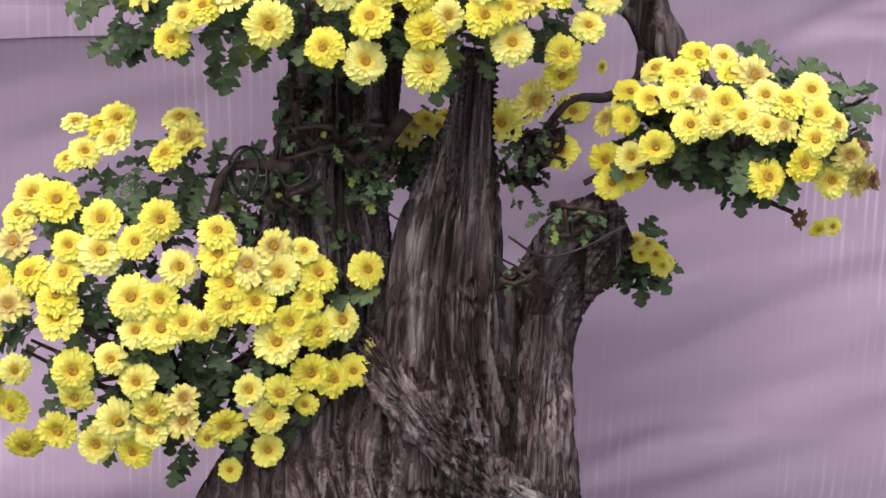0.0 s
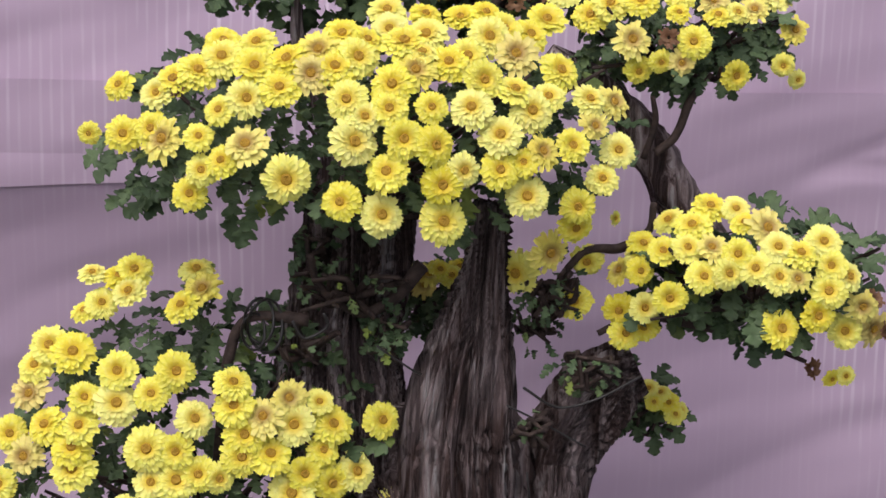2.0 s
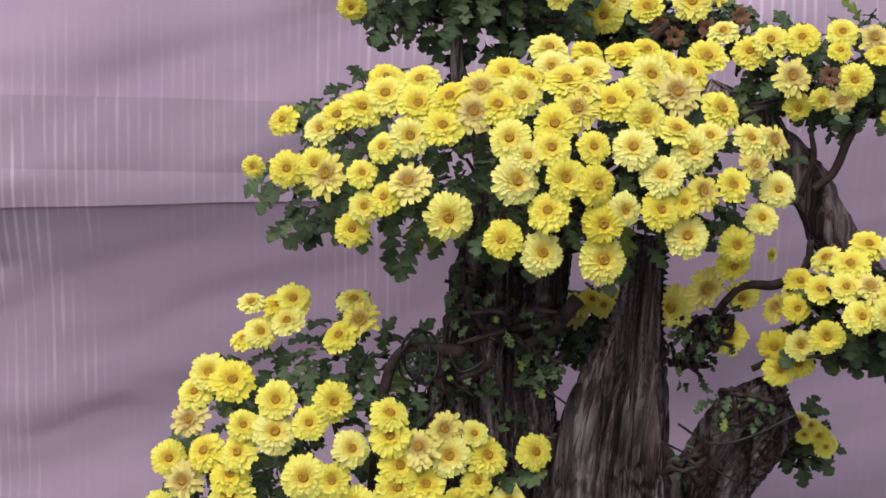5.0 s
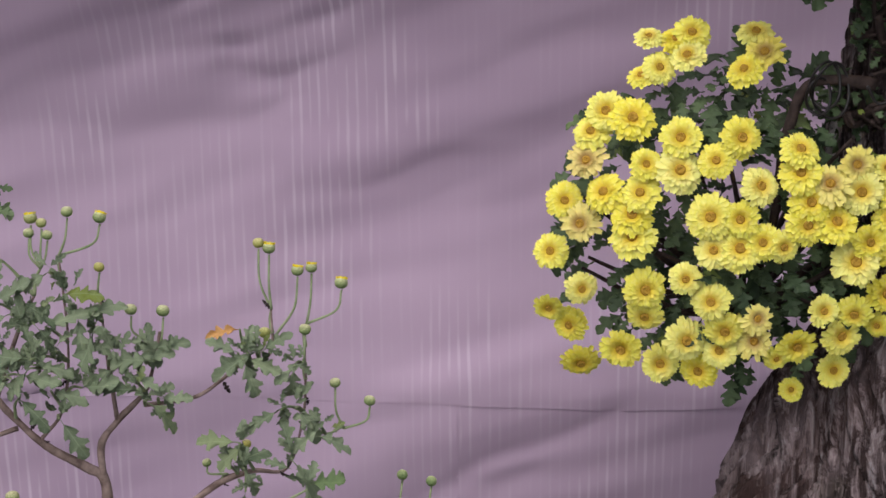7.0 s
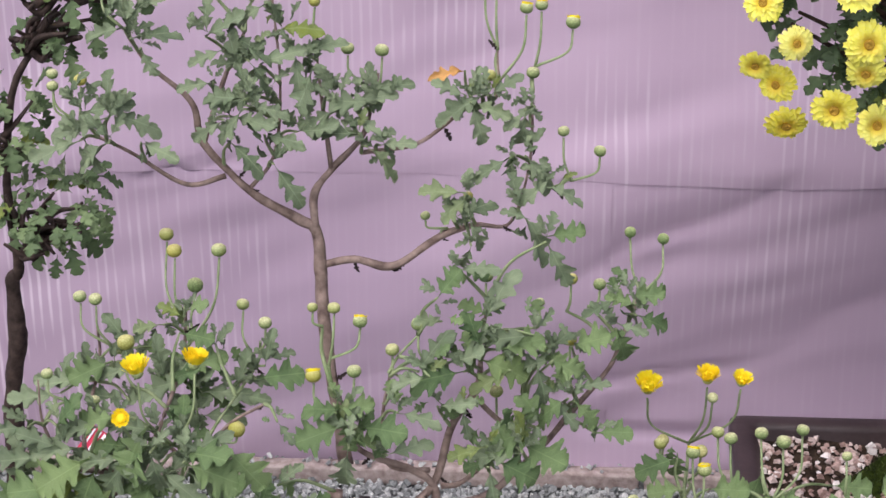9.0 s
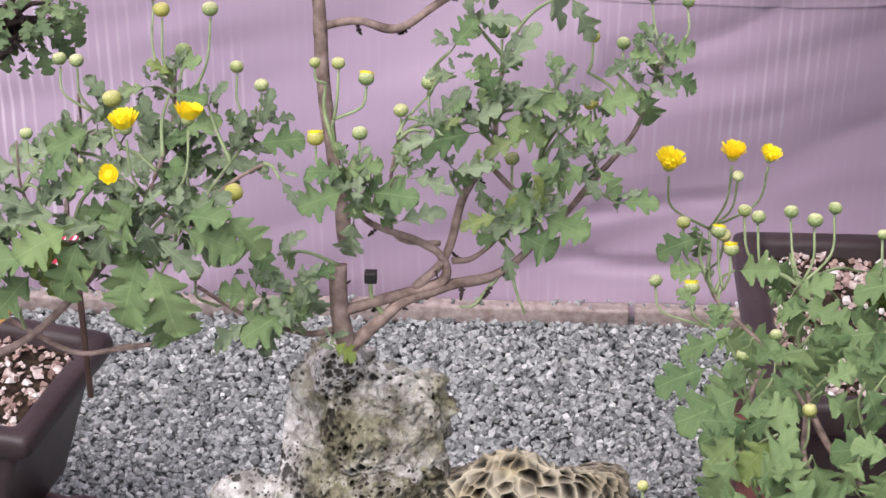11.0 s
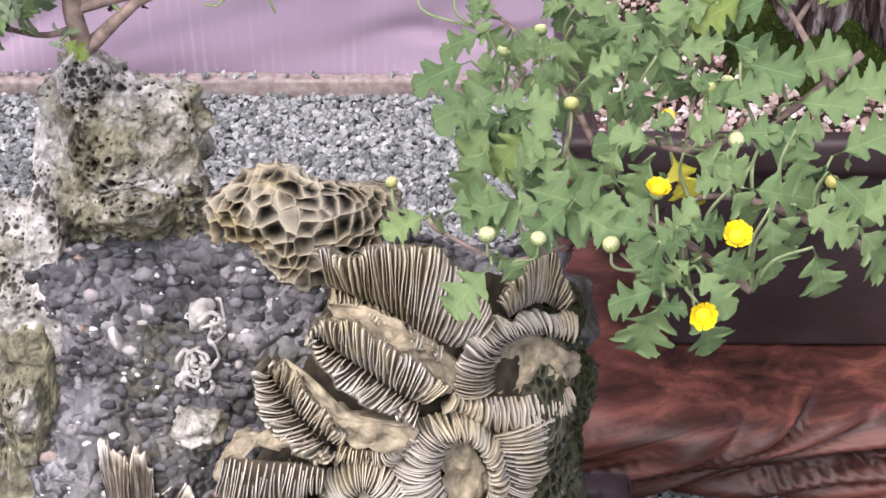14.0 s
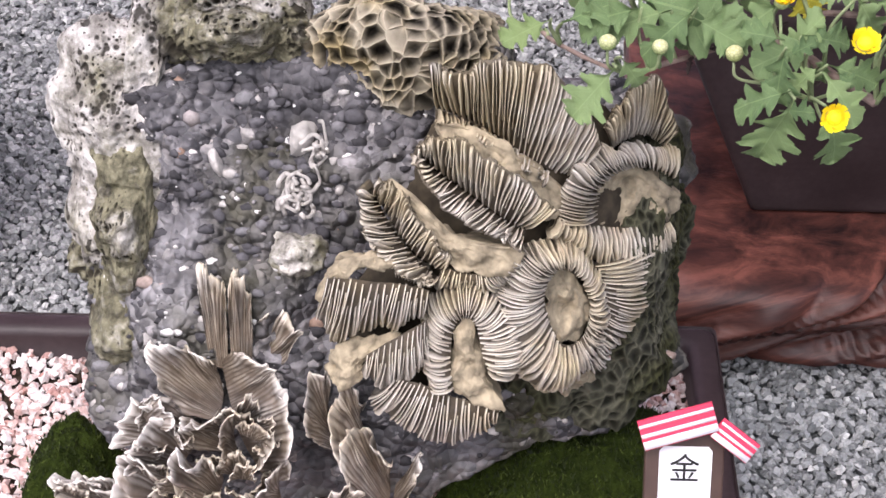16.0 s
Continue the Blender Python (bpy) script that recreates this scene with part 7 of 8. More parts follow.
limb('branch', [(0.214, 0.724, 0.519, 0.0014), (0.193, 0.717, 0.526, 0.0008), (0.19, 0.723, 0.551, 0.0008), (0.195, 0.733, 0.579, 0.0005)], TWIG, rock_bonsai, sides=8, knob=0.35, steps=7)
limb('branch', [(0.166, 0.7, 0.484, 0.0017), (0.149, 0.7, 0.48, 0.0014), (0.122, 0.7, 0.489, 0.0011), (0.097, 0.704, 0.503, 0.0008)], TWIG, rock_bonsai, sides=8, knob=0.35, steps=7)
sprig(rock_bonsai, (0.096, 0.826, 0.744), [(0.089, 0.829, 0.759, 1, 0), (0.083, 0.826, 0.754, 0.9, 0)])
sprig(rock_bonsai, (0.116, 0.829, 0.739), [(0.111, 0.836, 0.767, 1.1, 1), (0.117, 0.836, 0.764, 0.9, 0), (0.11, 0.833, 0.759, 0.9, 0), (0.12, 0.835, 0.757, 0.9, 0)])
sprig(rock_bonsai, (0.126, 0.833, 0.745), [(0.131, 0.841, 0.769, 1, 0), (0.149, 0.843, 0.765, 1.1, 1)])
sprig(rock_bonsai, (0.147, 0.832, 0.723), [(0.148, 0.836, 0.737, 0.9, 0)])
sprig(rock_bonsai, (0.172, 0.83, 0.694), [(0.165, 0.833, 0.712, 1.05, 0)])
sprig(rock_bonsai, (0.181, 0.83, 0.689), [(0.183, 0.836, 0.71, 1.1, 0)])
sprig(rock_bonsai, (0.244, 0.848, 0.706), [(0.237, 0.857, 0.744, 0.95, 0), (0.243, 0.857, 0.741, 1.1, 1)])
sprig(rock_bonsai, (0.247, 0.845, 0.692), [(0.259, 0.857, 0.727, 1.05, 1)])
sprig(rock_bonsai, (0.264, 0.85, 0.696), [(0.267, 0.859, 0.728, 1, 1), (0.284, 0.86, 0.718, 1.15, 1)])
sprig(rock_bonsai, (0.262, 0.843, 0.672), [(0.263, 0.849, 0.693, 1.05, 0)])
sprig(rock_bonsai, (0.237, 0.841, 0.683), [(0.24, 0.844, 0.693, 1, 0)])
sprig(rock_bonsai, (0.285, 0.838, 0.634), [(0.28, 0.844, 0.661, 0.95, 0), (0.3, 0.845, 0.649, 1, 0)])
sprig(rock_bonsai, (0.05, 0.812, 0.73), [(0.04, 0.817, 0.755, 1, 0)])
sprig(rock_bonsai, (0.227, 0.822, 0.62), [(0.229, 0.825, 0.63, 0.8, 0)])
sprig(rock_bonsai, (0.218, 0.819, 0.613), [(0.206, 0.818, 0.621, 0.8, 0)])
sprig(rock_bonsai, (0.028, 0.795, 0.682), [(0.014, 0.799, 0.709, 0.9, 0), (0.014, 0.797, 0.703, 0.9, 0), (0.028, 0.801, 0.705, 1, 0)])
sprig(rock_bonsai, (0.323, 0.784, 0.594), [(0.318, 0.846, 0.599, 0.95, 0), (0.336, 0.837, 0.6, 0.95, 0)])
sprig(rock_bonsai, (0.284, 0.769, 0.591), [(0.286, 0.774, 0.608, 1, 0)])
sprig(rock_bonsai, (0.295, 0.773, 0.592), [(0.301, 0.778, 0.603, 1, 0)])
sprig(rock_bonsai, (0.269, 0.762, 0.585), [(0.27, 0.766, 0.598, 0.75, 0)])
sprig(rock_bonsai, (0.243, 0.755, 0.596), [(0.242, 0.761, 0.616, 1.15, 0)])
sprig(rock_bonsai, (0.211, 0.738, 0.577), [(0.208, 0.742, 0.597, 1.1, 0)])
sprig(rock_bonsai, (0.204, 0.733, 0.567), [(0.195, 0.734, 0.586, 1.05, 0)])
sprig(rock_bonsai, (0.286, 0.761, 0.558), [(0.286, 0.766, 0.576, 1.1, 0)])
sprig(rock_bonsai, (0.258, 0.742, 0.526), [(0.248, 0.746, 0.555, 1.05, 0)])
sprig(rock_bonsai, (0.261, 0.742, 0.523), [(0.272, 0.753, 0.55, 1.05, 0)])
sprig(rock_bonsai, (0.164, 0.725, 0.585), [(0.166, 0.732, 0.611, 0.95, 0), (0.179, 0.733, 0.603, 1.1, 1)])
sprig(rock_bonsai, (0.16, 0.73, 0.601), [(0.155, 0.732, 0.611, 0.8, 0)])
sprig(rock_bonsai, (0.169, 0.717, 0.556), [(0.155, 0.723, 0.576, 1.2, 1), (0.176, 0.725, 0.578, 1.1, 0)])
sprig(rock_bonsai, (0.145, 0.7, 0.483), [(0.143, 0.703, 0.501, 1.15, 0)])
sprig(rock_bonsai, (0.107, 0.701, 0.494), [(0.096, 0.705, 0.509, 0.9, 0)])
for row in [(0.057, 0.792, 0.752, 0.023, 120), (0.046, 0.785, 0.739, 0.026, 190), (0.071, 0.791, 0.737, 0.026, 10), (0.068, 0.786, 0.721, 0.017, 300), (0.097, 0.793, 0.723, 0.02, 180), (0.106, 0.799, 0.737, 0.026, 40), (0.12, 0.799, 0.728, 0.026, 350), (0.118, 0.803, 0.742, 0.023, 200), (0.135, 0.801, 0.721, 0.026, 20), (0.141, 0.806, 0.735, 0.023, 30), (0.153, 0.806, 0.725, 0.026, 30), (0.143, 0.8, 0.711, 0.023, 280), (0.146, 0.798, 0.702, 0.026, 250), (0.152, 0.796, 0.687, 0.023, 200), (0.117, 0.792, 0.701, 0.026, 190), (0.105, 0.789, 0.702, 0.023, 170), (0.096, 0.783, 0.685, 0.023, 200), (0.119, 0.789, 0.689, 0.026, 10), (0.116, 0.784, 0.672, 0.023, 340)]:
    put_leaf(rock_bonsai, *row, PALE_LEAVES)
for row in [(0.134, 0.79, 0.679, 0.023, 20), (0.138, 0.784, 0.654, 0.028, 300), (0.152, 0.794, 0.682, 0.026, 20), (0.17, 0.802, 0.695, 0.026, 180), (0.182, 0.805, 0.697, 0.023, 10), (0.191, 0.808, 0.702, 0.023, 20), (0.161, 0.796, 0.68, 0.026, 180), (0.189, 0.798, 0.663, 0.028, 330), (0.193, 0.801, 0.672, 0.02, 10), (0.227, 0.813, 0.69, 0.029, 200), (0.236, 0.812, 0.678, 0.026, 290), (0.242, 0.815, 0.686, 0.023, 350), (0.26, 0.816, 0.673, 0.023, 280), (0.269, 0.812, 0.651, 0.024, 330), (0.282, 0.812, 0.641, 0.024, 350), (0.266, 0.809, 0.642, 0.024, 200), (0.242, 0.807, 0.656, 0.023, 200), (0.217, 0.799, 0.646, 0.026, 180), (0.233, 0.8, 0.635, 0.024, 20)]:
    put_leaf(rock_bonsai, *row, PALE_LEAVES)
for row in [(0.223, 0.798, 0.636, 0.021, 200), (0.27, 0.803, 0.617, 0.037, 310), (0.236, 0.796, 0.62, 0.021, 300), (0.23, 0.792, 0.608, 0.018, 250), (0.047, 0.776, 0.701, 0.029, 20), (0.032, 0.77, 0.693, 0.032, 190), (0.061, 0.777, 0.694, 0.026, 0), (0.072, 0.775, 0.678, 0.023, 350), (0.035, 0.767, 0.678, 0.032, 200), (0.02, 0.765, 0.682, 0.029, 200), (0.111, 0.796, 0.722, 0.023, 100), (0.126, 0.796, 0.71, 0.023, 300), (0.158, 0.802, 0.707, 0.02, 100), (0.091, 0.788, 0.709, 0.02, 170), (0.108, 0.786, 0.687, 0.023, 220), (0.128, 0.792, 0.695, 0.023, 350), (0.176, 0.8, 0.685, 0.02, 20), (0.221, 0.814, 0.698, 0.02, 150), (0.248, 0.82, 0.698, 0.018, 60)]:
    put_leaf(rock_bonsai, *row, PALE_LEAVES)
for row in [(0.257, 0.817, 0.682, 0.02, 200)]:
    put_leaf(rock_bonsai, *row, PALE_LEAVES)
for row in [(0.161, 0.691, 0.561, 0.027, 190), (0.174, 0.685, 0.541, 0.03, 260), (0.158, 0.677, 0.511, 0.025, 300), (0.153, 0.679, 0.516, 0.023, 80), (0.134, 0.676, 0.502, 0.031, 200), (0.115, 0.676, 0.495, 0.028, 200), (0.136, 0.676, 0.492, 0.023, 250), (0.123, 0.679, 0.515, 0.023, 170), (0.132, 0.682, 0.526, 0.02, 80), (0.145, 0.685, 0.54, 0.018, 60), (0.205, 0.7, 0.549, 0.023, 20), (0.192, 0.698, 0.561, 0.028, 20), (0.21, 0.706, 0.564, 0.023, 10), (0.228, 0.714, 0.566, 0.023, 30), (0.234, 0.713, 0.554, 0.018, 290), (0.22, 0.715, 0.583, 0.028, 180), (0.205, 0.709, 0.583, 0.023, 190), (0.215, 0.716, 0.594, 0.025, 60), (0.233, 0.722, 0.589, 0.023, 30)]:
    put_leaf(rock_bonsai, *row, PALE_LEAVES + LEAVES)
for row in [(0.248, 0.736, 0.617, 0.028, 70), (0.254, 0.728, 0.58, 0.031, 350), (0.247, 0.724, 0.576, 0.023, 200), (0.262, 0.734, 0.592, 0.025, 10), (0.254, 0.732, 0.596, 0.028, 190), (0.284, 0.738, 0.576, 0.023, 330), (0.273, 0.732, 0.569, 0.023, 300), (0.297, 0.746, 0.587, 0.023, 30), (0.314, 0.75, 0.58, 0.026, 280), (0.302, 0.752, 0.605, 0.018, 190), (0.33, 0.759, 0.592, 0.021, 340), (0.326, 0.762, 0.606, 0.021, 0), (0.285, 0.731, 0.552, 0.021, 320), (0.296, 0.735, 0.55, 0.018, 330), (0.276, 0.729, 0.556, 0.023, 200), (0.258, 0.719, 0.545, 0.028, 190), (0.247, 0.713, 0.536, 0.033, 180), (0.274, 0.722, 0.532, 0.029, 0), (0.261, 0.715, 0.526, 0.028, 320)]:
    put_leaf(rock_bonsai, *row, PALE_LEAVES + LEAVES)
for row in [(0.234, 0.709, 0.541, 0.023, 200), (0.248, 0.708, 0.52, 0.021, 280), (0.238, 0.727, 0.601, 0.02, 120), (0.31, 0.737, 0.538, 0.021, 0), (0.298, 0.74, 0.565, 0.018, 20), (0.179, 0.697, 0.574, 0.02, 10), (0.164, 0.695, 0.574, 0.02, 170), (0.225, 0.73, 0.628, 0.02, 60), (0.237, 0.737, 0.634, 0.02, 30), (0.215, 0.721, 0.612, 0.017, 160), (0.171, 0.676, 0.487, 0.015, 330), (0.142, 0.676, 0.505, 0.02, 120), (0.28, 0.751, 0.628, 0.028, 310), (0.268, 0.733, 0.581, 0.02, 200), (0.313, 0.757, 0.606, 0.016, 150)]:
    put_leaf(rock_bonsai, *row, PALE_LEAVES + LEAVES)
put_leaf(rock_bonsai, *(0.219, 0.83, 0.701, 0.019, 170), [ORANGE_LEAF], False)
side_bonsai = thing('budding_bonsai', (-0.12, 1.03, 0.222), 'bushy budding chrysanthemum with three golden flowers in the dark pot', 'bonsai', group='budding bonsai')
limb('branch', [(-0.016, 0.7, 0.458, 0.0026), (0.015, 0.7, 0.476, 0.002), (0.052, 0.7, 0.516, 0.0017), (0.068, 0.7, 0.539, 0.0014), (0.082, 0.685, 0.557, 0.0012), (0.098, 0.685, 0.548, 0.0011), (0.118, 0.685, 0.57, 0.0009), (0.136, 0.685, 0.582, 0.0008)], TWIG, side_bonsai, sides=8, knob=0.35, steps=7)
limb('branch', [(0.07, 0.7, 0.539, 0.0014), (0.083, 0.685, 0.569, 0.0011), (0.078, 0.7644, 0.5576, 0.001), (0.0824, 0.7644, 0.5917, 0.0009)], TWIG, side_bonsai, sides=8, knob=0.35, steps=7)
limb('branch', [(0.055, 0.7, 0.523, 0.0014), (0.038, 0.7, 0.544, 0.0011), (0.0274, 0.7809, 0.5444, 0.0009), (0.0285, 0.7809, 0.5675, 0.0008)], TWIG, side_bonsai, sides=8, knob=0.35, steps=7)
limb('branch', [(0.053, 0.7, 0.529, 0.0014), (0.029, 0.7, 0.531, 0.0011), (0.018, 0.7, 0.556, 0.0008), (0.018, 0.7, 0.583, 0.0005)], TWIG, side_bonsai, sides=8, knob=0.35, steps=7)
limb('branch', [(0.103, 0.685, 0.548, 0.0011), (0.109, 0.685, 0.566, 0.0008), (0.1177, 0.7644, 0.5554, 0.0009), (0.121, 0.7644, 0.5708, 0.0006)], GREEN_STEM, side_bonsai, sides=8, knob=0.35, steps=7)
limb('branch', [(-0.001, 0.7, 0.486, 0.0014), (0.015, 0.7, 0.476, 0.0014), (0.036, 0.7, 0.465, 0.0014), (0.059, 0.7, 0.469, 0.0013), (0.085, 0.685, 0.483, 0.001)], TWIG, side_bonsai, sides=8, knob=0.35, steps=7)
sprig(side_bonsai, (0.083, 0.775, 0.565), [(0.065, 0.807, 0.612, 1.15, 0), (0.072, 0.792, 0.61, 1.2, 0), (0.096, 0.794, 0.61, 1.2, 0), (0.078, 0.81, 0.579, 1.3, 0)])
sprig(side_bonsai, (0.04, 0.765, 0.565), [(0.023, 0.773, 0.591, 1.05, 0), (0.033, 0.767, 0.593, 1.05, 0)])
sprig(side_bonsai, (0.117, 0.76, 0.565), [(0.111, 0.774, 0.588, 1.0, 0), (0.125, 0.76, 0.585, 1.05, 0)])
sprig(side_bonsai, (0.067, 0.7, 0.58), [(0.063, 0.708, 0.602, 1.3, 0)])
sprig(side_bonsai, (0.032, 0.7, 0.571), [(0.023, 0.7, 0.587, 0.9, 0)])
sprig(side_bonsai, (0.053, 0.7, 0.56), [(0.046, 0.7, 0.572, 0.8, 0)])
sprig(side_bonsai, (0.109, 0.685, 0.56), [(0.121, 0.685, 0.567, 1.3, 0)])
sprig(side_bonsai, (0.088, 0.685, 0.556), [(0.074, 0.682, 0.600, 1.5, 2), (0.101, 0.69, 0.601, 1.4, 2)])
sprig(side_bonsai, (0.078, 0.69, 0.556), [(0.071, 0.656, 0.590, 1.25, 3)])
for row in [(0.045, 0.676, 0.53, 0.036, 200), (0.069, 0.676, 0.528, 0.043, 260), (0.089, 0.661, 0.522, 0.043, 300), (0.113, 0.661, 0.556, 0.032, 330), (0.106, 0.661, 0.568, 0.027, 20), (0.079, 0.676, 0.556, 0.03, 190), (0.05, 0.676, 0.552, 0.03, 190), (0.029, 0.676, 0.557, 0.028, 170), (0.018, 0.676, 0.533, 0.028, 200), (0.022, 0.676, 0.563, 0.025, 150), (0.041, 0.676, 0.57, 0.028, 190), (0.0285, 0.7545, 0.5554, 0.0275, 190), (0.0428, 0.7545, 0.5554, 0.0242, 200), (0.0736, 0.738, 0.5587, 0.0286, 190), (0.0802, 0.738, 0.5653, 0.0242, 60), (0.0725, 0.738, 0.5708, 0.0231, 100), (0.1044, 0.738, 0.5565, 0.0286, 20), (0.1177, 0.738, 0.5532, 0.0231, 10), (0.1352, 0.738, 0.5664, 0.0264, 20)]:
    put_leaf(side_bonsai, *row, PALE_LEAVES + LEAVES[:2])
for row in [(0.1154, 0.738, 0.5686, 0.0231, 60), (0.15, 0.661, 0.581, 0.014, 320), (0.1033, 0.738, 0.5411, 0.0264, 350), (0.0813, 0.738, 0.5466, 0.0297, 330), (0.0923, 0.738, 0.5895, 0.0209, 20), (0.0615, 0.7545, 0.584, 0.0209, 180), (0.0472, 0.7545, 0.5807, 0.0242, 120), (0.0109, 0.7545, 0.5488, 0.0275, 180), (-0.0023, 0.7545, 0.5389, 0.0275, 160), (0.036, 0.676, 0.578, 0.022, 60), (0.096, 0.661, 0.547, 0.03, 330), (0.11, 0.661, 0.55, 0.027, 320), (0.07, 0.676, 0.573, 0.027, 170), (0.052, 0.676, 0.576, 0.025, 190), (0.0582, 0.7545, 0.5433, 0.0242, 200), (0.0967, 0.738, 0.5741, 0.0231, 20), (0.007, 0.676, 0.551, 0.031, 170), (0.004, 0.676, 0.569, 0.028, 150), (0.001, 0.676, 0.526, 0.034, 200)]:
    put_leaf(side_bonsai, *row, PALE_LEAVES + LEAVES[:2])
for row in [(0.014, 0.676, 0.514, 0.031, 210), (0.0912, 0.738, 0.562, 0.0231, 30), (0.0384, 0.7545, 0.54, 0.0242, 150), (0.0517, 0.7545, 0.5686, 0.0209, 100), (0.084, 0.661, 0.553, 0.03, 280), (0.059, 0.676, 0.543, 0.03, 220), (0.035, 0.676, 0.539, 0.028, 190), (0.1297, 0.738, 0.5818, 0.0209, 80), (0.1066, 0.738, 0.5895, 0.0176, 50), (0.0934, 0.738, 0.6071, 0.0154, 30), (0.0802, 0.738, 0.6038, 0.0154, 160)]:
    put_leaf(side_bonsai, *row, PALE_LEAVES + LEAVES[:2])
for row in [(0.044, 0.668, 0.534, 0.036, 235), (0.072, 0.668, 0.524, 0.042, 255), (0.090, 0.668, 0.509, 0.042, 285), (0.034, 0.668, 0.548, 0.032, 200), (0.114, 0.668, 0.550, 0.030, 340), (0.017, 0.668, 0.538, 0.030, 200), (0.070, 0.668, 0.561, 0.034, 250), (0.127, 0.668, 0.555, 0.028, 330)]:
    put_leaf(side_bonsai, *row, LEAVES, False)
put_leaf(side_bonsai, *(-0.001, 0.69, 0.492, 0.031, 200), [ORANGE_LEAF], False)
front_bonsai = thing('budding_bonsai', (0.6, 1.0, 0.24), "leafy budding chrysanthemum leaning out over the dark pot's rim", 'bonsai', group='budding bonsai')
limb('branch', [(0.469, 0.589, 0.418, 0.0023), (0.431, 0.629, 0.425, 0.0021), (0.406, 0.642, 0.427, 0.0018), (0.393, 0.668, 0.434, 0.0016), (0.395, 0.695, 0.442, 0.0014)], TWIG, front_bonsai, sides=8, knob=0.35, steps=7)
limb('branch', [(0.406, 0.639, 0.427, 0.0018), (0.38, 0.635, 0.425, 0.0016), (0.368, 0.655, 0.43, 0.0013), (0.368, 0.701, 0.444, 0.0014), (0.374, 0.721, 0.451, 0.0011)], TWIG, front_bonsai, sides=8, knob=0.35, steps=7)
limb('branch', [(0.431, 0.635, 0.426, 0.0016), (0.403, 0.682, 0.438, 0.0016), (0.395, 0.731, 0.455, 0.0015), (0.397, 0.772, 0.471, 0.0014)], TWIG, front_bonsai, sides=8, knob=0.35, steps=7)
limb('branch', [(0.403, 0.685, 0.439, 0.0013), (0.38, 0.731, 0.455, 0.0011), (0.358, 0.758, 0.464, 0.0011), (0.35, 0.774, 0.471, 0.001)], TWIG, front_bonsai, sides=8, knob=0.35, steps=7)
limb('branch', [(0.534, 0.728, 0.456, 0.0023), (0.497, 0.695, 0.444, 0.0019), (0.475, 0.682, 0.44, 0.0016), (0.447, 0.673, 0.436, 0.0016), (0.424, 0.682, 0.439, 0.0011)], TWIG, front_bonsai, sides=8, knob=0.35, steps=7)
limb('branch', [(0.523, 0.612, 0.423, 0.0023), (0.502, 0.629, 0.426, 0.0021), (0.483, 0.639, 0.428, 0.0018), (0.466, 0.645, 0.429, 0.0016), (0.447, 0.642, 0.428, 0.0013), (0.442, 0.609, 0.421, 0.0014), (0.442, 0.591, 0.418, 0.0015)], TWIG, front_bonsai, sides=8, knob=0.35, steps=7)
limb('branch', [(0.418, 0.629, 0.425, 0.0016), (0.386, 0.616, 0.421, 0.0013), (0.363, 0.609, 0.419, 0.0011), (0.336, 0.626, 0.422, 0.001), (0.328, 0.634, 0.424, 0.001)], TWIG, front_bonsai, sides=8, knob=0.35, steps=7)
limb('branch', [(0.447, 0.673, 0.436, 0.0013), (0.453, 0.708, 0.448, 0.0011), (0.452, 0.734, 0.457, 0.0011)], TWIG, front_bonsai, sides=8, knob=0.35, steps=7)
limb('branch', [(0.52, 0.701, 0.447, 0.0017), (0.506, 0.744, 0.462, 0.0017), (0.495, 0.774, 0.473, 0.0014), (0.492, 0.79, 0.48, 0.0013)], TWIG, front_bonsai, sides=8, knob=0.35, steps=7)
limb('branch', [(0.506, 0.748, 0.463, 0.0014), (0.521, 0.774, 0.474, 0.0013), (0.526, 0.807, 0.488, 0.001)], TWIG, front_bonsai, sides=8, knob=0.35, steps=7)
limb('branch', [(0.442, 0.591, 0.418, 0.0011), (0.423, 0.602, 0.419, 0.001), (0.414, 0.612, 0.421, 0.0008)], GREEN_STEM, front_bonsai, sides=8, knob=0.35, steps=7)
sprig(front_bonsai, (0.351, 0.746, 0.46), [(0.322, 0.755, 0.482, 1, 0), (0.34, 0.751, 0.481, 1.2, 1)])
sprig(front_bonsai, (0.351, 0.776, 0.472), [(0.337, 0.789, 0.497, 1.05, 0)])
sprig(front_bonsai, (0.358, 0.769, 0.469), [(0.355, 0.784, 0.495, 1.15, 1), (0.361, 0.773, 0.491, 1.15, 1)])
sprig(front_bonsai, (0.378, 0.777, 0.473), [(0.369, 0.796, 0.501, 1.05, 0), (0.376, 0.793, 0.499, 1.1, 0)])
sprig(front_bonsai, (0.398, 0.772, 0.471), [(0.393, 0.796, 0.501, 1.1, 0), (0.405, 0.791, 0.499, 1.2, 0), (0.416, 0.799, 0.502, 1.05, 0)])
sprig(front_bonsai, (0.439, 0.777, 0.474), [(0.439, 0.783, 0.496, 0.85, 0)])
sprig(front_bonsai, (0.452, 0.734, 0.457), [(0.453, 0.752, 0.483, 1.05, 0), (0.468, 0.744, 0.481, 1, 0)])
sprig(front_bonsai, (0.49, 0.791, 0.48), [(0.481, 0.797, 0.503, 1.15, 0), (0.491, 0.817, 0.512, 1.1, 0), (0.499, 0.819, 0.513, 1.1, 1), (0.497, 0.807, 0.508, 1, 0)])
sprig(front_bonsai, (0.526, 0.804, 0.487), [(0.523, 0.812, 0.51, 1.2, 1)])
sprig(front_bonsai, (0.369, 0.701, 0.444), [(0.381, 0.724, 0.471, 0.95, 0), (0.364, 0.711, 0.467, 1.05, 0)])
sprig(front_bonsai, (0.392, 0.675, 0.436), [(0.394, 0.68, 0.457, 1.05, 0)])
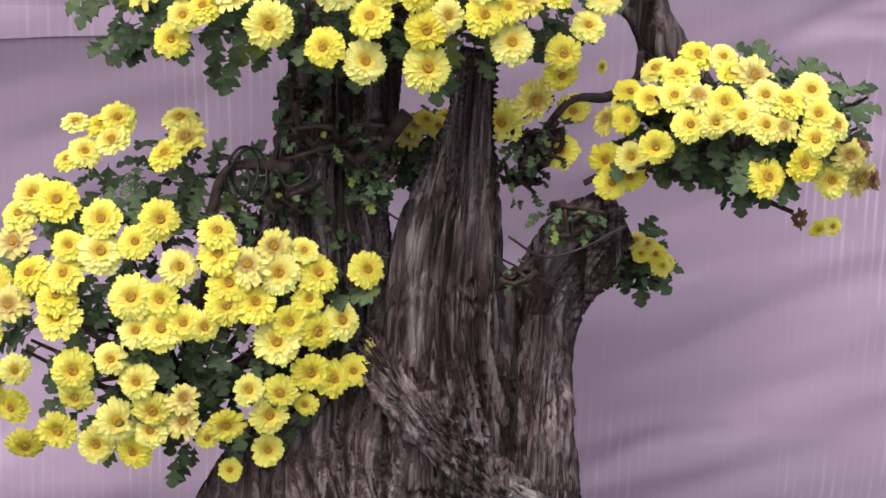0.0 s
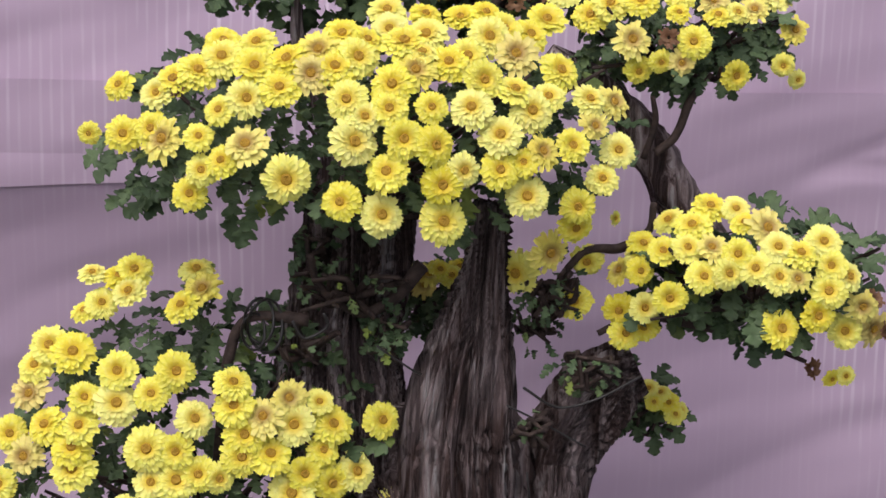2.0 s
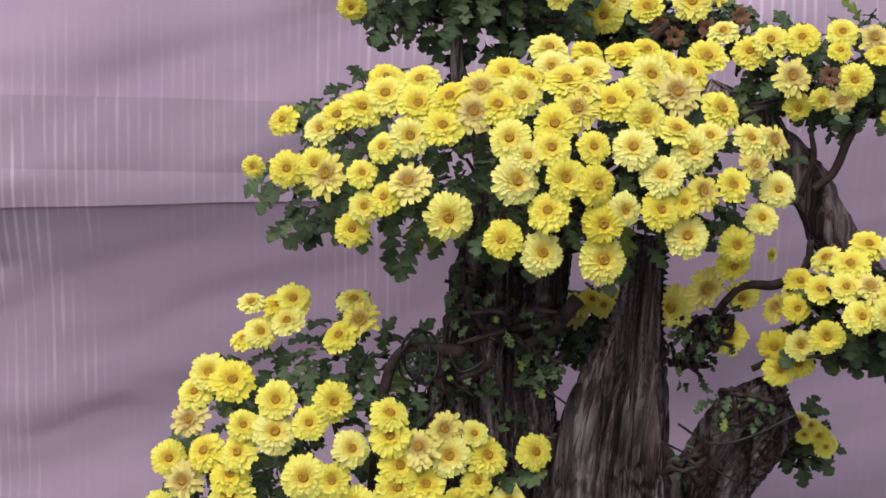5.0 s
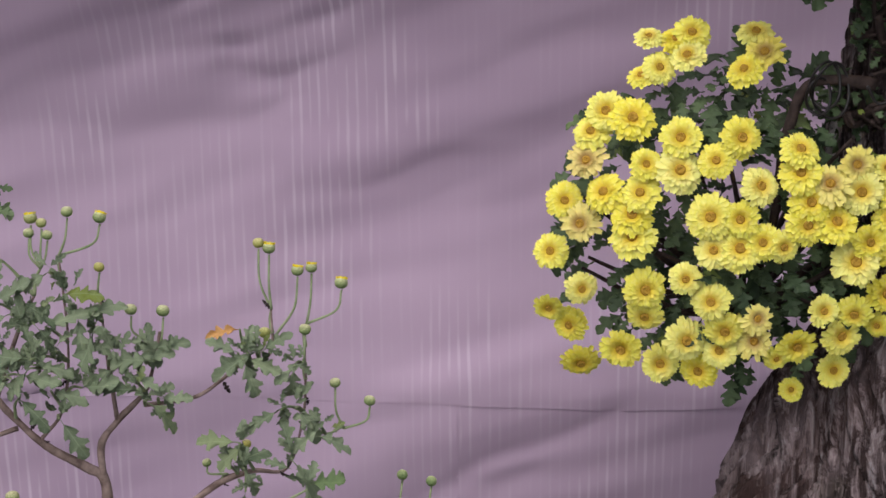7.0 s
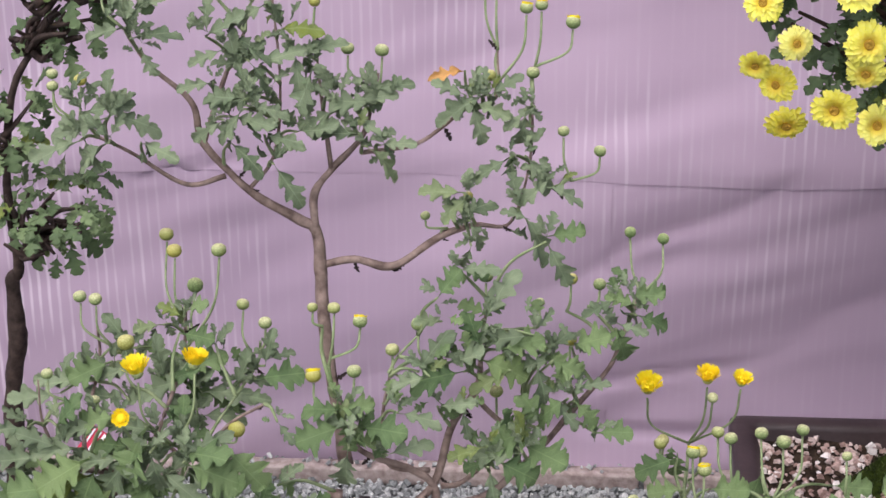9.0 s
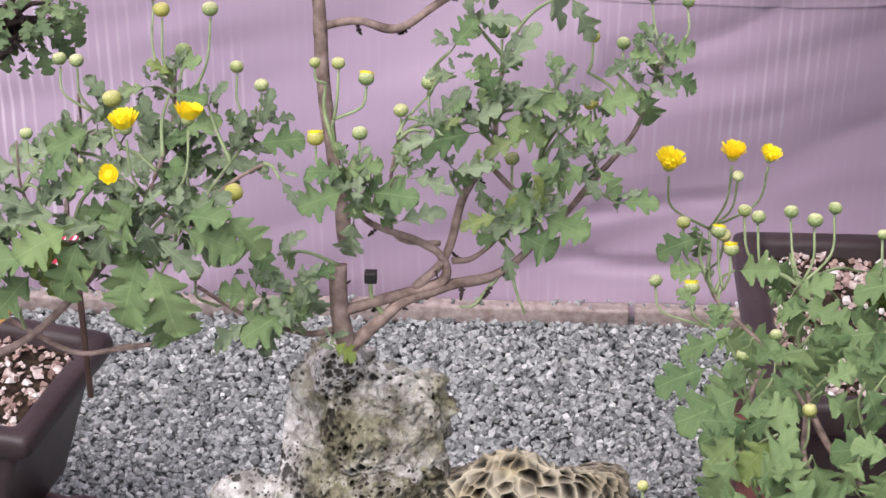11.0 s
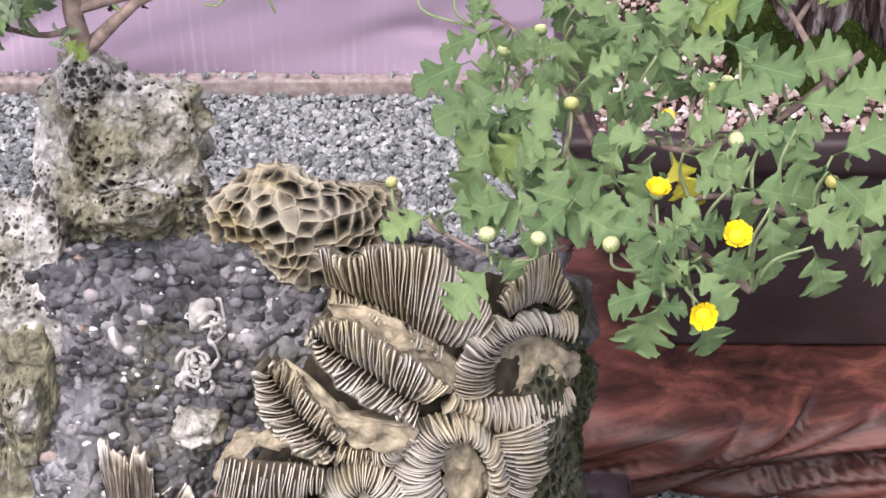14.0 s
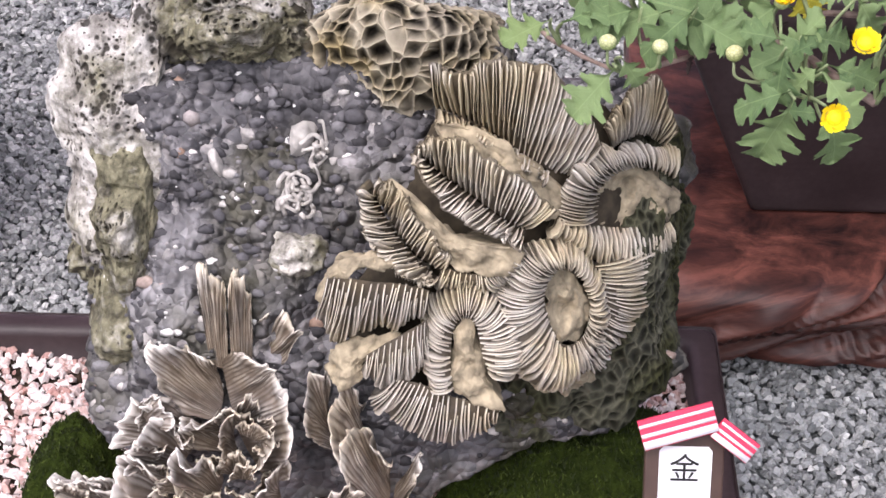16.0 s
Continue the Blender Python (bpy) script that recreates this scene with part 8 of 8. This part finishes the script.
sprig(front_bonsai, (0.45, 0.673, 0.437), [(0.457, 0.688, 0.461, 1.15, 0), (0.466, 0.692, 0.462, 0.95, 0), (0.467, 0.657, 0.452, 1.1, 0)])
sprig(front_bonsai, (0.49, 0.635, 0.427), [(0.507, 0.632, 0.446, 0.95, 0)])
sprig(front_bonsai, (0.363, 0.608, 0.419), [(0.355, 0.603, 0.437, 1.1, 0), (0.377, 0.6, 0.437, 1, 0)])
sprig(front_bonsai, (0.329, 0.634, 0.424), [(0.313, 0.635, 0.443, 0.8, 0)])
sprig(front_bonsai, (0.425, 0.601, 0.419), [(0.408, 0.596, 0.437, 1.1, 0)])
sprig(front_bonsai, (0.443, 0.591, 0.418), [(0.428, 0.612, 0.453, 1.55, 3), (0.459, 0.584, 0.449, 1.75, 3), (0.441, 0.538, 0.443, 1.6, 3)])
sprig(front_bonsai, (0.356, 0.84, 0.464), [(0.33, 0.817, 0.515, 1.6, 2), (0.364, 0.827, 0.516, 1.4, 2), (0.382, 0.818, 0.52, 1.2, 2), (0.367, 0.822, 0.507, 0.9, 0)])
sprig(front_bonsai, (0.356, 0.84, 0.437), [(0.34, 0.82, 0.479, 1, 0), (0.362, 0.82, 0.472, 1.1, 0)])
sprig(front_bonsai, (0.44, 0.682, 0.439), [(0.437, 0.67, 0.455, 1.1, 1)])
for row in [(0.335, 0.773, 0.494, 0.024, 190), (0.338, 0.757, 0.487, 0.021, 180), (0.335, 0.696, 0.465, 0.029, 190), (0.348, 0.677, 0.459, 0.037, 185), (0.353, 0.664, 0.455, 0.031, 200), (0.348, 0.651, 0.452, 0.033, 230), (0.364, 0.666, 0.456, 0.028, 200), (0.35, 0.634, 0.448, 0.03, 240), (0.355, 0.615, 0.443, 0.03, 200), (0.32, 0.605, 0.441, 0.024, 190), (0.348, 0.618, 0.444, 0.027, 30), (0.374, 0.671, 0.458, 0.031, 20), (0.373, 0.631, 0.447, 0.025, 330), (0.389, 0.7, 0.467, 0.032, 250), (0.399, 0.704, 0.469, 0.029, 300), (0.39, 0.733, 0.479, 0.027, 270), (0.404, 0.733, 0.479, 0.03, 340), (0.405, 0.717, 0.473, 0.029, 320), (0.347, 0.565, 0.435, 0.029, 230)]:
    put_leaf(front_bonsai, *row, LEAVES, plant_rnd.random() < 0.4)
for row in [(0.364, 0.578, 0.437, 0.018, 300), (0.39, 0.618, 0.445, 0.052, 350), (0.38, 0.605, 0.442, 0.032, 210), (0.402, 0.605, 0.442, 0.027, 330), (0.418, 0.654, 0.454, 0.031, 190), (0.425, 0.677, 0.461, 0.029, 290), (0.428, 0.697, 0.467, 0.032, 20), (0.421, 0.704, 0.469, 0.026, 200), (0.457, 0.638, 0.45, 0.034, 330), (0.475, 0.658, 0.456, 0.026, 20), (0.482, 0.654, 0.455, 0.031, 10), (0.483, 0.621, 0.447, 0.033, 0), (0.477, 0.588, 0.441, 0.035, 290), (0.485, 0.598, 0.442, 0.027, 320), (0.501, 0.605, 0.444, 0.03, 340), (0.494, 0.572, 0.438, 0.029, 280), (0.49, 0.75, 0.487, 0.039, 10), (0.474, 0.763, 0.492, 0.037, 175), (0.502, 0.766, 0.494, 0.034, 20)]:
    put_leaf(front_bonsai, *row, LEAVES, plant_rnd.random() < 0.4)
for row in [(0.513, 0.76, 0.491, 0.034, 350), (0.477, 0.733, 0.48, 0.03, 200), (0.466, 0.73, 0.479, 0.033, 190), (0.45, 0.73, 0.479, 0.03, 200), (0.519, 0.743, 0.485, 0.024, 300), (0.435, 0.75, 0.486, 0.027, 180), (0.428, 0.592, 0.44, 0.03, 190), (0.424, 0.575, 0.438, 0.026, 250), (0.436, 0.601, 0.442, 0.024, 60), (0.45, 0.565, 0.437, 0.026, 320), (0.42, 0.546, 0.43, 0.036, 240), (0.446, 0.546, 0.428, 0.029, 290), (0.456, 0.578, 0.439, 0.024, 0), (0.409, 0.638, 0.449, 0.025, 260), (0.396, 0.631, 0.448, 0.033, 300), (0.421, 0.631, 0.448, 0.028, 250), (0.495, 0.658, 0.456, 0.029, 10), (0.508, 0.674, 0.461, 0.032, 30), (0.509, 0.7, 0.469, 0.032, 20)]:
    put_leaf(front_bonsai, *row, LEAVES, plant_rnd.random() < 0.4)
for row in [(0.487, 0.694, 0.467, 0.032, 350), (0.48, 0.707, 0.471, 0.029, 340), (0.452, 0.661, 0.456, 0.026, 45), (0.493, 0.638, 0.451, 0.031, 280), (0.525, 0.651, 0.455, 0.034, 20), (0.515, 0.618, 0.447, 0.033, 330), (0.52, 0.585, 0.441, 0.035, 300), (0.528, 0.684, 0.464, 0.035, 20), (0.534, 0.773, 0.497, 0.031, 40), (0.419, 0.72, 0.475, 0.029, 200), (0.438, 0.687, 0.464, 0.029, 300), (0.453, 0.707, 0.471, 0.026, 20), (0.411, 0.677, 0.46, 0.031, 320), (0.381, 0.644, 0.451, 0.031, 280), (0.366, 0.648, 0.451, 0.031, 230), (0.368, 0.615, 0.443, 0.03, 190), (0.356, 0.691, 0.463, 0.026, 200), (0.343, 0.714, 0.471, 0.026, 190), (0.357, 0.717, 0.472, 0.023, 320)]:
    put_leaf(front_bonsai, *row, LEAVES, plant_rnd.random() < 0.4)
for row in [(0.367, 0.707, 0.469, 0.02, 260), (0.38, 0.684, 0.462, 0.026, 60), (0.467, 0.611, 0.445, 0.03, 300), (0.449, 0.601, 0.442, 0.027, 340), (0.417, 0.611, 0.444, 0.03, 210), (0.472, 0.681, 0.462, 0.029, 20), (0.459, 0.684, 0.463, 0.026, 320)]:
    put_leaf(front_bonsai, *row, LEAVES, plant_rnd.random() < 0.4)
for row in [(0.375, 0.772, 0.479, 0.026, 20), (0.375, 0.762, 0.444, 0.026, 20), (0.407, 0.770, 0.409, 0.034, 200), (0.411, 0.815, 0.383, 0.034, 20), (0.378, 0.743, 0.428, 0.025, 340), (0.405, 0.773, 0.470, 0.026, 340), (0.381, 0.809, 0.411, 0.025, 160), (0.396, 0.741, 0.416, 0.027, 160), (0.390, 0.786, 0.466, 0.028, 250), (0.448, 0.813, 0.455, 0.023, 20), (0.437, 0.792, 0.418, 0.024, 160), (0.458, 0.757, 0.474, 0.024, 20), (0.446, 0.792, 0.424, 0.031, 20), (0.440, 0.804, 0.432, 0.030, 340), (0.410, 0.750, 0.449, 0.034, 20)]:
    put_leaf(front_bonsai, *row, LEAVES, False)
put_leaf(front_bonsai, *(0.443, 0.644, 0.438, 0.029, 300), [YELLOW_LEAF], False)


for plant, grids in PETIOLES.items():
    part("green_shoot", shift(join_grids("green_shoot", grids), plant), GREEN_STEM, plant, kind="stuff")
dry_rnd = random.Random(12)
for plant, count in ((rock_bonsai, 34), (side_bonsai, 10), (front_bonsai, 8)):
    for _ in range(count):
        at = dry_rnd.choice(WOODY[plant.name])
        m = leaf_pose(at, Vector((dry_rnd.uniform(-0.6, 0.6), -0.3, dry_rnd.uniform(-1, 0.6))), Vector((dry_rnd.uniform(-1, 1), -1, 0.3)), dry_rnd.uniform(0.004, 0.008))
        piece("withered_leaf", DRY, plant, m)
clip = bmesh.new()
rounded_box(clip, (0.179, 0.697, 0.5112), (0.185, 0.702, 0.5168), 0.0006)
part("clip", clip, WIRE, rock_bonsai, "small black plastic clip")

# ---- far plant, tags ----
far_plant = thing("budding_bonsai", (-0.03, 1.12, 0.0), "dark leafy bonsai standing behind the side pot", "bonsai", group="budding bonsai")
limb("trunk", [(-0.174, 1.12, -0.036, 0.0084), (-0.147, 1.12, 0.214, 0.0076), (-0.138, 1.12, 0.314, 0.0068), (-0.129, 1.12, 0.361, 0.0065), (-0.128, 1.12, 0.406, 0.0053), (-0.122, 1.12, 0.418, 0.0038), (-0.123, 1.12, 0.485, 0.003), (-0.109, 1.12, 0.562, 0.0027), (-0.079, 1.12, 0.607, 0.0019)], DARK_TWIG, far_plant, sides=12, knob=0.3, steps=8)
for pad, count in (((-0.049, 1.12, 0.654, 0.057, 0.05, 0.036), 110), ((-0.074, 1.12, 0.611, 0.034, 0.05, 0.027), 30), ((-0.091, 1.12, 0.462, 0.04, 0.05, 0.04), 95), ((-0.125, 1.12, 0.531, 0.038, 0.05, 0.046), 60)):
    pad_leaves(pad, int(count * 0.85), count, size=0.0185, high=1.0, mat=LEAF_FAR, owner=far_plant)
    pad_twigs(pad, (pad[0] - 0.02, pad[1], pad[2] - 0.02), 24, count, owner=far_plant)


def striped_roof(bm_list, at, length, width, turn, lean, parent):
    """A red card slat with three white stripes."""
    m = Matrix.Translation(at) @ Matrix.Rotation(radians(lean), 4, "X") @ Matrix.Rotation(radians(turn), 4, "Y")
    slat = bmesh.new()
    rounded_box(slat, (-length / 2, -0.0012, -width / 2), (length / 2, 0.0012, width / 2), 0.0004)
    slat.transform(m)
    card = part("roof_card", slat, RED_PAPER, parent)
    for dz, h in ((0.30, 0.05), (-0.02, 0.06), (-0.33, 0.13)):
        sb = bmesh.new()
        rounded_box(sb, (-length / 2 + 0.0002, -0.0018, width * (dz - h)), (length / 2 - 0.0002, -0.0012, width * (dz + h)), 0.0)
        sb.transform(m)
        part("white_stripe", sb, WHITE_PAPER, card)


sign = thing("award_sign", (0.406, 0.57, 0.11), "small house-shaped award plaque with red and white striped roof", "sign")
sx, sy, sz = (0.406, 0.6, 0.208)
tilt = Matrix.Translation((sx, sy, sz)) @ Matrix.Rotation(radians(-24), 4, "X")
back_bm = bmesh.new()
rounded_box(back_bm, (-0.0195, -0.002, -0.11), (0.0195, 0.004, 0.012), 0.0012)
back_bm.transform(tilt)
part("board", back_bm, SIGN_WOOD, sign)
paper = bmesh.new()
corners = [(-0.0125, -0.0026, -0.10), (0.0125, -0.0026, -0.10), (0.0135, -0.0026, 0.001), (0.0115, -0.0026, 0.0035), (-0.0105, -0.0026, 0.0035), (-0.0125, -0.0026, 0.001)]
face = paper.faces.new([paper.verts.new(p) for p in corners])
grown = bmesh.ops.extrude_face_region(paper, geom=[face])
bmesh.ops.translate(paper, verts=[g for g in grown["geom"] if isinstance(g, bmesh.types.BMVert)], vec=(0, 0.0004, 0))
bmesh.ops.recalc_face_normals(paper, faces=paper.faces)
paper.transform(tilt)
part("paper", paper, WHITE_PAPER, sign, smooth=False)
glyph_curve = bpy.data.curves.new("writing", "FONT")
glyph_curve.body, glyph_curve.size, glyph_curve.extrude = "\u91d1", 0.0155, 0.0002
glyph_curve.align_x, glyph_curve.align_y = "CENTER", "CENTER"
glyph_curve.materials.append(INK)
glyph = new("writing", glyph_curve)
glyph.parent = sign
glyph.matrix_basis = Matrix.Translation(-root_place(sign)) @ tilt @ Matrix.Translation((0.0, -0.0031, -0.0085)) @ Matrix.Rotation(radians(90), 4, "X")
striped_roof(None, tilt @ Vector((-0.0045, -0.008, 0.0155)), 0.0375, 0.0155, -17, -24, sign)
striped_roof(None, tilt @ Vector((0.0235, -0.007, 0.0085)), 0.0225, 0.0115, 37, -24, sign)

tag = thing("award_sign", (-0.039, 0.99, 0.222), "small red and white striped tag among the leaves", "sign")
stick = bmesh.new()
tx, ty, tz = (-0.039, 0.99, 0.353)
rounded_box(stick, (tx - 0.002, ty, tz - 0.12), (tx + 0.002, ty + 0.003, tz), 0.0008)
part("board", stick, SIGN_WOOD, tag)
striped_roof(None, (tx - 0.004, ty - 0.004, tz), 0.026, 0.014, -55, -10, tag)
